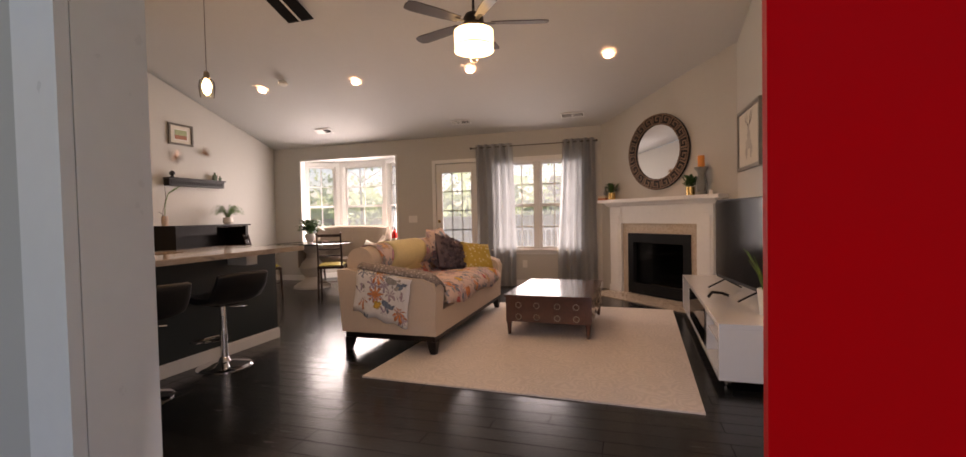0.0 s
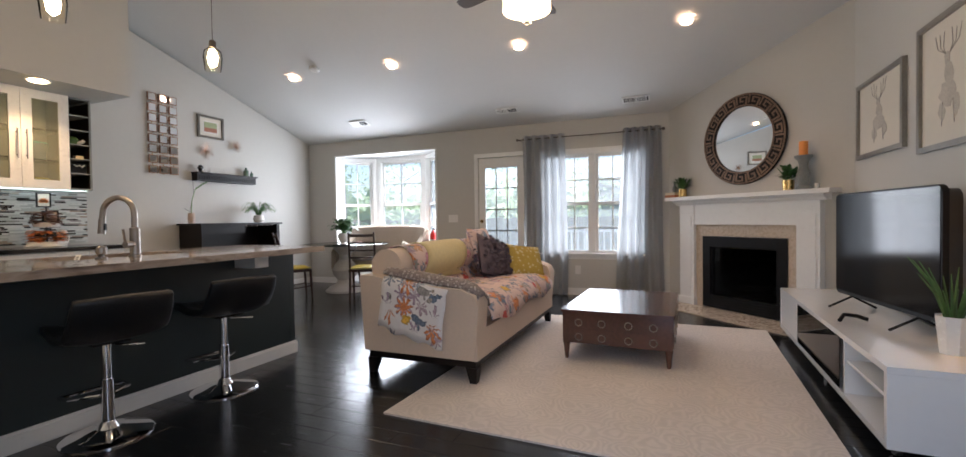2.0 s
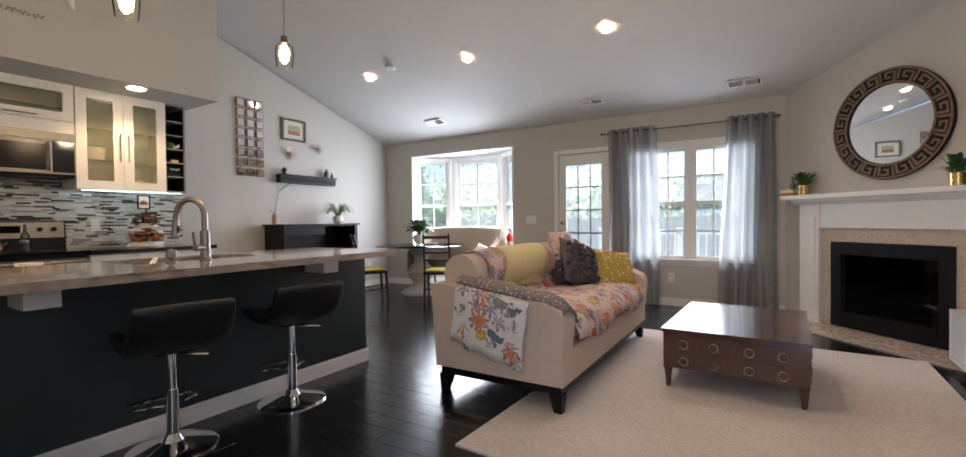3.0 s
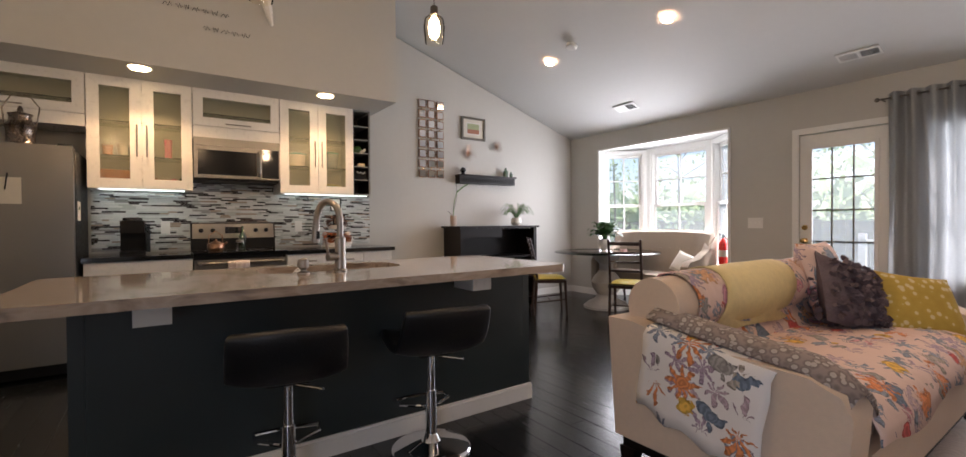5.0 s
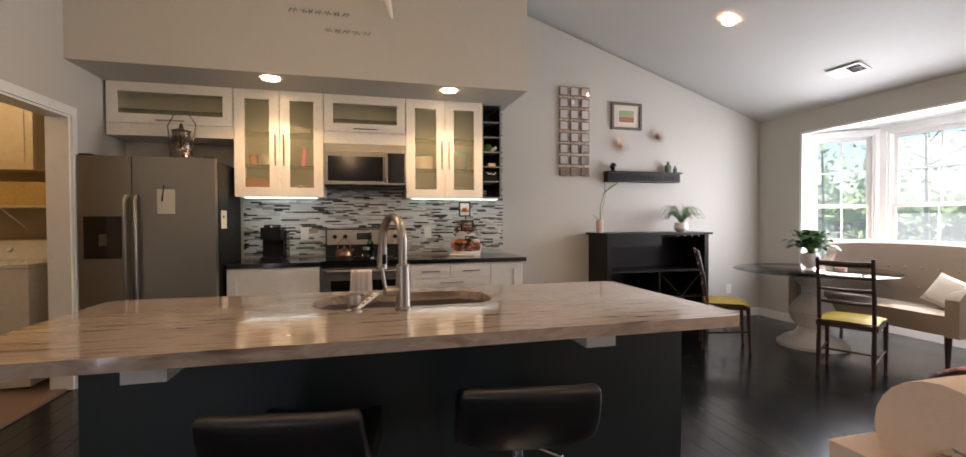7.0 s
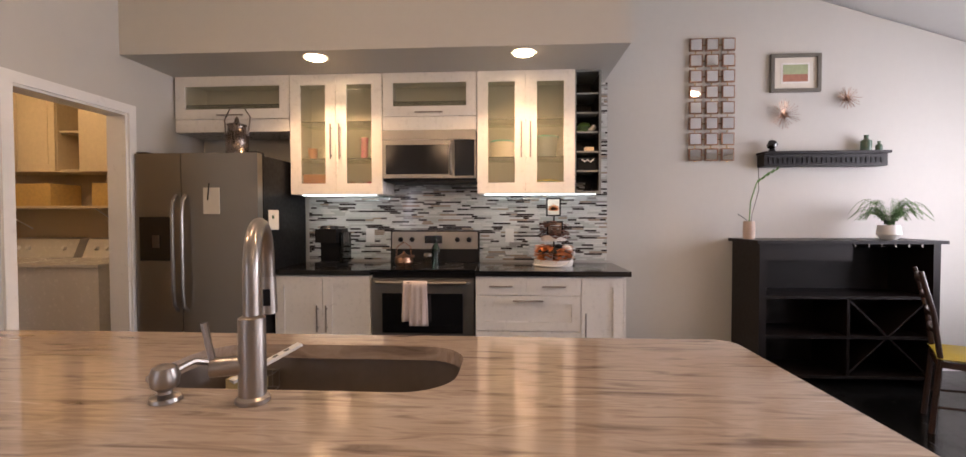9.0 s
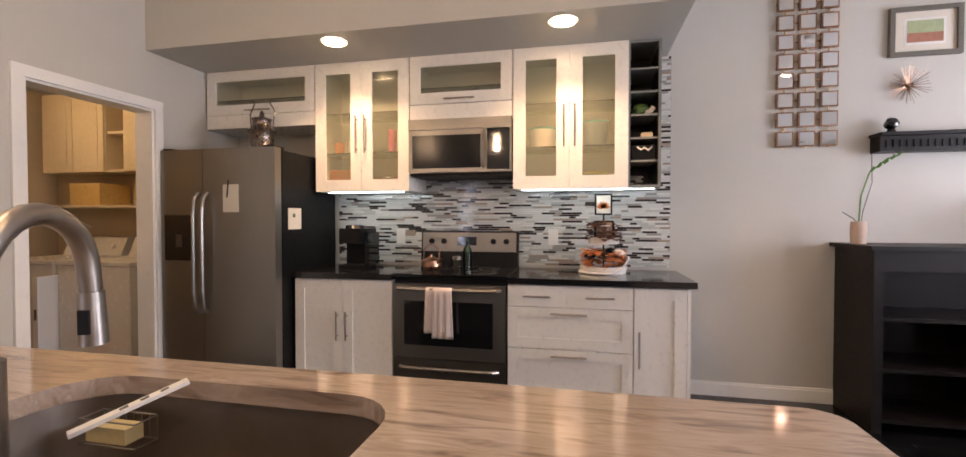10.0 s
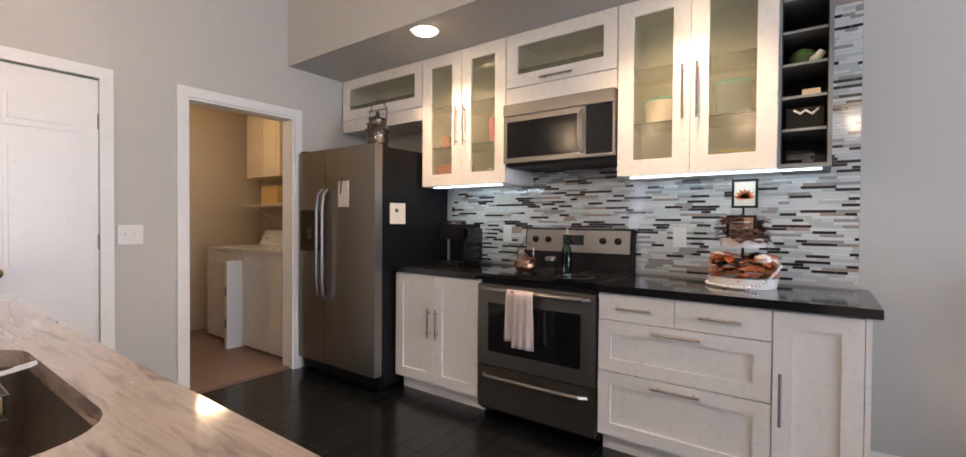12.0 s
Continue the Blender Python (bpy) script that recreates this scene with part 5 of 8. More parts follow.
def plate(name, x, y, z, rz, label, kind="outlet", w=0.075, h=0.12, toggles=0):
    """A wall plate facing local -y."""
    t_ = thing(name, x, y, z, rz, label, name.replace("_", " "))
    part("plate", B((-w / 2, -0.006, -h / 2, w / 2, 0, h / 2)), M_PLATE, t_, bev=0.002)
    if kind == "outlet":
        for zz in (-0.025, 0.025):
            part("socket", B((-0.016, -0.008, zz - 0.013, 0.016, -0.0061, zz + 0.013)), M_PLATE, t_, bev=0.001)
    for k_ in range(toggles):
        xx = (k_ - (toggles - 1) / 2) * 0.046
        part("toggle", B((xx - 0.005, -0.016, -0.010, xx + 0.005, -0.0061, 0.012)), M_PLATE, t_, bev=0.001)
    return t_


plate("outlet", XW + 0.012, 2.27, 1.12, 90, "white outlet on the mosaic backsplash")
plate("outlet", XW + 0.012, 3.50, 1.12, 90, "white outlet on the mosaic backsplash")
plate("light_switch", -4.02, YL, 1.11, 180, "white double light switch plate beside the closet", "switch", 0.13, 0.12, 2)

# ---- laundry room things ----
LX = -5.93
for y0, lab, n in ((-0.99, "white front-panel clothes dryer", "dryer"), (-0.25, "white top-loading washing machine", "washing_machine")):
    a = thing(n, LX, y0, 0, 0, lab, n.replace("_", " "), "laundry machines")
    part("body", B((0.04, 0, 0.02, 0.74, 0.68, 0.90)), M_APPL, a, bev=0.008, seg=2)
    part("top", B((0.03, -0.005, 0.905, 0.75, 0.685, 0.93)), M_APPL, a, bev=0.006, seg=2)
    bm = bmesh.new()
    prism(bm, [(0.03, 0.931), (0.19, 0.931), (0.12, 1.09), (0.03, 1.10)], "y", 0.01, 0.67)
    part("console", bm, M_APPL, a, "slanted control console", bev=0.006)
    for yy in (0.12, 0.22, 0.56):
        bm = bmesh.new()
        lathe(bm, [(0.022, 0), (0.018, 0.02)], seg=14, m=pose(0.156, yy, 1.01, 0, 66, 0))
        part("dial", bm, M_PLATE, a, "white dial", smooth=True)
    if n == "dryer":
        part("door", B((0.741, 0.08, 0.32, 0.752, 0.60, 0.78)), M_APPL, a, bev=0.004)
    for yy in (0.05, 0.63):
        part("foot", L((0.02, 0), (0.02, 0.02), cx=0.70, cy=yy, seg=8), M_BLACK, a)
b = thing("folded_board", LX + 0.60, -0.302, 0.0, 0, "white slatted board slotted between the machines", "board")
part("panel", B((0.0, 0, 0, 0.28, 0.045, 0.82)), M_PLATE, b, bev=0.004)
for zz in (0.2, 0.5):
    part("label_mark", B((0.281, 0.01, zz, 0.282, 0.035, zz + 0.08)), M_INK, b, "printed label")
c = thing("laundry_cabinet", LX, 0, 0, 0, "cream raised-panel wall cabinet above the machines", "wall cabinet")
part("carcass", B((0.0, -1.01, 1.67, 0.30, -0.33, 2.36), (0.0, -0.12, 1.67, 0.30, 0.24, 2.36)), M_MAPLE, c)
for a, e in ((-1.01, -0.67), (-0.67, -0.33), (-0.12, 0.24)):
    dd = part("door", B((0.301, a + 0.003, 1.67, 0.320, e - 0.003, 2.36)), M_MAPLE, c, bev=0.003)
    part("door_panel", B((0.3201, a + 0.06, 1.73, 0.326, e - 0.06, 2.30)), M_MAPLE, dd, bev=0.004)
part("shelf", B((0, -0.33, 1.67, 0.28, -0.12, 1.69)), M_MAPLE, c)
part("shelf", B((0, -0.33, 2.0, 0.28, -0.12, 2.02)), M_MAPLE, c)
sh = thing("wall_shelf", LX, -1.2, 1.36, 0, "cream laundry shelf on brackets", "shelf")
part("board", B((0, 0, 0, 0.34, 1.75, 0.02)), M_MAPLE, sh)
for yy in (0.3, 1.2):
    part("bracket", T((0.0, yy, -0.18), (0.30, yy, -0.002), r=0.006), M_PLATE, sh, "white bracket")
for yy in (-0.72, -0.02):
    q = thing("storage_basket", LX + 0.03, yy, 1.381, 0, "yellow cloth storage basket on the laundry shelf", "basket", "laundry baskets")
    part("body", B((0, 0, 0, 0.28, 0.33, 0.19)), M_BASKET, q, bev=0.02, seg=2)
lf = thing("laundry_lamp", -4.9, -0.2, 2.45, 0, "round glass ceiling lamp in the laundry room", "ceiling light")
part("bowl", L((0.14, 0.0), (0.13, -0.05), (0.06, -0.08), (0.01, -0.085)), emit("laundry_lamp_glass", (1.0, 0.7, 0.36), 5), lf, smooth=True)
lamp("POINT", "laundry_bulb", pose(-4.9, -0.2, 2.25), 5.5, (1.0, 0.68, 0.32), 0.12)

# ---- island ----
IX0, IX1, IY0, IY1 = -3.365, -2.405, 1.78, 4.175
ZK = ZC
ZC = 0.905
isl = thing("kitchen_island", 0, 0, 0, 0, "dark green-grey painted kitchen island", "kitchen island")
for n_, bx_ in (("side_panel", (-3.28, 1.95, 0, -2.80, 2.00, ZC - 0.042)), ("side_panel", (-3.28, IY1 - 0.02, 0, -2.80, IY1 + 0.03, ZC - 0.042)),
                ("seating_panel", (-2.83, 2.001, 0, -2.80, IY1 - 0.021, ZC - 0.042)), ("kitchen_panel", (-3.28, 2.001, 0, -3.262, IY1 - 0.021, ZC - 0.042))):
    part(n_, B(bx_), M_ISLAND, isl, "dark slate painted panel")
bm = bmesh.new()
for p, q in (((-2.80, IY1 + 0.03), (-2.80, 1.95)), ((-3.28, IY1 + 0.03), (-2.786, IY1 + 0.03)), ((-2.786, 1.95), (-3.28, 1.95))):
    seg_box(bm, p, q, 0, 0.085, 0.0, 0.014)
    seg_box(bm, p, q, 0.085, 0.10, 0.0, 0.008)
part("skirting", bm, M_TRIM, isl, "white painted skirting")
for n_ in (2.215, 3.70):
    t_ = thing("island_outlet", -2.60, n_, 0.812, 0, "white outlet box under the island overhang", "outlet", "island outlets")
    part("box", B((-0.20, -0.06, -0.04, 0.0, 0.06, 0.041)), M_PLATE, t_, bev=0.003)
    for zz in (-0.025, 0.025):
        part("socket", B((0.0001, zz - 0.013, -0.016, 0.002, zz + 0.013, 0.016)), M_PLATE, t_)


def rounded(x0, y0, x1, y1, r, n=6):
    pts = []
    for cx, cy, a0 in ((x1 - r, y1 - r, 0), (x0 + r, y1 - r, 90), (x0 + r, y0 + r, 180), (x1 - r, y0 + r, 270)):
        for k in range(n + 1):
            a = radians(a0 + 90 * k / n)
            pts.append((cx + r * math.cos(a), cy + r * math.sin(a)))
    return pts


SX0, SX1, SY0, SY1 = -3.245, -2.895, 2.64, 3.385
it = thing("island_worktop", 0, 0, 0, 0, "polished taupe veined stone island worktop with sink cutout", "countertop")
outer, inner = rounded(IX0, IY0, IX1, IY1, 0.06), rounded(SX0, SY0, SX1, SY1, 0.12)
bm = bmesh.new()
for z, rev in ((ZC, False), (ZC - 0.04, True)):
    o_ = [bm.verts.new((x, y, z)) for x, y in outer]
    i_ = [bm.verts.new((x, y, z)) for x, y in inner]
    n = len(o_)
    for k in range(n):
        q = [o_[k], o_[(k + 1) % n], i_[(k + 1) % n], i_[k]]
        bm.faces.new(q[::-1] if rev else q)
    if not rev:
        top_o, top_i = o_, i_
for a_, b_ in ((top_o, o_), (top_i, i_)):
    for k in range(n):
        bm.faces.new((a_[k], a_[(k + 1) % n], b_[(k + 1) % n], b_[k]))
part("slab", bm, M_STONE, it, bev=0.006, seg=2)
sk = thing("sink", 0, 0, 0, 0, "undermounted stainless steel kitchen sink", "sink")
bm = bmesh.new()
p0 = rounded(SX0 - 0.006, SY0 - 0.006, SX1 + 0.006, SY1 + 0.006, 0.12)
p1 = rounded(SX0 + 0.012, SY0 + 0.012, SX1 - 0.012, SY1 - 0.012, 0.09)
r0 = [bm.verts.new((x, y, ZC - 0.042)) for x, y in p0]
r1 = [bm.verts.new((x, y, ZC - 0.20)) for x, y in p1]
r2 = [bm.verts.new((x * 0.95 + (SX0 + SX1) / 2 * 0.05, y * 0.95 + (SY0 + SY1) / 2 * 0.05, ZC - 0.222)) for x, y in p1]
r3 = [bm.verts.new((x * 0.84 + (SX0 + SX1) / 2 * 0.16, y * 0.88 + (SY0 + SY1) / 2 * 0.12, ZC - 0.232)) for x, y in p1]
for a_, b_ in ((r0, r1), (r1, r2), (r2, r3)):
    for k in range(n):
        bm.faces.new((a_[k], b_[k], b_[(k + 1) % n], a_[(k + 1) % n]))
bm.faces.new(r3)
part("basin", bm, M_BASIN, sk, smooth=True)
part("drain", L((0.045, ZC - 0.231), (0.045, ZC - 0.228), (0.02, ZC - 0.230), cx=-3.07, cy=2.99), M_STEEL, sk, "steel drain")
fa = thing("faucet", -2.831, 2.987, ZC + 0.001, 20, "brushed nickel gooseneck pull-down faucet", "faucet")
part("base", L((0.033, 0), (0.033, 0.008), (0.027, 0.014), (0.026, 0.17), (0.018, 0.175)), M_NICKEL, fa, smooth=True)
R = 0.098
arc = [(0, 0, 0.17), (0, 0, 0.24)] + [(-R + R * math.cos(radians(a)), 0.0, 0.258 + R * math.sin(radians(a))) for a in range(0, 181, 15)] + [(-2 * R - 0.004, 0, 0.23)]
part("spout", T(*arc, r=0.0165, seg=12), M_NICKEL, fa, smooth=True)
sp = part("spray_head", T((-2 * R - 0.004, 0, 0.229), (-2 * R - 0.010, 0, 0.14), r=0.019, seg=12, r2=0.021), M_NICKEL, fa, smooth=True)
part("spray_button", B((-2 * R + 0.010, -0.008, 0.16, -2 * R + 0.016, 0.008, 0.20)), M_BLACK, sp, "dark button")
part("side_body", T((0, 0, 0.075), (0, -0.075, 0.075), r=0.019, seg=12), M_NICKEL, fa, smooth=True)
part("lever", T((0, -0.068, 0.075), (0, -0.078, 0.12), (0, -0.085, 0.165), r=0.007), M_NICKEL, fa, smooth=True)
so = thing("soap_dispenser", -2.825, 2.805, ZC + 0.001, 0, "brushed nickel soap dispenser beside the faucet", "soap dispenser")
part("base", L((0.030, 0), (0.028, 0.008), (0.013, 0.014), (0.013, 0.02), (0.025, 0.03), (0.028, 0.05), (0.022, 0.068), (0.006, 0.075)), M_NICKEL, so, smooth=True)
part("nozzle", T((0, 0, 0.05), (-0.06, 0.02, 0.062), (-0.09, 0.03, 0.05), r=0.007), M_NICKEL, so, smooth=True)
br = thing("dish_brush", -2.95, 2.84, ZC - 0.06, 0, "white perforated dish brush handle resting in the sink", "brush")
part("handle", B((-0.012, -0.1, -0.004, 0.012, 0.1, 0.004)), M_PLATE, br, bev=0.002)
# dark patches on the unpierced handle paint the shade in its perforations
for k in range(3):
    part("hole", B((-0.006, -0.02 + k * 0.035, 0.0041, 0.006, -0.005 + k * 0.035, 0.0046)), M_INK, br, "dark patch for the shade of a perforation")
br.matrix_world = pose(-3.15, 2.845, ZC - 0.022, 16, 0, 56)
ca = thing("sink_caddy", -3.17, 2.77, ZC - 0.11, 0, "wire sink caddy holding a pale yellow sponge", "caddy")
bm = bmesh.new()
for zz in (0.0, 0.05):
    tube(bm, [(-0.03, -0.06, zz), (0.02, -0.06, zz), (0.02, 0.08, zz), (-0.03, 0.08, zz), (-0.03, -0.06, zz)], 0.002, 5)
for k in range(8):
    tube(bm, [(-0.03, -0.06 + 0.02 * k, 0), (-0.03, -0.06 + 0.02 * k, 0.05)], 0.0015, 4)
part("wire_basket", bm, M_STEEL, ca, "steel wire basket")
part("sponge", B((-0.025, -0.05, 0.003, 0.015, 0.05, 0.035)), M_THROW, ca, "pale yellow sponge", bev=0.004)

# bar stools
def bar_stool(x, y, rz):
    s_ = thing("bar_stool", x, y, 0, rz, "black leatherette bar stool on a chrome pedestal", "bar stool", "bar stools at the island")
    part("base_plate", L((0.20, 0), (0.20, 0.006), (0.19, 0.014), (0.12, 0.024), (0.05, 0.045), (0.034, 0.075), (0.03, 0.08), seg=36), M_CHROME, s_, smooth=True)
    part("pole", T((0, 0, 0.08), (0, 0, 0.30), r=0.029, seg=16), M_CHROME, s_, smooth=True)
    part("piston", T((0, 0, 0.30), (0, 0, 0.50), r=0.022, seg=16), M_CHROME, s_, smooth=True)
    part("footrest", T((0.0, 0.03, 0.22), (-0.10, 0.13, 0.21), (-0.20, 0.14, 0.20), (-0.215, 0.0, 0.20), (-0.20, -0.14, 0.20), (-0.10, -0.13, 0.21), (0.0, -0.03, 0.22), r=0.010), M_CHROME, s_, smooth=True)
    part("lever", T((0.03, 0.03, 0.475), (0.12, 0.13, 0.47), r=0.006), M_CHROME, s_, smooth=True)
    part("mount", B((-0.08, -0.08, 0.49, 0.08, 0.08, 0.515)), M_BLACK, s_)
    bm = bmesh.new()
    nn, mm = 14, 9
    grid = {}
    for i in range(nn + 1):
        t = i / nn
        if t < 0.55:
            px, pz = -0.21 + 0.36 * (t / 0.55), 0.535 + 0.015 * math.cos(t * 9)
        else:
            q = (t - 0.55) / 0.45
            px, pz = 0.15 + 0.085 * math.sin(q * 1.6) + 0.05 * q, 0.535 + 0.225 * q ** 1.15
        for j in range(mm + 1):
            v = 2 * j / mm - 1
            w_ = 0.205 + 0.015 * math.sin(t * 3.1)
            lift = 0.035 * abs(v) ** 3 * (1 - abs(t - 0.4))
            fwd = -0.03 * v * v * max(0, (t - 0.5) * 2)
            grid[i, j] = bm.verts.new((px + fwd, v * w_, pz + lift - (0.02 * v * v if t > 0.93 else 0)))
    for i in range(nn):
        for j in range(mm):
            bm.faces.new((grid[i, j], grid[i + 1, j], grid[i + 1, j + 1], grid[i, j + 1]))
    ob = part("bucket_seat", bm, M_LEATHER, s_, smooth=True)
    md_ = ob.modifiers.new("padding", "SOLIDIFY")
    md_.thickness, md_.offset = 0.045, 0
    mb = ob.modifiers.new("round", "BEVEL")
    mb.width, mb.segments = 0.014, 2
    return s_


st = bar_stool(-2.565, 2.675, -10)
copy_thing(st, pose(-2.575, 3.36, 0, 0, 0, -9))

# ---- living room ----
# rug
rg = thing("rug", -1.36, 3.40, 0, -2, "large cream low-pile rug over dark floorboards", "rug")
part("rug_body", B((0, 0, 0.0, 2.25, 2.93, 0.011)), M_RUG, rg, bev=0.004)

# sofa: local x across (back to front), y along; faces +x
sf = thing("sofa", -1.90, 3.97, 0, 0, "cream upholstered sofa with dark wood plinth", "sofa")
SL, SD = 2.06, 0.88
part("plinth", B((0.02, 0.02, 0.115, SD - 0.02, SL - 0.02, 0.165)), M_ESPRESSO, sf, "dark espresso wood plinth", bev=0.004)
for x, y, dx, dy in ((0.01, 0.01, -1, -1), (SD - 0.09, 0.01, 1, -1), (0.01, SL - 0.09, -1, 1), (SD - 0.09, SL - 0.09, 1, 1)):
    bm = bmesh.new()
    c = box(bm, x, y, 0.0, x + 0.08, y + 0.08, 0.115)
    for v_ in c:
        if v_.co.z < 0.05:
            v_.co.x = x + 0.04 + (v_.co.x - x - 0.04) * 0.55 + 0.012 * dx
            v_.co.y = y + 0.04 + (v_.co.y - y - 0.04) * 0.55 + 0.012 * dy
    part("leg", bm, M_ESPRESSO, sf, "tapered dark wood leg", bev=0.003)
part("base", B((0.0, 0.0, 0.166, SD, SL, 0.36)), M_BEIGE, sf, bev=0.02, seg=2)
for y0, y1, s in ((-0.01, 0.15, -1), (SL - 0.15, SL + 0.01, 1)):
    bm = bmesh.new()
    prof = [(-0.02, 0.71), (0.10, 0.71), (0.30, 0.67), (0.55, 0.655), (0.78, 0.64), (0.87, 0.60), (0.90, 0.54), (0.88, 0.30), (0.86, 0.17), (0.0, 0.17)]
    vs = prism(bm, prof, "y", y0, y1)
    for v_ in vs:
        out = (v_.co.y - (y0 if s < 0 else y1)) * s
        if abs(out) < 1e-4:
            v_.co.y += s * 0.022 * max(0, (v_.co.z - 0.17) / 0.56)
    part("arm", bm, M_BEIGE, sf, bev=0.025, seg=3, smooth=True)
bm = bmesh.new()
prism(bm, [(-0.03, 0.72), (0.0, 0.17), (0.22, 0.17), (0.19, 0.74), (0.0, 0.78)], "y", 0.15, SL - 0.15)
part("backrest", bm, M_BEIGE, sf, bev=0.02, seg=2, smooth=True)
seatm = bmesh.new()
cushion(seatm, 0.72, SL - 0.30, 0.20, pose(0.52, SL / 2, 0.43), 12, 1.0)
part("seat_cushion", seatm, M_BEIGE, sf, smooth=True)
bm = bmesh.new()
tube(bm, [(0.15, 0.06, 0.765), (0.15, SL / 2, 0.775), (0.15, SL - 0.06, 0.765)], 0.13, 24)
part("bolster", bm, M_BEIGE, sf, "rolled top of the back", smooth=True)


def drape(name, label, material, rows, group="", thick=0.006, cat="throw"):
    """A cloth laid along rows of points."""
    t_ = thing(name, sf.location.x, sf.location.y, 0, 0, label, cat)
    bm = bmesh.new()
    vr = [[bm.verts.new(Vector(p) + Vector([0.004 * noise.noise(Vector(p) * 9 + Vector((q, 0, 0))) for q in (0, 5, 9)])) for p in r] for r in rows]
    for a, b in zip(vr, vr[1:]):
        for k in range(len(a) - 1):
            bm.faces.new((a[k], a[k + 1], b[k + 1], b[k]))
    ob = part("cloth", bm, material, t_, smooth=True)
    md_ = ob.modifiers.new("thickness", "SOLIDIFY")
    md_.thickness, md_.offset = thick, 0
    return t_


def roll(y, r=0.137, a0=100, a1=-60, n=12):
    """Points over the bolster, from behind to the front."""
    return [(0.15 + r * math.cos(radians(a0 + (a1 - a0) * k / n)), y, 0.77 + r * math.sin(radians(a0 + (a1 - a0) * k / n))) for k in range(n + 1)]


# floral cover over back, seat and front
ys = [0.20 + (SL - 0.32) * k / 24 for k in range(25)]
drape("sofa_cover", "floral printed quilt draped over the sofa seat", M_FLORALB,
      [roll(y, 0.140, 150, -55) + [(0.24, y, 0.60), (0.27, y, 0.545), (0.40, y, 0.552), (0.60, y, 0.555), (0.78, y, 0.545), (0.875, y, 0.50), (0.905, y, 0.44), (0.908, y, 0.37 + 0.03 * math.sin(y * 7))] for y in ys], cat="quilt")
# floral cloth over the near arm, hanging outside
def arm_z(x):
    return 0.715 - 0.14 * max(0, x - 0.05) ** 0.9 if x < 0.8 else 0.60 - (x - 0.8) * 0.9


rows = []
for k in range(15):
    x = 0.20 + 0.50 * k / 14
    za = arm_z(x) + 0.008
    low = 0.235 + 0.12 * (1 - k / 14) ** 1.2 + 0.015 * math.sin(k * 1.3)
    rows.append([(x + 0.03, 0.17, za + 0.004), (x + 0.02, 0.10, za + 0.014), (x, 0.02, za + 0.012), (x - 0.01, -0.030, za + 0.004), (x - 0.02, -0.046, za - 0.03)] +
                [(x - 0.02 - 0.05 * q / 6 + 0.006 * math.sin(q + k), -0.048 + 0.020 * q / 6 + 0.005 * math.sin(k * 0.9), za - 0.03 - (za - 0.03 - low) * q / 6) for q in range(1, 7)])
drape("arm_throw", "white cotton throw printed with bold flowers over the sofa arm", M_FLORAL, rows)
# trellis cloth lying along the arm, falling to the seat
rows = []
for k in range(12):
    x = 0.16 + 0.72 * k / 11
    za = arm_z(x) + 0.03
    rows.append([(x, 0.0, za), (x + 0.01, 0.05, za + 0.035), (x + 0.02, 0.11, za + 0.035), (x + 0.02, 0.165, za), (x + 0.02, 0.18, za - 0.05), (x + 0.02, 0.19, max(0.52, za - 0.11))])
drape("arm_cushion", "grey lattice-printed padded cloth along the sofa arm", M_TRELLIS, rows, thick=0.02)
rows = [[(p[0], p[1] + 0.05 * math.sin(j * 0.35), p[2]) for j, p in enumerate(roll(y, 0.150, 160, -50 + 10 * math.sin(k), 12) + [(0.26 + 0.01 * math.sin(k), y + 0.05, 0.63 - 0.02 * k / 9)])] for k, y in enumerate([0.42 + 0.72 * q / 10 for q in range(11)])]
drape("yellow_throw", "pale yellow throw blanket folded over the sofa back", M_THROW, rows)
# loose cushions
cu = thing("cushion", sf.location.x, sf.location.y, 0, 0, "dusty purple ruffled square cushion", "cushion", "sofa cushions")
m = pose(0.44, 1.47, 0.715, 66, 20, 72)
bm = bmesh.new()
cushion(bm, 0.46, 0.42, 0.15, m, 10)
part("cover", bm, M_PURPLE, cu, smooth=True)
bm = bmesh.new()
rr = random.Random(4)
for k in range(260):
    u, v = rr.uniform(-0.95, 0.95), rr.uniform(-0.95, 0.95)
    t_ = ((1 - u ** 4) * (1 - v ** 4)) ** 0.5
    for s in (1, -1):
        p = m @ Vector((u * 0.23, v * 0.21, s * 0.08 * t_))
        d_ = (m.to_3x3() @ Vector((rr.gauss(0, 0.5), rr.gauss(0, 0.5), s))).normalized() * 0.035
        leaf(bm, p, d_, Vector((rr.gauss(0, 1), rr.gauss(0, 1), rr.gauss(0, 1))), 0.045, 0.2, 2)
part("ruffles", bm, M_PURPLE, cu, "purple petal ruffles", kind="stuff")
cu = thing("cushion", sf.location.x, sf.location.y, 0, 0, "mustard dotted square cushion leaning on the far arm", "cushion", "sofa cushions")
bm = bmesh.new()
cushion(bm, 0.44, 0.40, 0.14, pose(0.66, 1.80, 0.655, 58, 8, 50), 10)
part("cover", bm, M_MUSTARD, cu, smooth=True)
cu = thing("cushion", sf.location.x, sf.location.y, 0, 0, "floral cushion tucked against the sofa back", "cushion", "sofa cushions")
bm = bmesh.new()
cushion(bm, 0.45, 0.45, 0.14, pose(0.30, 1.52, 0.80, 72, 0, 90), 10)
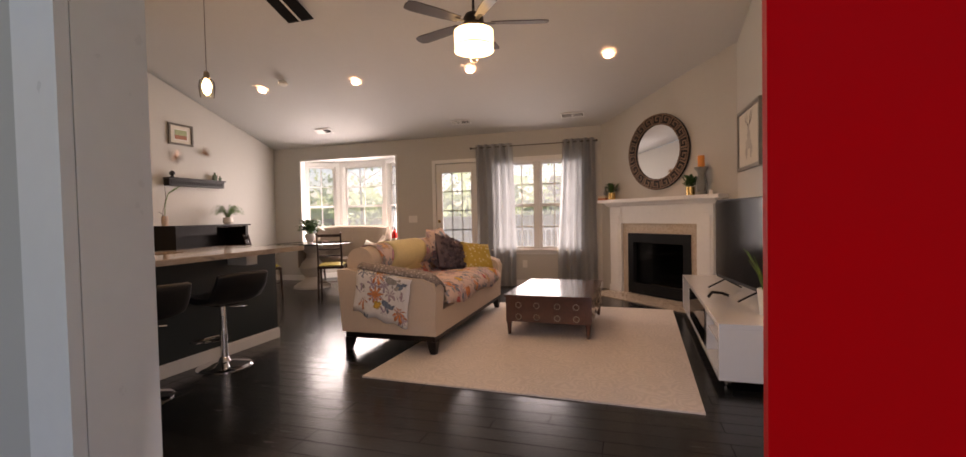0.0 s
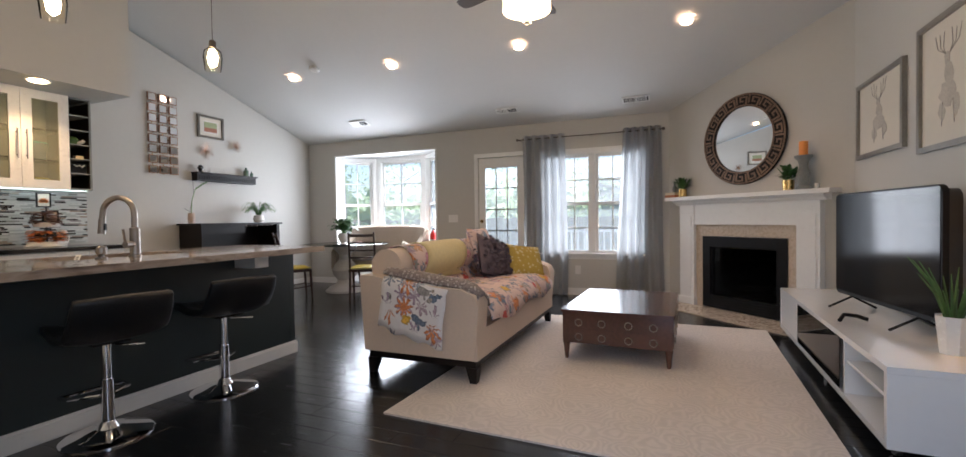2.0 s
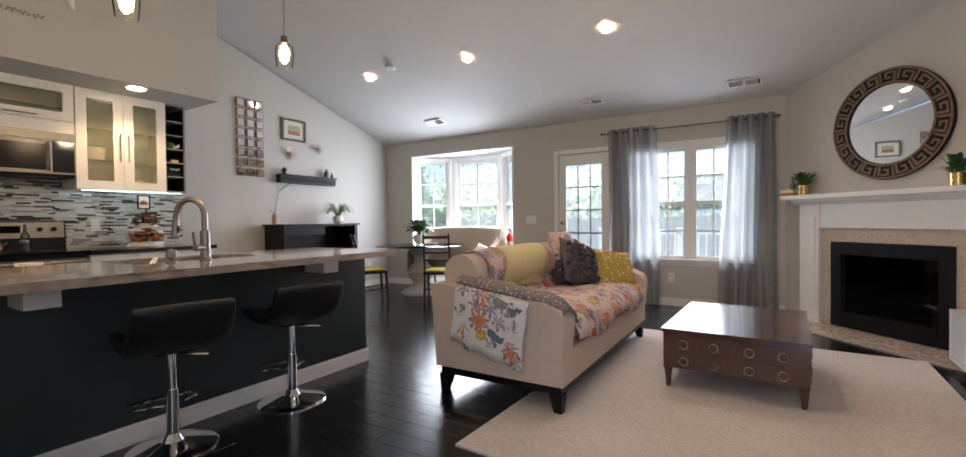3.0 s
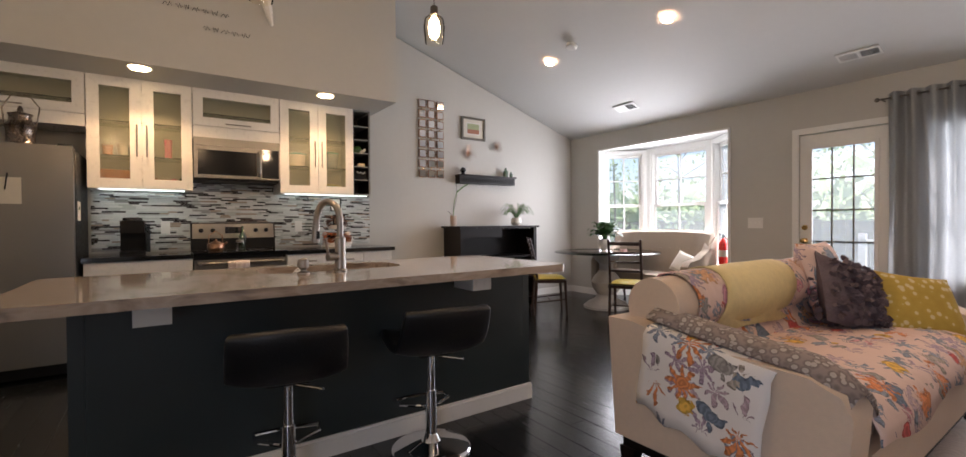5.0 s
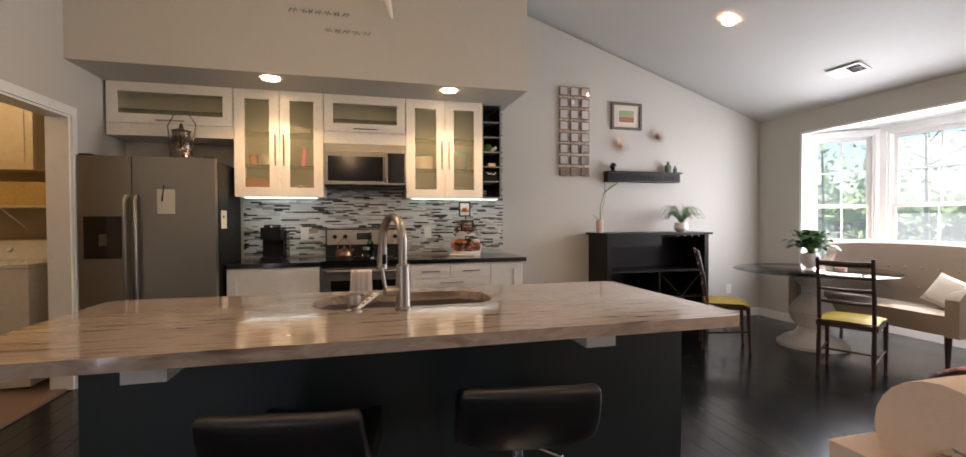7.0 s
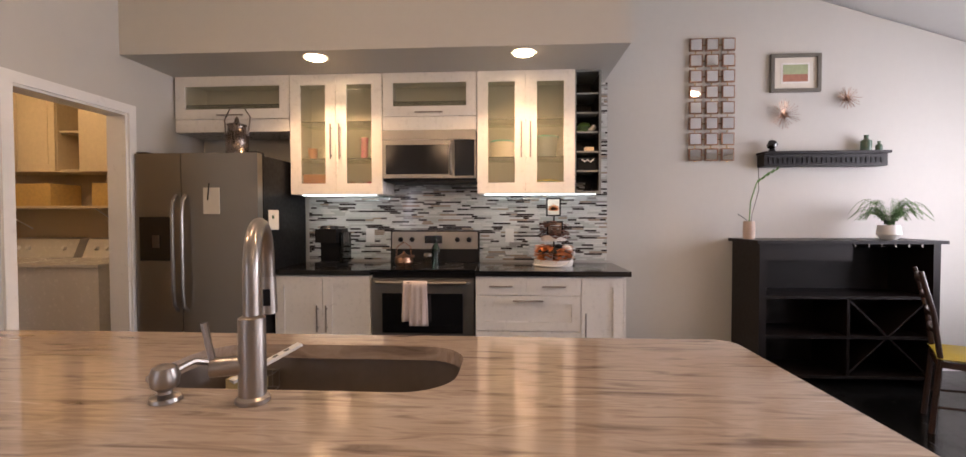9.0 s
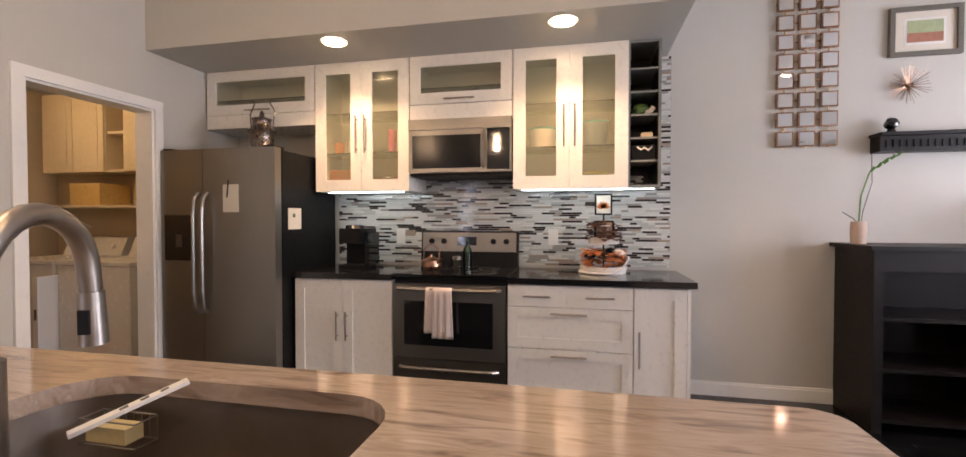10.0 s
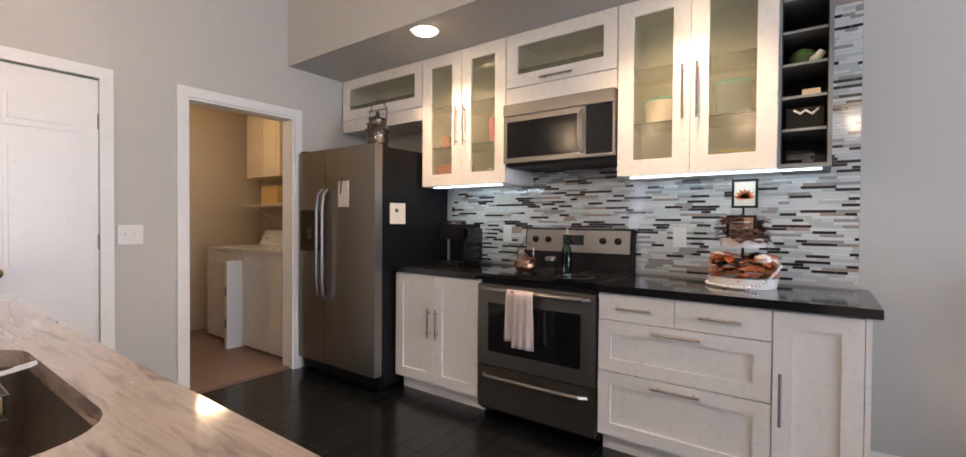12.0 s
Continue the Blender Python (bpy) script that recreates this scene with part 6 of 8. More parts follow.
part("cover", bm, M_FLORALB, cu, smooth=True)

# coffee table
ct = thing("coffee_table", -0.625, 4.745, 0.012, -2.0, "dark walnut coffee table with eight ring-pull drawers", "coffee table")
CW, CD, CH = 0.79, 1.10, 0.385
part("tabletop", B((-0.012, -0.012, CH - 0.022, CW + 0.012, CD + 0.012, CH)), M_CWOOD, ct, "polished walnut top", bev=0.004, seg=2)
part("case", B((0, 0, 0.13, CW, CD, CH - 0.023)), M_CWOOD, ct, bev=0.003)
for x in (0.0, CW - 0.05):
    for y in (0.0, CD - 0.05):
        bm = bmesh.new()
        lathe(bm, [(0.012, 0), (0.016, 0.01), (0.024, 0.10), (0.03, 0.129)], x + 0.025, y + 0.025, 12)
        part("leg", bm, M_CWOOD, ct, "turned tapered leg", smooth=True)
for side, span in (("f", CW), ("b", CW), ("l", CD), ("r", CD)):
    for i in range(2):
        for j in range(2):
            a, b = 0.03 + i * (span - 0.06) / 2 + 0.01, 0.03 + (i + 1) * (span - 0.06) / 2 - 0.01
            z0, z1 = 0.142 + j * 0.109, 0.142 + j * 0.109 + 0.10
            if side in "fb":
                yy0, yy1 = (-0.008, -0.0005) if side == "f" else (CD + 0.0005, CD + 0.008)
                bm = B((a, yy0, z0, b, yy1, z1))
            else:
                xx0, xx1 = (-0.008, -0.0005) if side == "l" else (CW + 0.0005, CW + 0.008)
                bm = B((xx0, a, z0, xx1, b, z1))
            dr = part("drawer", bm, M_CWOOD, ct, bev=0.002)
            for q in (0.25, 0.75):
                c_ = a + (b - a) * q
                zc_ = (z0 + z1) / 2
                ring = []
                for k in range(17):
                    an = 6.28318 * k / 16
                    o1, o2 = 0.026 * math.cos(an), 0.026 * math.sin(an) - 0.010
                    ring.append((c_ + o1, (-0.014 if side == "f" else CD + 0.014), zc_ + o2) if side in "fb" else ((-0.014 if side == "l" else CW + 0.014), c_ + o1, zc_ + o2))
                bm = bmesh.new()
                tube(bm, ring, 0.0038, 6)
                part("ring_pull", bm, M_NICKEL, dr, "aged metal ring pull", smooth=True)

# media console and its things
tc_ = thing("tv_console", 1.03, 3.735, 0, -1.5, "glossy white low media console on castors", "tv stand")
W_, D_ = 0.53, 2.46
part("top", B((0, 0, 0.400, W_, D_, 0.430)), M_GLOSSW, tc_, bev=0.003)
part("end_panel", B((0, 0, 0.065, W_, 0.03, 0.399)), M_GLOSSW, tc_, bev=0.002)
part("end_panel", B((0, D_ - 0.03, 0.065, W_, D_, 0.399)), M_GLOSSW, tc_, bev=0.002)
part("bottom", B((0, 0.031, 0.065, W_, D_ - 0.031, 0.095)), M_GLOSSW, tc_, bev=0.002)
part("back_panel", B((W_ - 0.02, 0.031, 0.096, W_ - 0.002, D_ - 0.031, 0.399)), M_GLOSSW, tc_)
for yy in (0.62, 1.20, 1.78):
    part("divider", B((0.01, yy, 0.096, W_ - 0.021, yy + 0.02, 0.399)), M_GLOSSW, tc_)
part("shelf", B((0.02, 0.031, 0.27, W_ - 0.021, 0.619, 0.285)), M_GLOSSW, tc_)
part("glass_door", B((0.004, 0.70, 0.097, 0.009, 1.78, 0.398)), M_SMOKE, tc_, "smoked glass sliding door")
part("front_panel", B((0.003, 1.80, 0.097, 0.02, D_ - 0.031, 0.398)), M_GLOSSW, tc_)
for x in (0.07, W_ - 0.07):
    for y in (0.10, 1.2, D_ - 0.10):
        cs = part("castor", B((x - 0.018, y - 0.02, 0.045, x + 0.018, y + 0.02, 0.064)), M_STEELD, tc_, "grey castor fork")
        bm = bmesh.new()
        lathe(bm, [(0.008, -0.013), (0.028, -0.013), (0.031, -0.009), (0.031, 0.009), (0.028, 0.013), (0.008, 0.013)], seg=16, m=pose(x, y + 0.012, 0.031, 0, 90, 10))
        part("wheel", bm, M_STEELD, cs, "grey castor wheel", smooth=True)
tv = thing("television", 1.455, 4.31, 0.431, 7.6, "black flat television turned slightly on splayed feet", "television")
bm = bmesh.new()
sect = rounded(0.0, 0.09, 1.12, 0.82, 0.05, 5)
prism(bm, sect, "x", 0.0, 0.03)
part("housing", bm, M_BLACK, tv, "glossy black housing", bev=0.006, seg=2)
bm = bmesh.new()
prism(bm, rounded(0.02, 0.12, 1.10, 0.80, 0.05, 5), "x", 0.031, 0.10)
part("rear_cover", bm, M_BLACKG, tv, "rounded glossy rear cover", bev=0.02, seg=3)
part("screen", B((-0.003, 0.012, 0.115, -0.0005, 1.108, 0.808)), M_SCREEN, tv, "dark reflective screen")
for yy in (0.20, 0.92):
    part("foot", T((-0.13, yy, 0.008), (0.02, yy + 0.01, 0.085), (0.16, yy, 0.008), r=0.008), M_BLACK, tv, "splayed black foot", smooth=True)
hs = thing("headset", 1.20, 4.72, 0.432, 30, "small black gadget with cable lying on the console", "headphones")
part("band", T((-0.09, 0, 0.012), (-0.03, 0.03, 0.04), (0.05, 0.02, 0.03), (0.09, -0.02, 0.012), r=0.012), M_BLACK, hs, smooth=True)
lp = thing("table_lamp", 1.485, 3.90, 0.431, 0, "slender silver table lamp with glowing amber shade", "table lamp")
part("base", L((0.06, 0), (0.06, 0.012), (0.022, 0.02), (0.022, 0.04), (0.055, 0.075), (0.058, 0.10), (0.025, 0.13), (0.02, 0.14), (0.036, 0.165), (0.036, 0.185), (0.012, 0.21), (0.008, 0.24), seg=24), mat("crackled_mercury_glass", (0.55, 0.50, 0.42), 0.16, 0.9, vary=0.35, scale=26), lp, "mercury glass base", smooth=True)
part("stem", T((0, 0, 0.24), (0, 0, 0.60), r=0.008, r2=0.006), M_NICKEL, lp, smooth=True)
part("shade", L((0.092, 0.585), (0.088, 0.855), (0.086, 0.855), (0.090, 0.585), seg=32, hoop=True), M_SHADE, lp, "amber fabric shade", smooth=True)
lamp("POINT", "table_lamp_bulb", pose(1.485, 3.90, 1.20), 2.4, (1.0, 0.50, 0.12), 0.04)
lamp("SPOT", "table_lamp_up", pose(1.485, 3.90, 1.30, 180, 0, 0), 7, (1.0, 0.60, 0.20), 0.03, None, 100)
po = thing("potted_aloe", 1.395, 4.07, 0.431, 0, "spiky green aloe in a white faceted pot", "potted plant")
part("pot", L((0.05, 0), (0.068, 0.18), (0.064, 0.18), (0.058, 0.16), seg=8), M_WPOT, po)
bm = bmesh.new()
rr = random.Random(2)
for k in range(22):
    a, t_ = rr.uniform(0, 6.28), rr.uniform(0.05, 0.6)
    h = rr.uniform(0.12, 0.29)
    tube(bm, [(0.02 * math.cos(a), 0.02 * math.sin(a), 0.15), (0.02 * math.cos(a) + h * t_ * 0.4 * math.cos(a), 0.02 * math.sin(a) + h * t_ * 0.4 * math.sin(a), 0.15 + h * 0.6), (0.02 * math.cos(a) + h * t_ * math.cos(a), 0.02 * math.sin(a) + h * t_ * math.sin(a), 0.16 + h)], 0.009, 5, 0.002)
part("leaves", bm, M_LEAF, po, "pointed aloe leaves", smooth=True)
plate("outlet", XE, 3.96, 0.255, -90, "white outlet with plugged cord beside the console")
plate("light_switch", XE, 3.33, 1.005, -90, "white switch plate on the living room wall", "switch", 0.12, 0.12, 1)
th = thing("thermostat", XE, 3.215, 1.012, -90, "small white wireless remote in a wall holder", "remote")
part("holder", B((-0.03, -0.012, -0.06, 0.03, 0, 0.05)), M_PLATE, th, bev=0.003)
for k in range(4):
    part("button", B((-0.012, -0.016, 0.025 - 0.022 * k, 0.012, -0.0121, 0.035 - 0.022 * k)), M_INK, th, "grey button")


def wall_picture(name, x, y, z, rz, w, h, label, frame_m, fw=0.03, art="deer", tilt=0):
    p = thing(name, x, y, z, rz, label, "picture", "")
    part("frame", B((-w / 2, -0.03, -h / 2, -w / 2 + fw, 0, h / 2), (w / 2 - fw, -0.03, -h / 2, w / 2, 0, h / 2), (-w / 2 + fw, -0.03, -h / 2, w / 2 - fw, 0, -h / 2 + fw), (-w / 2 + fw, -0.03, h / 2 - fw, w / 2 - fw, 0, h / 2)), frame_m, p, "bevelled frame", bev=0.006, seg=2)
    part("sheet", B((-w / 2 + fw, -0.012, -h / 2 + fw, w / 2 - fw, -0.004, h / 2 - fw)), M_PAPER, p, "ivory print")
    return p


rr = random.Random(12)
for y, z, w, h in ((3.81, 1.85, 0.82, 0.64), (4.76, 1.885, 0.68, 0.80), (5.73, 1.88, 0.86, 0.63)):
    p = wall_picture("animal_print", XE, y, z, -90, w, h, "silver-framed wash drawing of an animal on ivory", M_FRAMES, 0.035)
    wash, line = bmesh.new(), bmesh.new()
    hx, hz = rr.uniform(-0.04, 0.04), h * 0.02
    blobs = [(hx, -h * 0.10, w * 0.15, h * 0.10), (hx + 0.01, h * 0.04, w * 0.07, h * 0.11), (hx - 0.01, h * 0.16, w * 0.05, h * 0.05), (hx - w * 0.1, -h * 0.22, w * 0.06, h * 0.07), (hx + w * 0.12, -h * 0.2, w * 0.05, h * 0.09)]
    for cx, cz, rx, rz in blobs:
        pts = []
        for q in range(14):
            a = 6.28318 * q / 14
            f = rr.uniform(0.75, 1.1)
            pts.append((cx + rx * f * math.cos(a), cz + rz * f * math.sin(a)))
        prism(wash, pts, "y", -0.0135 - 0.0002 * len(wash.verts) / 28, -0.0122)
    for sg in (-1, 1):
        for q in range(3):
            x0_, z0_ = hx + sg * 0.02, hz + h * 0.17
            tube(line, [(x0_, -0.0138, z0_), (x0_ + sg * (0.03 + 0.03 * q), -0.0138, z0_ + 0.05), (x0_ + sg * (0.02 + 0.05 * q), -0.0138, z0_ + 0.12 + rr.uniform(-0.02, 0.02))], 0.0016, 4)
        tube(line, [(hx + sg * w * 0.08, -0.0138, -h * 0.15), (hx + sg * w * 0.10, -0.0138, -h * 0.33)], 0.0022, 4)
    part("wash", wash, bpy.data.materials.get("pale_wash_ink") or mat("pale_wash_ink", (0.44, 0.41, 0.36), 0.9, vary=0.25, scale=18), p, "pale grey wash of an animal")
    part("drawing", line, bpy.data.materials.get("grey_wash_ink") or mat("grey_wash_ink", (0.26, 0.24, 0.22), 0.9, vary=0.4), p, "fine grey pen strokes", kind="stuff")

# ---- fireplace: local x along the wall, -y into the room ----
fp = thing("fireplace", AX, AY, 0, 0, "white mantelpiece with beige marble surround and black firebox", "fireplace")
fp.matrix_world = pose(AX, AY, 0, 0, 0, -45)
part("hearth", B((-0.86, -0.50, 0.0, 0.86, -0.001, 0.012)), M_MARBLE, fp, "beige tiled hearth")
part("surround", B((-0.62, -0.035, 0.013, -0.515, 0.0, 1.0), (0.515, -0.035, 0.013, 0.62, 0.0, 1.0), (-0.515, -0.035, 0.865, 0.515, 0.0, 1.0)), M_MARBLE, fp, "beige marble surround")
for s in (-1, 1):
    a, b = sorted((s * 0.621, s * 0.84))
    part("pilaster", B((a, -0.075, 0.10, b, 0, 1.14), (a - 0.01, -0.09, 0.013, b + 0.01, 0, 0.10), (a + 0.035, -0.082, 0.16, b - 0.035, -0.0751, 0.96), (a + 0.035, -0.086, 0.99, b - 0.035, -0.0751, 1.11)), M_TRIM, fp, "panelled white pilaster", bev=0.003)
part("frieze", B((-0.62, -0.065, 1.001, 0.62, 0, 1.24), (-0.84, -0.075, 1.141, -0.621, 0, 1.24), (0.621, -0.075, 1.141, 0.84, 0, 1.24)), M_TRIM, fp, bev=0.002)
bm = bmesh.new()
prism(bm, [(0.0, 1.241), (-0.078, 1.241), (-0.095, 1.262), (-0.12, 1.272), (-0.135, 1.300), (0.0, 1.300)], "x", -0.90, 0.90)
part("crown_moulding", bm, M_TRIM, fp)
part("mantel_shelf", B((-0.985, -0.185, 1.301, 0.985, 0.0, 1.345)), M_TRIM, fp, bev=0.008, seg=2)
part("firebox", B((-0.50, 0.0, 0.0, -0.47, 0.42, 0.86), (0.47, 0.0, 0.0, 0.50, 0.42, 0.86), (-0.47, 0.39, 0.0, 0.47, 0.42, 0.86), (-0.47, 0.0, 0.0, 0.47, 0.389, 0.06), (-0.47, 0.0, 0.83, 0.47, 0.389, 0.86)), M_BRICKIN, fp, "sooty firebox")
for bx_ in ((-0.514, -0.05, 0.02, -0.41, -0.036, 0.86), (0.41, -0.05, 0.02, 0.514, -0.036, 0.86), (-0.4095, -0.05, 0.74, 0.4095, -0.036, 0.86), (-0.4095, -0.05, 0.02, 0.4095, -0.036, 0.17), (-0.41, -0.03, 0.17, -0.39, 0.0, 0.74), (0.39, -0.03, 0.17, 0.41, 0.0, 0.74)):
    part("face_plate", B(bx_), M_BLACK, fp, "black metal face plate", bev=0.003)
for k in range(4):
    part("louvre", B((-0.40, -0.056, 0.04 + k * 0.028, 0.40, -0.0501, 0.056 + k * 0.028)), M_BLACK, fp)
part("glass_screen", B((-0.39, -0.012, 0.18, 0.39, -0.008, 0.73)), M_SMOKE, fp, "smoked glass doors")
for k, (x0, x1, zz, yy) in enumerate(((-0.25, 0.22, 0.14, 0.16), (-0.2, 0.27, 0.15, 0.26), (-0.15, 0.2, 0.24, 0.2))):
    part("log", T((x0, yy, zz), (x1, yy + 0.03, zz + 0.03), r=0.045, seg=8), M_TRUNK, fp, "bark-covered log")


def fp_thing(name, u, v, z, label, cat):
    t_ = thing(name, 0, 0, 0, 0, label, cat)
    t_.matrix_world = pose(AX, AY, 0, 0, 0, -45) @ pose(u, v, z)
    return t_


mr = fp_thing("round_mirror", 0.0, 0.0, 1.945, "round wall mirror with bronze Greek-key mosaic frame", "mirror")
bm = bmesh.new()
lathe(bm, [(0.36, 0), (0.495, 0), (0.50, 0.02), (0.485, 0.034), (0.37, 0.034), (0.355, 0.02), (0.355, 0.0)], seg=64, hoop=True, m=pose(0, -0.002, 0, 90, 0, 0))
part("backing_ring", bm, M_ESPRESSO, mr, "dark inlaid ring", smooth=True)
bm = bmesh.new()
lathe(bm, [(0.357, 0.014), (0.357, 0.016), (0.001, 0.016), (0.001, 0.014)], seg=64, m=pose(0, -0.002, 0, 90, 0, 0))
part("mirror_glass", bm, M_MIRROR, mr, "silvered glass")
for ra, rb in ((0.362, 0.378), (0.478, 0.494)):
    bm = bmesh.new()
    lathe(bm, [(ra, 0.0342), (rb, 0.0342), (rb, 0.040), (ra, 0.040)], seg=64, hoop=True, m=pose(0, -0.002, 0, 90, 0, 0))
    part("rim", bm, M_FRETW, mr, "bronze rim")
NK = 18
for k in range(NK):
    for (r0_, r1_, a0_, a1_) in ((0.376, 0.465, 0.0, 0.14), (0.450, 0.465, 0.14, 0.62), (0.405, 0.450, 0.50, 0.62), (0.405, 0.420, 0.30, 0.50), (0.390, 0.480, 0.80, 0.92)):
        bm = bmesh.new()
        n = 3
        pts = []
        for q in range(n + 1):
            an = 6.28318 * (k + a0_ + (a1_ - a0_) * q / n) / NK
            pts.append((r1_ * math.cos(an), r1_ * math.sin(an)))
        for q in range(n, -1, -1):
            an = 6.28318 * (k + a0_ + (a1_ - a0_) * q / n) / NK
            pts.append((r0_ * math.cos(an), r0_ * math.sin(an)))
        prism(bm, pts, "y", -0.042, -0.0362)
        part("fret", bm, M_FRETW, mr, "bronze key fret")


def plant(t_, z, n, r, h, material, rnd, w=0.03, droop=0.5, name="leaves"):
    bm = bmesh.new()
    for k in range(n):
        a, b = rnd.uniform(0, 6.28), rnd.uniform(0.1, 1.0)
        d_ = Vector((math.cos(a) * r * b, math.sin(a) * r * b, h * rnd.uniform(0.35, 1.0)))
        st_ = Vector((0, 0, z))
        mid = st_ + d_ * 0.45
        leaf(bm, mid, d_ * 0.6, Vector((0, 0, 1)), w * rnd.uniform(0.7, 1.3), droop)
        if k % 3 == 0:
            tube(bm, [st_, mid + d_ * 0.1], 0.002, 4)
    return part(name, bm, material, t_, "green foliage")


rr = random.Random(21)
for u, hh in ((-0.77, 0.24), (0.56, 0.25)):
    g = fp_thing("brass_pot_plant", u, -0.10, 1.346, "dark green sprigs in a small brass pot on the mantel", "potted plant")
    part("pot", L((0.05, 0), (0.052, 0.10), (0.047, 0.10), (0.045, 0.02), seg=20), M_GOLD, g, "brass pot", smooth=True)
    plant(g, 0.07, 70, 0.15, hh, M_LEAF, rr, 0.035, 0.5)
g = fp_thing("book_stack", -0.93, -0.10, 1.346, "two small tan books lying on the mantel", "books")
for k in range(2):
    part("book", B((-0.06, -0.07, 0.032 * k, 0.10, 0.06, 0.03 + 0.032 * k)), M_MAPLE if k else M_RUST, g, bev=0.002)
g = fp_thing("wood_bird", -0.90, -0.10, 1.412, "small carved grey wooden figure on the books", "ornament")
part("figure", L((0.02, 0), (0.03, 0.04), (0.012, 0.09), (0.018, 0.12), (0.004, 0.14), seg=12), M_GREYW, g, smooth=True)
g = fp_thing("candle_holder", 0.70, -0.09, 1.346, "tall grey-washed turned candle holder with orange candle", "candle holder")
part("stand", L((0.065, 0), (0.065, 0.02), (0.04, 0.04), (0.05, 0.09), (0.055, 0.15), (0.035, 0.22), (0.045, 0.27), (0.075, 0.31), (0.078, 0.325), (0.02, 0.326), seg=20), M_GREYW, g, smooth=True)
part("candle", L((0.038, 0.327), (0.038, 0.46), (0.03, 0.462), (0.008, 0.456), seg=18), M_ORANGE, g, "orange pillar candle", smooth=True)
g = fp_thing("salt_ornament", 0.83, -0.10, 1.346, "small white ceramic cup on the mantel", "cup")
part("cup", L((0.018, 0), (0.022, 0.05), (0.018, 0.05), (0.015, 0.01), seg=14), M_WPOT, g, smooth=True)

# ---- curtains ----
def curtain(x0, x1, label, flare=0.06, seed=0):
    c_ = thing("curtain", 0, YN - 0.085, 0, 0, label, "curtain", "grommet curtains")
    bm = bmesh.new()
    n, mz = 60, 14
    folds = 5
    rows = []
    for i in range(mz + 1):
        t = i / mz
        z = 2.31 - 2.295 * t
        row = []
        for j in range(n + 1):
            s = j / n
            e = 1 + flare * 2 * t
            xc = (x0 + x1) / 2 + (s - 0.5) * (x1 - x0) * e + 0.02 * math.sin(t * 3 + seed)
            y = 0.038 * math.cos(s * folds * 6.28318) * (1 - 0.35 * t) + 0.022 * t * math.sin(s * 17 + seed + t * 2.2) + 0.008 * math.sin(s * 41 + t * 5)
            row.append(bm.verts.new((xc, y, z)))
        rows.append(row)
    for a, b in zip(rows, rows[1:]):
        for j in range(n):
            bm.faces.new((a[j], a[j + 1], b[j + 1], b[j]))
    part("cloth", bm, M_CURTAIN, c_, "satin cloth in soft folds", smooth=True)
    for k in range(10):
        s = (k + 0.5) / 10
        bm = bmesh.new()
        lathe(bm, [(0.017, -0.003), (0.024, -0.003), (0.024, 0.003), (0.017, 0.003)], seg=14, hoop=True, m=pose(x0 + (x1 - x0) * s, 0.0, 2.262, 90, 0, 60 if k % 2 else -60))
        part("grommet", bm, M_NICKEL, c_, "metal grommet")
    return c_


curtain(-1.87, -1.24, "grey satin grommet curtain between door and window", 0.03, 0)
curtain(-0.46, 0.03, "grey satin grommet curtain beside the fireplace", 0.14, 2)
cr_ = thing("curtain_rod", 0, YN - 0.085, 2.262, 0, "thin dark metal curtain rod with end knobs", "curtain rod")
part("rod", T((-1.93, 0, 0), (0.07, 0, 0), r=0.008), M_STEELD, cr_, smooth=True)
for xx in (-1.94, 0.075):
    bm = bmesh.new()
    bmesh.ops.create_uvsphere(bm, u_segments=12, v_segments=8, radius=0.02, matrix=Matrix.Translation((xx, 0, 0)))
    part("finial", bm, M_STEELD, cr_, smooth=True)
for xx in (-1.90, -0.88, 0.04):
    part("bracket", B((xx - 0.006, 0, -0.012, xx + 0.006, 0.083, -0.008)), M_STEELD, cr_)
plate("outlet", -1.08, YN, 0.36, 0, "white outlet under the window")
plate("light_switch", -3.05, YN, 1.12, 0, "white triple switch plate beside the patio door", "switch", 0.16, 0.12, 3)

# ---- ceiling things ----
SLOPE = -math.degrees(math.atan(0.325))
for k, (x, y) in enumerate(((-4.60, 6.09), (-3.07, 6.15), (-1.41, 6.18), (0.31, 6.20))):
    z = zc(y)
    downlight(x, y, z - 0.002, SLOPE, M_CAN, "round recessed light glowing warm in the vaulted ceiling", "vault downlights", 0.052)
    lamp("SPOT", "vault_lamp", pose(x, y, z - 0.04), 16, (1.0, 0.62, 0.38), 0.05, None, 110)


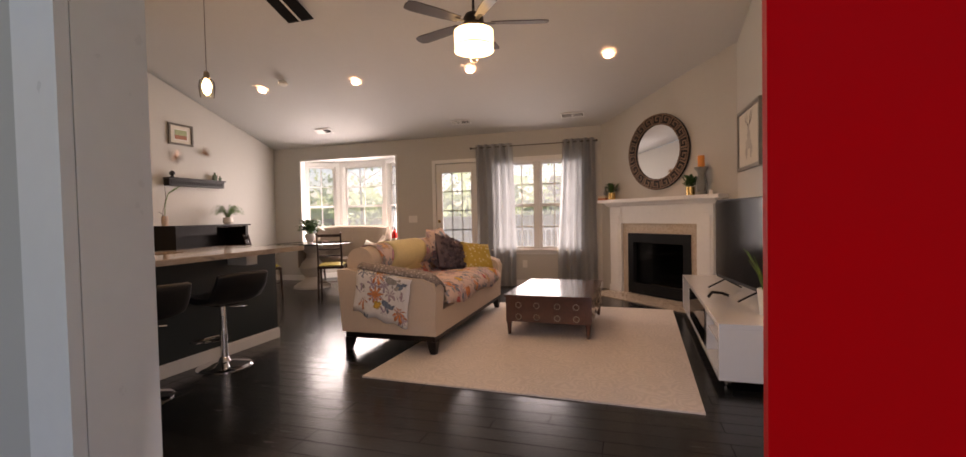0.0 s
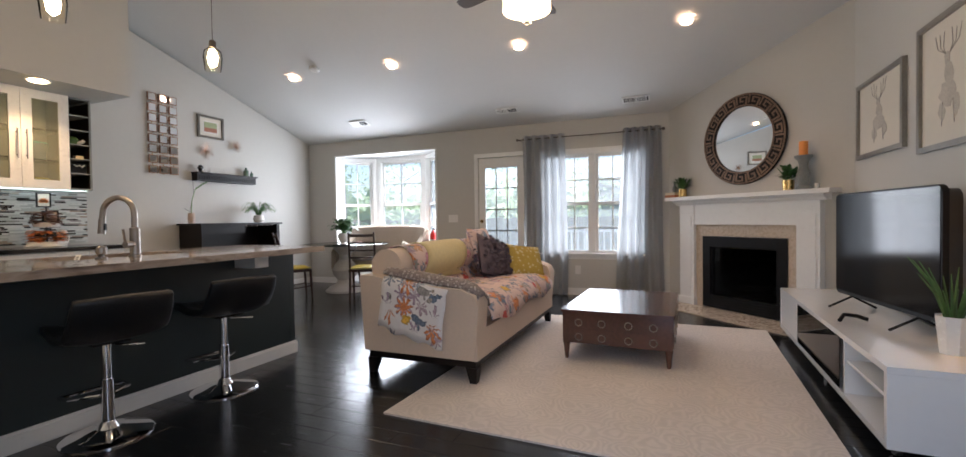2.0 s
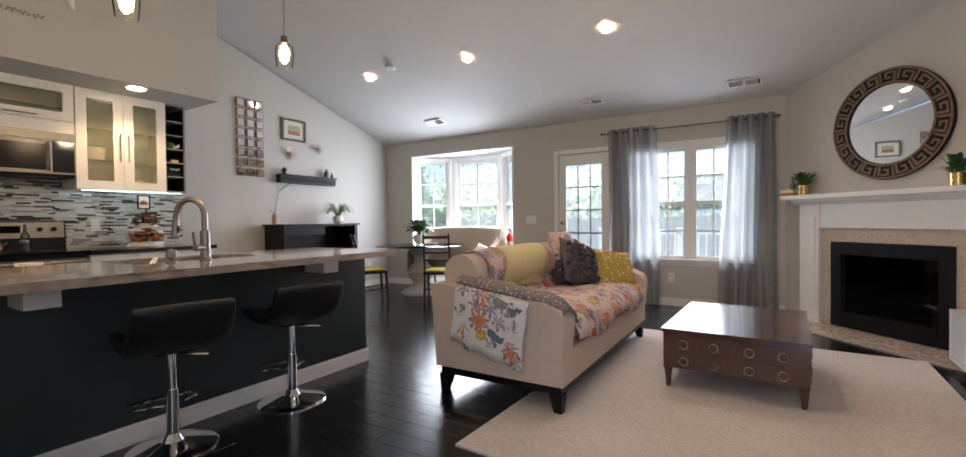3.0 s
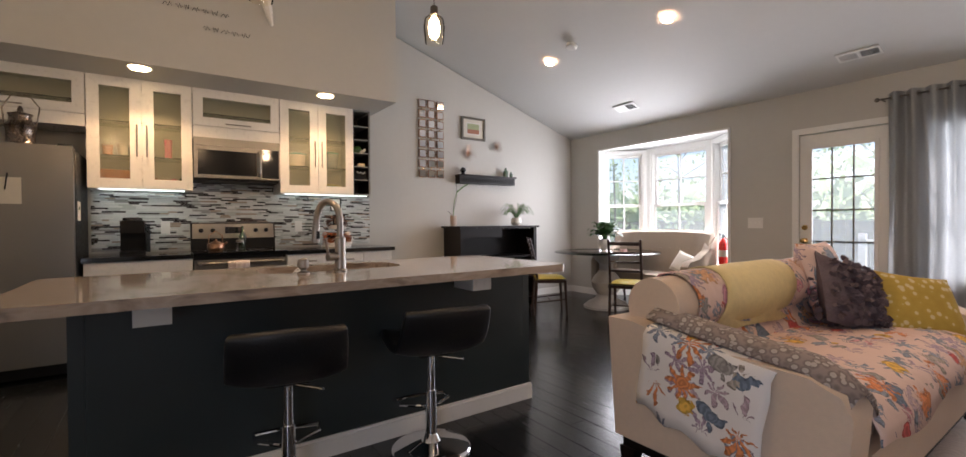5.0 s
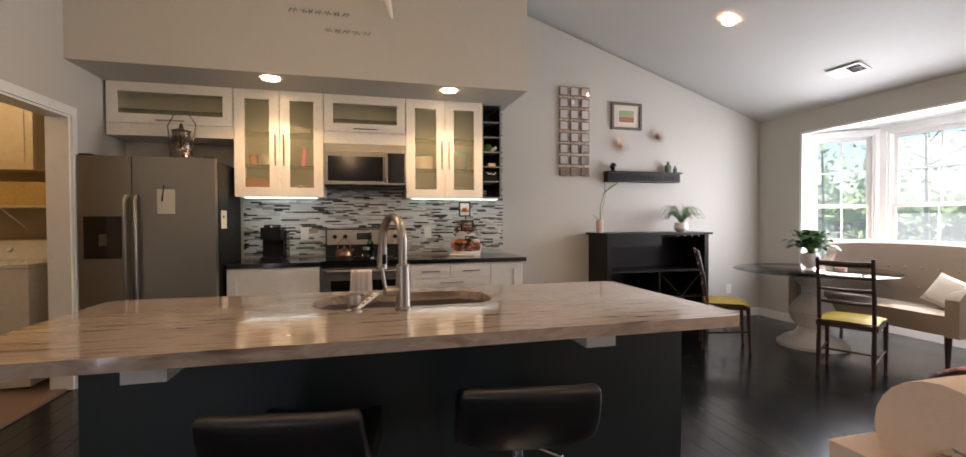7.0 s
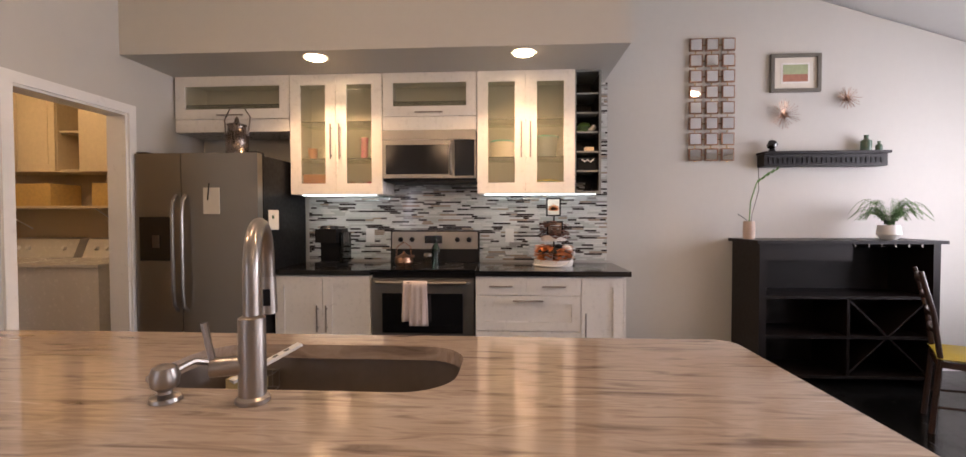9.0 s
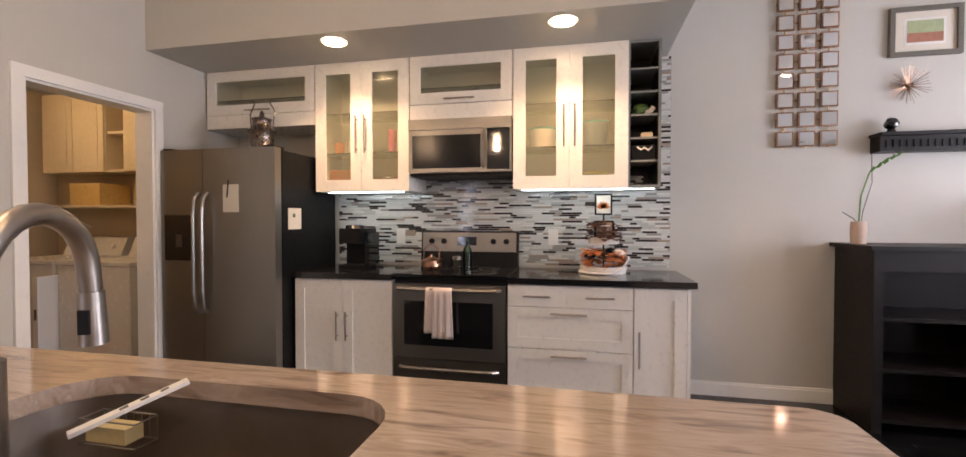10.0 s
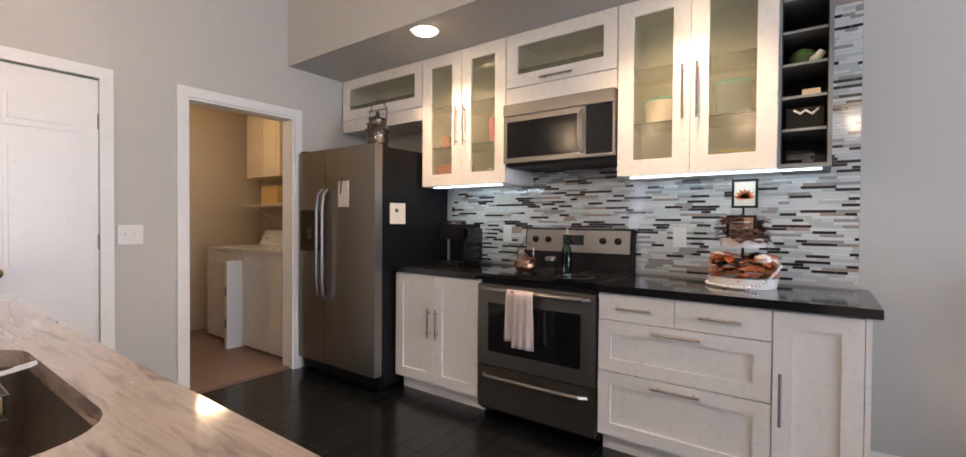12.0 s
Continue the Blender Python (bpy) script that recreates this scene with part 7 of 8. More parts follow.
def ceiling_vent(x, y, w, d, label, rz=0, n=2, dark=True):
    v_ = thing("ceiling_vent", x, y, zc(y) - 0.002, 0, label, "vent", "ceiling vents")
    v_.matrix_world = pose(x, y, zc(y) - 0.001, 0, 0, 0) @ pose(0, 0, 0, SLOPE, 0, 0) @ pose(0, 0, 0, 0, 0, rz)
    part("frame", B((-w / 2, -d / 2, -0.008, w / 2, -d / 2 + 0.02, 0), (-w / 2, d / 2 - 0.02, -0.008, w / 2, d / 2, 0), (-w / 2, -d / 2 + 0.02, -0.008, -w / 2 + 0.02, d / 2 - 0.02, 0), (w / 2 - 0.02, -d / 2 + 0.02, -0.008, w / 2, d / 2 - 0.02, 0), (-0.01, -d / 2 + 0.02, -0.008, 0.01, d / 2 - 0.02, 0)), M_TRIM if n == 2 else M_CEIL, v_, "white frame")
    # flat black sheet paints the shade behind the slats; the ceiling is uncut
    part("duct", B((-w / 2 + 0.02, -d / 2 + 0.02, -0.003, w / 2 - 0.02, d / 2 - 0.02, -0.001)), M_BLACK, v_, "black sheet in place of the shaded opening")
    m_ = int((w / 2 - 0.03) / 0.016)
    for s in (-1, 1):
        for q in range(m_):
            xx = s * (0.018 + q * 0.016)
            sl = part("slat", B((-0.005, -d / 2 + 0.021, -0.0012, 0.005, d / 2 - 0.021, 0.0)), M_TRIM, v_)
            sl.matrix_local = pose(xx, 0, -0.0065, 0, 40 if s > 0 else -40, 0)


ceiling_vent(-4.45, 7.32, 0.32, 0.16, "white slatted supply vent near the bay", 0)
ceiling_vent(-1.98, 7.40, 0.32, 0.13, "white slatted supply vent above the patio door", 0)
ceiling_vent(-0.25, 7.46, 0.34, 0.14, "white slatted supply vent above the window", 0)
gv = thing("return_grille", -3.05, 4.68, zc(4.68), 0, "dark double return-air grille in the ceiling", "vent")
gv.matrix_world = pose(-3.03, 4.68, zc(4.68) - 0.001, 0, 0, 0) @ pose(0, 0, 0, SLOPE, 0, 0)
# solid black plate, its colour standing for shade inside the grille
part("frame", B((-0.17, -0.33, -0.01, 0.17, 0.33, -0.002)), M_BLACK, gv, "black plate in place of the shaded recess")
part("divider", B((-0.012, -0.32, -0.016, 0.012, 0.32, -0.0101)), M_TRIM, gv, "white centre bar")
for k in range(20):
    part("slat", B((-0.16, -0.31 + k * 0.032, -0.0145, 0.16, -0.305 + k * 0.032, -0.0102)), M_ESPRESSO, gv)
sd = thing("smoke_detector", -4.13, 5.98, zc(5.98), 0, "white round smoke detector on the ceiling", "smoke detector")
sd.matrix_world = pose(-4.13, 5.98, zc(5.98) - 0.001, SLOPE, 0, 0)
part("body", L((0.065, -0.001), (0.065, -0.02), (0.05, -0.035), (0.01, -0.036), seg=24), M_PLATE, sd, smooth=True)

# fan
fn = thing("ceiling_fan", -0.83, 4.56, 0, 0, "five-bladed dark ceiling fan with a glowing drum shade", "ceiling fan")
part("downrod", T((0, 0, 2.990), (0, 0, zc(4.56) - 0.02), r=0.013), M_ESPRESSO, fn, smooth=True)
part("canopy", L((0.05, zc(4.56) - 0.10), (0.07, zc(4.56) - 0.02), (0.07, zc(4.56) + 0.01)), M_ESPRESSO, fn, smooth=True)
part("motor_housing", L((0.03, 3.010), (0.07, 2.990), (0.095, 2.950), (0.095, 2.890), (0.05, 2.860), (0.03, 2.840)), M_ESPRESSO, fn, smooth=True)
part("drum_shade", L((0.178, 2.655), (0.178, 2.835), (0.175, 2.835), (0.175, 2.662), (0.01, 2.660), seg=40), M_FANSH, fn, "glowing cream drum shade", smooth=True)
part("shade_band", L((0.1795, 2.690), (0.1795, 2.696), (0.178, 2.696), (0.178, 2.690), seg=40), M_ESPRESSO, fn, "dark trim band")
part("finial", L((0.025, 2.655), (0.008, 2.635), (0.012, 2.620), (0.035, 2.590), (0.03, 2.565), (0.008, 2.550), seg=20), M_JAR, fn, "glass finial", smooth=True)
for k in range(5):
    bm = bmesh.new()
    pts = [(0.16, -0.045), (0.35, -0.062), (0.62, -0.068), (0.68, -0.05), (0.69, 0.0), (0.68, 0.05), (0.62, 0.068), (0.35, 0.062), (0.16, 0.045)]
    prism(bm, pts, "z", -0.004, 0.004)
    bl = part("blade", bm, mat("dark_fan_blade_wood", (0.045, 0.035, 0.032), 0.35, vary=0.3) if k == 0 else bpy.data.materials["dark_fan_blade_wood"], fn, "dark wood blade")
    bl.matrix_local = pose(0, 0, 2.910, 0, 0, 17 + 72 * k) @ pose(0, 0, 0, 10, 0, 0)
    ir = part("blade_iron", B((0.08, -0.02, 2.902, 0.20, 0.02, 2.906)), M_ESPRESSO, fn)
    ir.matrix_local = pose(0, 0, 0, 0, 0, 17 + 72 * k)
lamp("POINT", "fan_lamp", pose(-0.83, 4.56, 2.590), 14, (1.0, 0.72, 0.42), 0.12)

# pendants over the island
for y in (1.70, 2.64, 3.56):
    pn = thing("pendant_lamp", -2.87, y, 0, 0, "clear glass jar pendant lamp over the island", "pendant lamp", "island pendants")
    z1 = zc(y) if y > 3.2 else zc(y)
    part("cord", T((0, 0, 2.40), (0, 0, z1), r=0.0025, seg=6), M_STEELD, pn)
    part("canopy", L((0.06, z1 - 0.03), (0.06, z1 + 0.03), seg=20), M_STEELD, pn, smooth=True)
    part("socket_cap", L((0.008, 2.41), (0.022, 2.40), (0.024, 2.355), (0.03, 2.35)), M_STEELD, pn, "dark socket cap", smooth=True)
    part("glass_jar", L((0.03, 2.352), (0.055, 2.33), (0.062, 2.28), (0.052, 2.19), (0.05, 2.19), (0.06, 2.28), (0.053, 2.328), (0.028, 2.349), seg=24), M_JAR, pn, "clear glass jar", smooth=True)
    part("bulb", L((0.010, 2.345), (0.026, 2.32), (0.034, 2.28), (0.026, 2.235), (0.006, 2.215), seg=14), M_BULB, pn, "glowing bulb", smooth=True)
    lamp("POINT", "pendant_bulb", pose(-2.87, y, 2.17), 5, (1.0, 0.68, 0.36), 0.04)

# ---- dining corner ----
bf = thing("bar_cabinet", XW, 5.38, 0, 0, "dark espresso bar cabinet with open shelves and wine lattice", "cabinet")
BL, BD_, BH = 1.29, 0.44, 1.10
part("top", B((0.0, -0.03, BH - 0.025, BD_ + 0.03, BL + 0.03, BH)), M_ESPRESSO, bf, bev=0.006, seg=2)
for yy in (0.0, BL - 0.05):
    part("side", B((0.01, yy, 0.0, BD_, yy + 0.05, BH - 0.026)), M_ESPRESSO, bf, bev=0.003)
part("back_panel", B((0.01, 0.051, 0.06, 0.025, BL - 0.051, BH - 0.026)), M_ESPRESSO, bf)
part("apron", B((BD_ - 0.025, 0.051, BH - 0.15, BD_ - 0.005, BL * 0.52, BH - 0.026)), M_ESPRESSO, bf)
for zz in (0.06, 0.36, 0.66):
    part("shelf", B((0.026, 0.051, zz, BD_ - 0.01, BL - 0.051, zz + 0.022)), M_ESPRESSO, bf)
part("divider", B((0.026, BL * 0.50, 0.083, BD_ - 0.012, BL * 0.50 + 0.022, 0.659)), M_ESPRESSO, bf)
y0_, y1_ = BL * 0.50 + 0.022, BL - 0.051
for a_, b_ in (((y0_, 0.09), (y1_, 0.655)), ((y0_, 0.655), (y1_, 0.09))):
    d_ = Vector((0, b_[0] - a_[0], b_[1] - a_[1]))
    p = part("lattice_bar", B((0.05, 0, -0.007, BD_ - 0.03, d_.length, 0.007)), M_ESPRESSO, bf)
    p.matrix_local = Matrix.Translation((0, a_[0], a_[1])) @ pose(0, 0, 0, math.degrees(math.atan2(d_.z, d_.y)), 0, 0)
for k in range(6):
    part("glass_rack", B((0.05, BL * 0.54 + k * 0.095, BH - 0.05, BD_ - 0.02, BL * 0.54 + k * 0.095 + 0.012, BH - 0.027)), M_STEELD, bf, "metal stemware rack")
plate("outlet", XW, 7.35, 0.36, 90, "white outlet on the dining wall")

# mirror panel of small squares
tm = thing("mirror_panel", XW, 5.005, 1.74, 0, "wall panel of small square mirrors in coppery frames", "wall decor")
for i in range(3):
    for j in range(8):
        y, z = 0.055 + i * 0.133, 0.06 + j * 0.131
        fr_ = part("mirror_frame", B((0.012, y - 0.052, z - 0.052, 0.03, y + 0.052, z + 0.052)), M_COPPER, tm, "coppery metal frame", bev=0.004)
        part("mirror_tile", B((0.0302, y - 0.043, z - 0.043, 0.0325, y + 0.043, z + 0.043)), M_MIRROR, fr_, "square mirror")
for j in range(8):
    part("wire", T((0.012, 0.0, 0.06 + j * 0.131), (0.012, 0.38, 0.06 + j * 0.131), r=0.004), M_GOLD, tm, "gilt connecting wire")
for i in range(3):
    part("wire", T((0.010, 0.055 + i * 0.133, 0.0), (0.010, 0.055 + i * 0.133, 1.03), r=0.004), M_GOLD, tm, "gilt connecting wire")
p = wall_picture("landscape_print", XW, 5.87, 2.47, 90, 0.40, 0.315, "small framed green and red landscape with mat", M_FRAMEG, 0.028)
part("inner_mount", B((-0.115, -0.0145, -0.085, 0.115, -0.0125, 0.085)), M_WPOT, p, "white inner mount")
part("landscape_upper", B((-0.10, -0.0165, -0.01, 0.10, -0.0147, 0.07)), mat("painted_sage_sky", (0.33, 0.38, 0.22), 0.8, vary=0.2), p, "sage green sky")
part("landscape_lower", B((-0.10, -0.0165, -0.07, 0.10, -0.0147, -0.01)), mat("painted_red_field", (0.34, 0.15, 0.10), 0.8, vary=0.3), p, "reddish field")
for y, z, r, lab in ((5.77, 2.12, 0.125, "large gilt starburst wall ornament"), (6.27, 2.25, 0.10, "smaller gilt starburst wall ornament")):
    sb = thing("starburst", XW, y, z, 0, lab, "wall decor", "starburst ornaments")
    part("hub", T((0.0, 0, 0), (0.05, 0, 0), r=0.012), M_COPPER, sb)
    rr = random.Random(int(y * 100))
    for k in range(30):
        a = 6.28318 * k / 30
        e = r * rr.uniform(0.75, 1.05)
        part("spike", T((0.03, 0, 0), (0.03 + rr.uniform(0.0, 0.05), e * math.cos(a), e * math.sin(a)), r=0.0028, seg=5, r2=0.0015), M_COPPER, sb)
ws = thing("wall_shelf", XW, 5.58, 1.69, 0, "dark carved ledge shelf with beaded apron", "shelf")
part("board", B((0, -0.01, 0.10, 0.14, 0.97, 0.12)), M_ESPRESSO, ws, bev=0.004)
part("apron", B((0, 0.0, 0.0, 0.11, 0.96, 0.099)), M_ESPRESSO, ws, bev=0.004)
for k in range(24):
    part("carved_tooth", B((0.1101, 0.03 + k * 0.038, 0.025, 0.117, 0.052 + k * 0.038, 0.07)), M_BLACK, ws)
g = thing("black_figurine", XW + 0.07, 5.66, 1.811, 0, "small black round speaker on the wall shelf", "ornament")
part("base", L((0.028, 0), (0.024, 0.02), (0.012, 0.025), seg=14), M_BLACK, g, smooth=True)
bm = bmesh.new()
lathe(bm, [(0.01, -0.03), (0.035, -0.02), (0.037, 0.02), (0.02, 0.035)], seg=18, m=pose(0, 0, 0.06, 0, 60, 0))
part("head", bm, M_BLACKG, g, smooth=True)
for dy, h, r in ((0.0, 0.12, 0.038), (0.10, 0.07, 0.024)):
    g = thing("green_bottle", XW + 0.07, 6.40 + dy, 1.811, 0, "dusty green glass bottle on the wall shelf", "bottle", "shelf bottles")
    part("glass_body", L((r, 0), (r, h * 0.7), (r * 0.45, h * 0.82), (r * 0.4, h), (r * 0.5, h + 0.01), seg=16), mat("aged_green_glass", (0.06, 0.11, 0.075), 0.15, vary=0.3), g, smooth=True)
ov = thing("orchid", XW + 0.20, 5.42, BH + 0.001, 0, "bare-stemmed orchid in a tan and white pot", "potted plant")
part("pot", L((0.04, 0), (0.045, 0.07), (0.04, 0.14), (0.036, 0.14), seg=18), mat("tan_stoneware", (0.50, 0.38, 0.30), 0.6), ov, smooth=True)
part("stem", T((0, 0, 0.12), (0, 0.01, 0.30), (0.01, 0.05, 0.45), (0.02, 0.14, 0.53), (0.02, 0.20, 0.55), r=0.005), M_LEAFL, ov)
part("stem", T((0, 0, 0.12), (0, -0.03, 0.16), (0, -0.09, 0.20), r=0.004), M_GREYW, ov)
bm = bmesh.new()
for k in range(9):
    leaf(bm, (0.02, 0.05 + k * 0.018, 0.45 + 0.012 * k), (0.02 * (-1) ** k, 0.01, 0.03), (1, 0, 0), 0.02, 0.1)
part("buds", bm, M_LEAFL, ov, "small pale buds")
cd = thing("cord", XW + 0.02, 5.49, 0, 0, "thin grey cord hanging from the wall shelf", "cable")
part("wire", T((0, 0.09, 1.69), (0.01, 0.09, 1.5), (0.005, 0.04, 1.30), (0.01, 0.02, BH + 0.004), r=0.003), M_STEELD, cd)
fn2 = thing("fern", XW + 0.20, 6.42, BH + 0.001, 0, "arching green fern in a glass bowl", "potted plant")
part("bowl", L((0.05, 0), (0.08, 0.04), (0.07, 0.11), (0.066, 0.11), (0.07, 0.04), seg=20), M_WPOT, fn2, smooth=True)
bm = bmesh.new()
rr = random.Random(31)
for k in range(64):
    a, ln = rr.uniform(0, 6.28), rr.uniform(0.14, 0.27)
    up = rr.uniform(0.10, 0.20)
    pts = [Vector((math.cos(a) * ln * t, math.sin(a) * ln * t, 0.10 + 1.15 * up * math.sin(t * 2.6) - 0.02 * t)) for t in (0, 0.2, 0.4, 0.6, 0.8, 1.0)]
    tube(bm, pts, 0.0015, 3)
    sd_ = Vector((-math.sin(a), math.cos(a), 0))
    for t in range(1, 12):
        q = pts[min(4, int(t / 12 * 5))].lerp(pts[min(4, int(t / 12 * 5)) + 1], (t / 12 * 5) % 1)
        for s in (-1, 1):
            leaf(bm, q, sd_ * s * 0.035 * (1 - t / 16), (0, 0, 1), 0.013, 0.3, 2)
part("fronds", bm, M_LEAFL, fn2, "feathery green fronds")
if fn2.location.x - 0.27 < XW:
    fn2.location.x = XW + 0.29

# table
TX, TY = -4.62, 7.12
tb = thing("dining_table", TX, TY, 0, 0, "round glass-topped dining table on a carved stone pedestal", "dining table")
part("tabletop", L((0.68, 0.735), (0.69, 0.741), (0.68, 0.747), (0.01, 0.747), seg=64), glass("table_top_glass", (0.80, 0.88, 0.84), 0.0, 1.5), tb, "clear glass top with green edge", smooth=True)
part("glass_edge", L((0.681, 0.7365), (0.692, 0.741), (0.681, 0.7455), (0.679, 0.7455), (0.679, 0.7365), seg=64), mat("green_glass_edge", (0.03, 0.07, 0.06), 0.1), tb, "dark green polished edge")
part("pedestal", L((0.30, 0), (0.30, 0.03), (0.27, 0.05), (0.24, 0.08), (0.15, 0.12), (0.12, 0.18), (0.18, 0.26), (0.20, 0.34), (0.16, 0.42), (0.09, 0.50), (0.09, 0.58), (0.17, 0.67), (0.19, 0.715), (0.17, 0.733), seg=36), mat("whitewashed_stone", (0.50, 0.48, 0.45), 0.6, vary=0.25, scale=12, bump=0.4), tb, "whitewashed turned pedestal", smooth=True)
pl = thing("peace_lily", TX + 0.03, TY - 0.07, 0.749, 0, "glossy peace lily in a white urn on the table", "potted plant")
part("pot", L((0.05, 0), (0.03, 0.02), (0.07, 0.06), (0.085, 0.12), (0.07, 0.165), (0.064, 0.165), (0.07, 0.12), seg=22), M_WPOT, pl, smooth=True)
rr = random.Random(77)
plant(pl, 0.14, 130, 0.27, 0.40, M_LEAF, rr, 0.075, 0.7)
bm = bmesh.new()
leaf(bm, (0.0, -0.02, 0.30), (-0.12, -0.05, 0.12), (0, 1, 0.2), 0.05, 0.1)
tube(bm, [(0, 0, 0.14), (-0.01, -0.02, 0.30)], 0.003, 4)
part("white_bloom", bm, M_WPOT, pl, "single white bloom")
dh = thing("candle_dish", TX + 0.20, TY + 0.10, 0.749, 0, "small pink glass candle dish", "candle")
part("dish", L((0.045, 0), (0.05, 0.035), (0.045, 0.035), (0.04, 0.006), seg=20), mat("pink_candle_glass", (0.62, 0.42, 0.40), 0.2), dh, smooth=True)


def ladder_chair():
    c = thing("dining_chair", 0, 0, 0, 0, "dark wood ladder-back chair with mustard seat", "dining chair", "ladder-back chairs")
    for x in (-0.17, 0.17):
        part("back_leg", T((x * 1.02, -0.20, 0.0), (x, -0.17, 0.45), (x, -0.20, 0.70), (x, -0.26, 0.95), r=0.016, seg=8, r2=0.013), M_CHAIRW, c, smooth=True)
        part("front_leg", T((x * 1.12, 0.19, 0.0), (x * 1.12, 0.17, 0.43), r=0.013, seg=8, r2=0.018), M_CHAIRW, c, smooth=True)
        part("side_rail", B((x * 1.08 - 0.011, -0.17, 0.40, x * 1.08 + 0.011, 0.17, 0.435)), M_CHAIRW, c)
        part("stretcher", T((x * 1.05, -0.185, 0.16), (x * 1.12, 0.18, 0.20), r=0.008), M_CHAIRW, c)
    part("front_rail", B((-0.19, 0.16, 0.40, 0.19, 0.182, 0.435)), M_CHAIRW, c)
    part("rear_rail", B((-0.17, -0.185, 0.40, 0.17, -0.165, 0.435)), M_CHAIRW, c)
    part("stretcher", T((-0.19, -0.0, 0.18), (0.19, 0.0, 0.18), r=0.008), M_CHAIRW, c)
    for k, (z, y) in enumerate(((0.60, -0.187), (0.70, -0.20), (0.80, -0.222), (0.905, -0.248))):
        bm = bmesh.new()
        h = 0.028 if k < 3 else 0.045
        rows = [[bm.verts.new((-0.165 + 0.33 * j / 8, y - 0.025 * (1 - (j / 4 - 1) ** 2), z + s * h / 2 - s * 0.003)) for j in range(9)] for s in (-1, 1)]
        for j in range(8):
            bm.faces.new((rows[0][j], rows[0][j + 1], rows[1][j + 1], rows[1][j]))
        o_ = part("slat", bm, M_CHAIRW, c, "curved ladder slat", smooth=True)
        o_.modifiers.new("thickness", "SOLIDIFY").thickness = 0.014
    bm = bmesh.new()
    cushion(bm, 0.40, 0.38, 0.055, pose(0, 0.0, 0.452), 8)
    part("seat", bm, M_YELLOW, c, "mustard padded seat", smooth=True)
    return c


ch = ladder_chair()
copy_thing(ch, pose(-4.80, 6.25, 0, 0, 0, -35))
ch.matrix_world = pose(-3.86, 6.60, 0, 0, 0, 27)
ch["label"] = "dark wood ladder-back chair with mustard seat, facing the table"

# settee in the bay: faces -y
se = thing("settee", -4.32, 7.72, 0, 0, "taupe upholstered settee with flared arms and wooden legs", "settee")
SW = 1.40
part("seat", B((-SW / 2 + 0.04, -0.36, 0.30, SW / 2 - 0.04, 0.22, 0.46)), M_TAUPE, se, bev=0.04, seg=3, smooth=True)
bm = bmesh.new()
n = 20
rows = []
for k in range(n + 1):
    u = 2 * k / n - 1
    x = u * (SW / 2 + 0.03)
    yb = 0.20 - 0.10 * max(0, abs(u) - 0.75) / 0.25
    top = 1.03 - 0.03 * abs(u) ** 3
    rows.append([bm.verts.new(p) for p in ((x * 0.96, yb - 0.02, 0.30), (x, yb + 0.05, 0.65), (x, yb + 0.12, top - 0.02), (x, yb + 0.085, top), (x, yb + 0.03, top - 0.03), (x * 0.97, yb - 0.06, 0.65), (x * 0.95, yb - 0.12, 0.32))])
for a, b in zip(rows, rows[1:]):
    for j in range(7):
        bm.faces.new((a[j], a[(j + 1) % 7], b[(j + 1) % 7], b[j]))
bm.faces.new(rows[0])
bm.faces.new(rows[-1][::-1])
part("backrest", bm, M_TAUPE, se, smooth=True)
for s in (-1, 1):
    bm = bmesh.new()
    prof = [(-0.40, 0.30), (-0.40, 0.60), (-0.34, 0.655), (-0.15, 0.68), (0.05, 0.78), (0.20, 0.94), (0.26, 0.94), (0.22, 0.30)]
    a, b = sorted((s * (SW / 2 - 0.05), s * (SW / 2 + 0.045)))
    prism(bm, prof, "x", a, b)
    part("arm", bm, M_TAUPE, se, "curved padded arm", bev=0.025, seg=3, smooth=True)
    part("front_leg", T((s * (SW / 2 - 0.06), -0.34, 0.0), (s * (SW / 2 - 0.07), -0.32, 0.31), r=0.014, r2=0.026), M_CHAIRW, se, "turned wooden leg", smooth=True)
    part("rear_leg", T((s * (SW / 2 - 0.03), 0.26, 0.0), (s * (SW / 2 - 0.07), 0.16, 0.31), r=0.014, r2=0.026), M_CHAIRW, se, "raked wooden leg", smooth=True)
for zz in (0.60, 0.78):
    for k in range(9):
        bm = bmesh.new()
        bmesh.ops.create_icosphere(bm, subdivisions=1, radius=0.012, matrix=Matrix.Translation((-0.56 + k * 0.14, 0.135 if zz < 0.7 else 0.165, zz)))
        part("button", bm, M_TAUPE, se, "covered button")
cu = thing("lumbar_cushion", -3.88, 7.74, 0.56, 0, "white printed cushion on the settee", "cushion")
bm = bmesh.new()
cushion(bm, 0.38, 0.28, 0.11, pose(0, 0, 0, 62, 14, -18), 8)
part("cover", bm, M_PAPER, cu, smooth=True)
cu.location.z = 0.60
ex = thing("fire_extinguisher", -3.47, 8.0, 0.602, 0, "red fire extinguisher standing on the bay window sill", "fire extinguisher")
part("cylinder", L((0.052, 0), (0.055, 0.02), (0.055, 0.26), (0.03, 0.31), (0.018, 0.33), seg=20), M_FERED, ex, smooth=True)
part("valve", T((0, 0, 0.33), (0, 0, 0.37), r=0.014), M_BLACK, ex)
part("handle", B((-0.01, -0.08, 0.365, 0.01, 0.03, 0.378)), M_BLACK, ex)
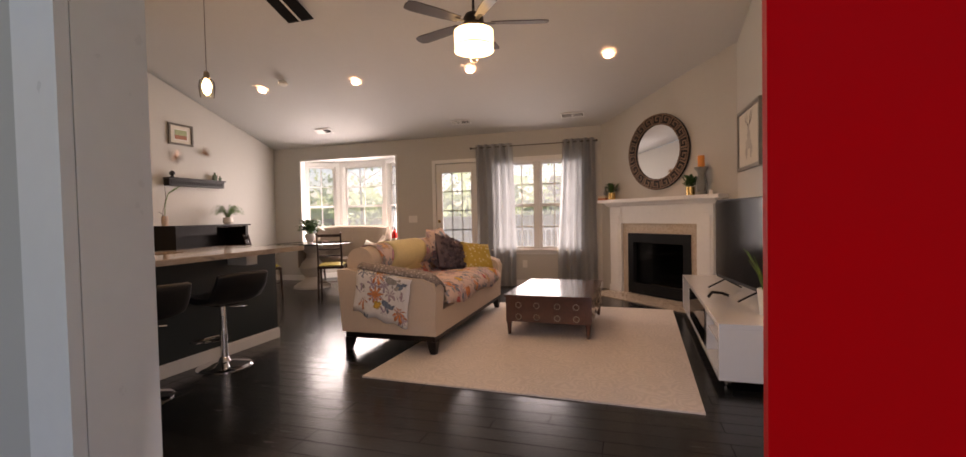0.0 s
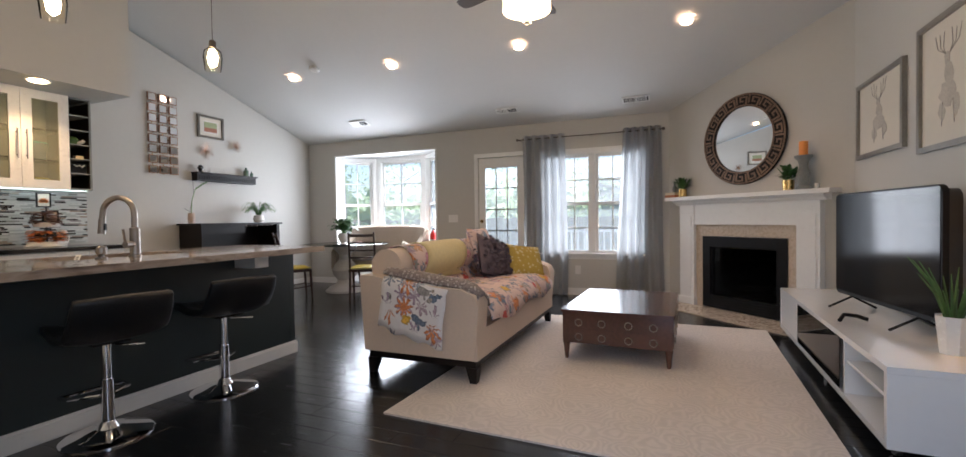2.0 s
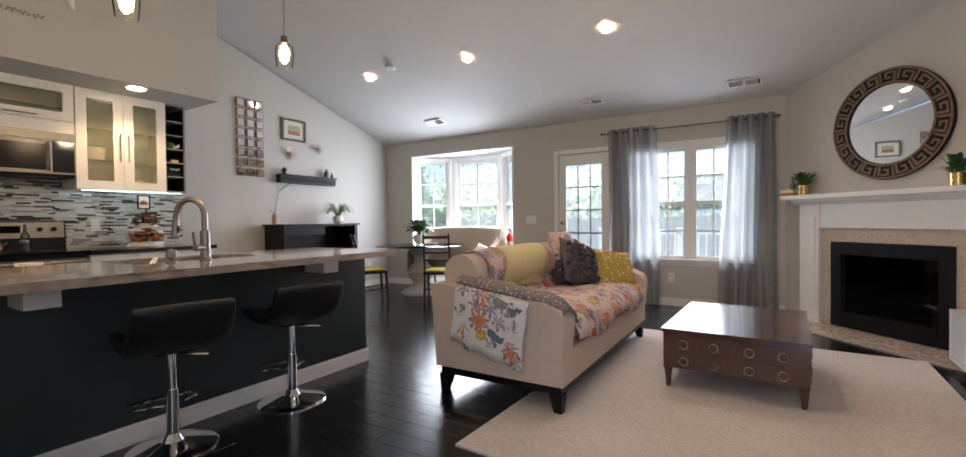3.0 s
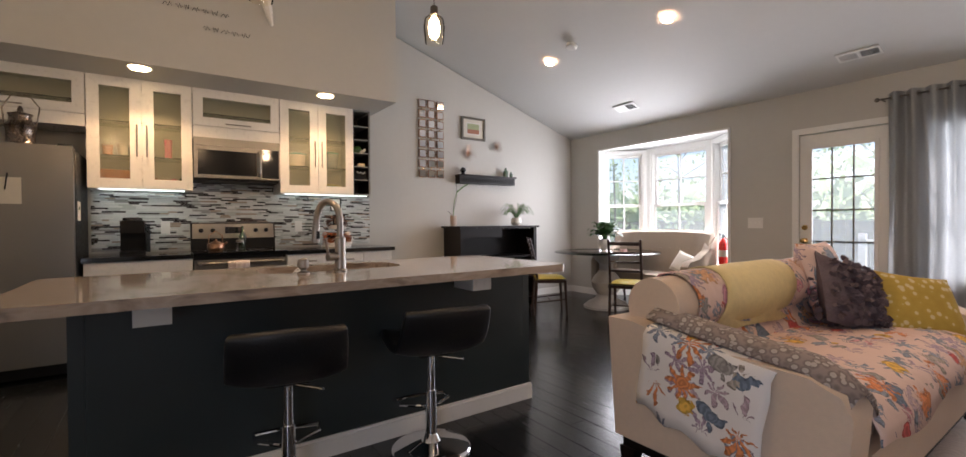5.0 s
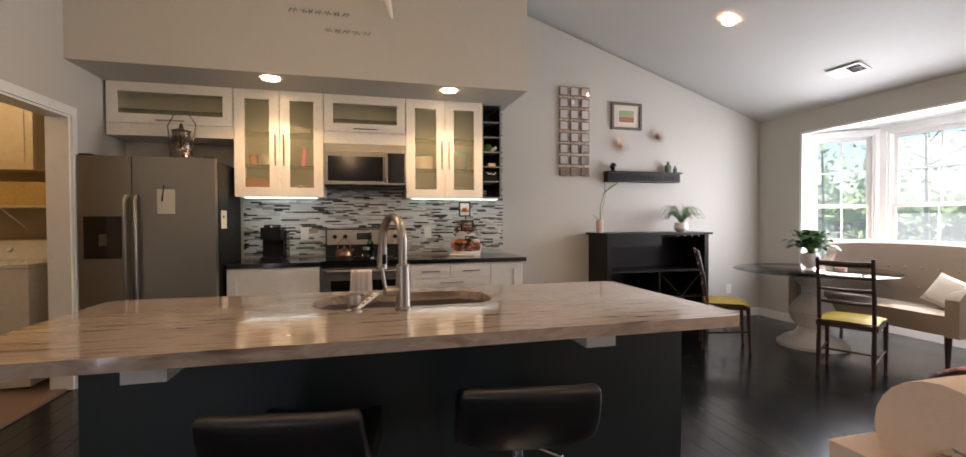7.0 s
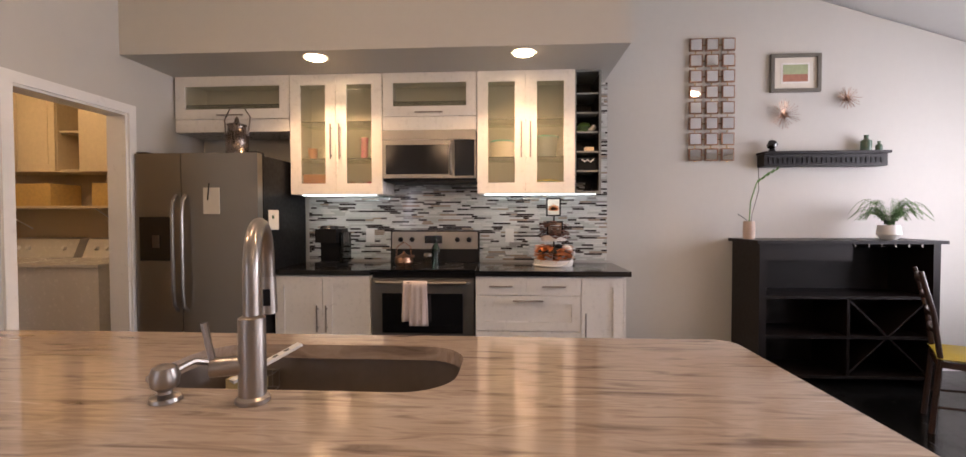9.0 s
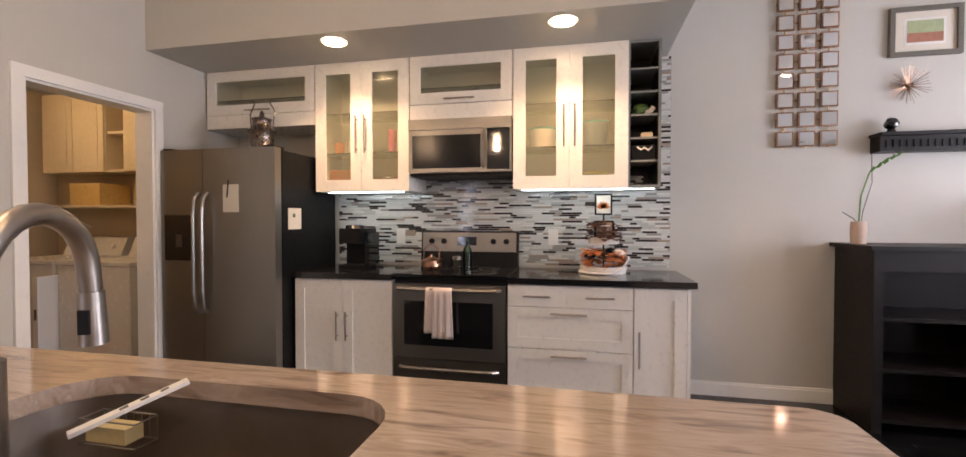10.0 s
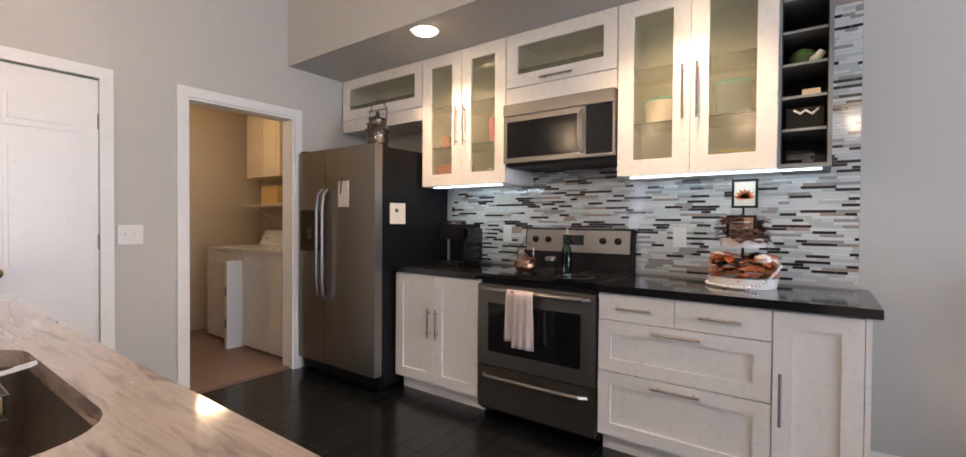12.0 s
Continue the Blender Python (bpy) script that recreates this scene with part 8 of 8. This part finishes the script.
part("hose", T((0.0, 0.02, 0.35), (0.03, 0.06, 0.30), (0.03, 0.065, 0.15), r=0.008), M_BLACK, ex, "black hose")
part("label_band", L((0.0557, 0.10), (0.0557, 0.18), (0.054, 0.18), (0.054, 0.10), seg=20), M_PAPER, ex, "white label band")
shf = thing("sill_board", -3.50, 8.0, 0.575, 0, "white deep sill board", "sill")
shf["kind"] = "structure"
part("board", B((-0.09, -0.12, 0, 0.12, 0.12, 0.024)), M_TRIM, shf)
ex.location.x, ex.location.y = -3.50, 7.98

# script and mounted skull ornament on the soffit face
wr = thing("wall_lettering", -5.058, 2.55, 2.95, 90, "thin black handwritten script on the soffit face", "wall lettering")
rr = random.Random(6)
for row, (y0, ln) in enumerate(((-0.28, 0.42), (0.0, 0.32))):
    x = y0
    while x < y0 + ln:
        w_ = rr.uniform(0.03, 0.07)
        pts = [(x + w_ * q / 5, -0.004, -row * 0.14 + 0.022 * math.sin(q * 2.4 + x * 30)) for q in range(6)]
        part("stroke", T(*pts, r=0.003, seg=4), M_INK, wr)
        x += w_ + rr.uniform(0.008, 0.03)
sk_ = thing("mounted_ornament", -5.055, 3.02, 3.05, 90, "pale horn-shaped wall ornament with dark tips", "wall decor")
part("plume", T((0, -0.04, 0.20), (0.02, -0.06, 0.05), (0.06, -0.05, -0.12), r=0.07, r2=0.015), M_WPOT, sk_, smooth=True)
part("horn", T((0.02, -0.05, 0.18), (0.14, -0.07, 0.16), (0.22, -0.06, 0.26), r=0.035, r2=0.012), M_BLACK, sk_, "dark curved horn", smooth=True)
part("horn", T((-0.02, -0.05, 0.18), (-0.14, -0.07, 0.16), (-0.22, -0.06, 0.26), r=0.035, r2=0.012), M_BLACK, sk_, "dark curved horn", smooth=True)

# ---- pieces of floor and backsplash ----
rr = random.Random(9)
cache = {}


def plank_mesh(ln, wd):
    key = round(ln, 2)
    if key not in cache:
        bm = bmesh.new()
        box(bm, 0, 0, -0.012, ln - 0.0015, wd - 0.0015, 0)
        bmesh.ops.bevel(bm, geom=[e for e in bm.edges if all(v.co.z > -0.001 for v in e.verts)], offset=0.0015, segments=1, affect="EDGES")
        me = bpy.data.meshes.new("floorboard")
        bm.to_mesh(me)
        bm.free()
        me.materials.append(M_FLOOR)
        cache[key] = me
    return cache[key]


fl = tagged(new("floor"), "glossy dark espresso plank floor", kind="structure")
PW = 0.125
rows_ = []
y = 0.745
while y < 8.45:
    x = XW - rr.choice((0.0, 0.3, 0.6, 0.9))
    while x < XE:
        ln = rr.choice((0.9, 1.2, 1.5))
        a, b = max(x, XW), min(x + ln, XE)
        lim = (BAYL + 0.0, BAYR) if y > YN - 0.05 else (XW, XE)
        a, b = max(a, lim[0]), min(b, lim[1])
        if b - a > 0.04:
            rows_.append((a, y, b - a))
        x += ln
    y += PW
near = sorted(rows_, key=lambda p: (p[0] + p[2] / 2 + 0.6) ** 2 + (p[1] - 2.6) ** 2)
verts, faces = [], []
for k, (a, y, ln) in enumerate(near):
    if k < 300:
        ob = new("floorboard", plank_mesh(ln, PW))
        ob.parent, ob.location = fl, (a, y, 0)
        continue
    i = len(verts)
    z0, z1 = -0.012, 0.0
    verts += [(a, y, z0), (a + ln - 0.0015, y, z0), (a + ln - 0.0015, y + PW - 0.0015, z0), (a, y + PW - 0.0015, z0), (a, y, z1), (a + ln - 0.0015, y, z1), (a + ln - 0.0015, y + PW - 0.0015, z1), (a, y + PW - 0.0015, z1)]
    faces += [(i, i + 3, i + 2, i + 1), (i + 4, i + 5, i + 6, i + 7), (i, i + 1, i + 5, i + 4), (i + 1, i + 2, i + 6, i + 5), (i + 2, i + 3, i + 7, i + 6), (i + 3, i, i + 4, i + 7)]
me = bpy.data.meshes.new("floorboards")
me.from_pydata(verts, [], faces)
me.materials.append(M_FLOOR)
ob = tagged(new("floorboards", me), kind="stuff")
ob.parent = fl

bs = tagged(new("backsplash"), "mosaic backsplash of thin grey, white and black glass tiles", kind="structure")
part("grout", B((XW, 1.715, ZC, XW + 0.006, 4.336, 1.60), (XW, 4.22, 1.60, XW + 0.006, 4.336, 2.42), (XW, 2.49, 1.60, XW + 0.006, 3.24, 1.62)), M_GROUT, bs, "pale grout")
verts, faces = [], []
TH = 0.0155
z = ZC + 0.001
while z < 2.41:
    y0, y1 = (1.716, 4.335) if z < 1.585 else (4.221, 4.335)
    y = y0 - rr.uniform(0, 0.1)
    while y < y1:
        ln = rr.choice((0.05, 0.075, 0.10, 0.10, 0.15))
        a, b = max(y, y0), min(y + ln, y1)
        if b - a > 0.008:
            i = len(verts)
            x1 = XW + 0.0095 + rr.uniform(0, 0.0012)
            a, b, c_, d_ = a, b - 0.0018, z, z + TH - 0.0018
            verts += [(XW + 0.005, a, c_), (XW + 0.005, b, c_), (XW + 0.005, b, d_), (XW + 0.005, a, d_), (x1, a, c_), (x1, b, c_), (x1, b, d_), (x1, a, d_)]
            faces += [(i + 4, i + 5, i + 6, i + 7), (i, i + 1, i + 5, i + 4), (i + 1, i + 2, i + 6, i + 5), (i + 2, i + 3, i + 7, i + 6), (i + 3, i, i + 4, i + 7)]
        y += ln
    z += TH
me = bpy.data.meshes.new("mosaic_tiles")
me.from_pydata(verts, [], faces)
me.materials.append(M_TILE)
ob = tagged(new("mosaic_tiles", me), "small glass mosaic tiles", kind="stuff")
ob.parent = bs
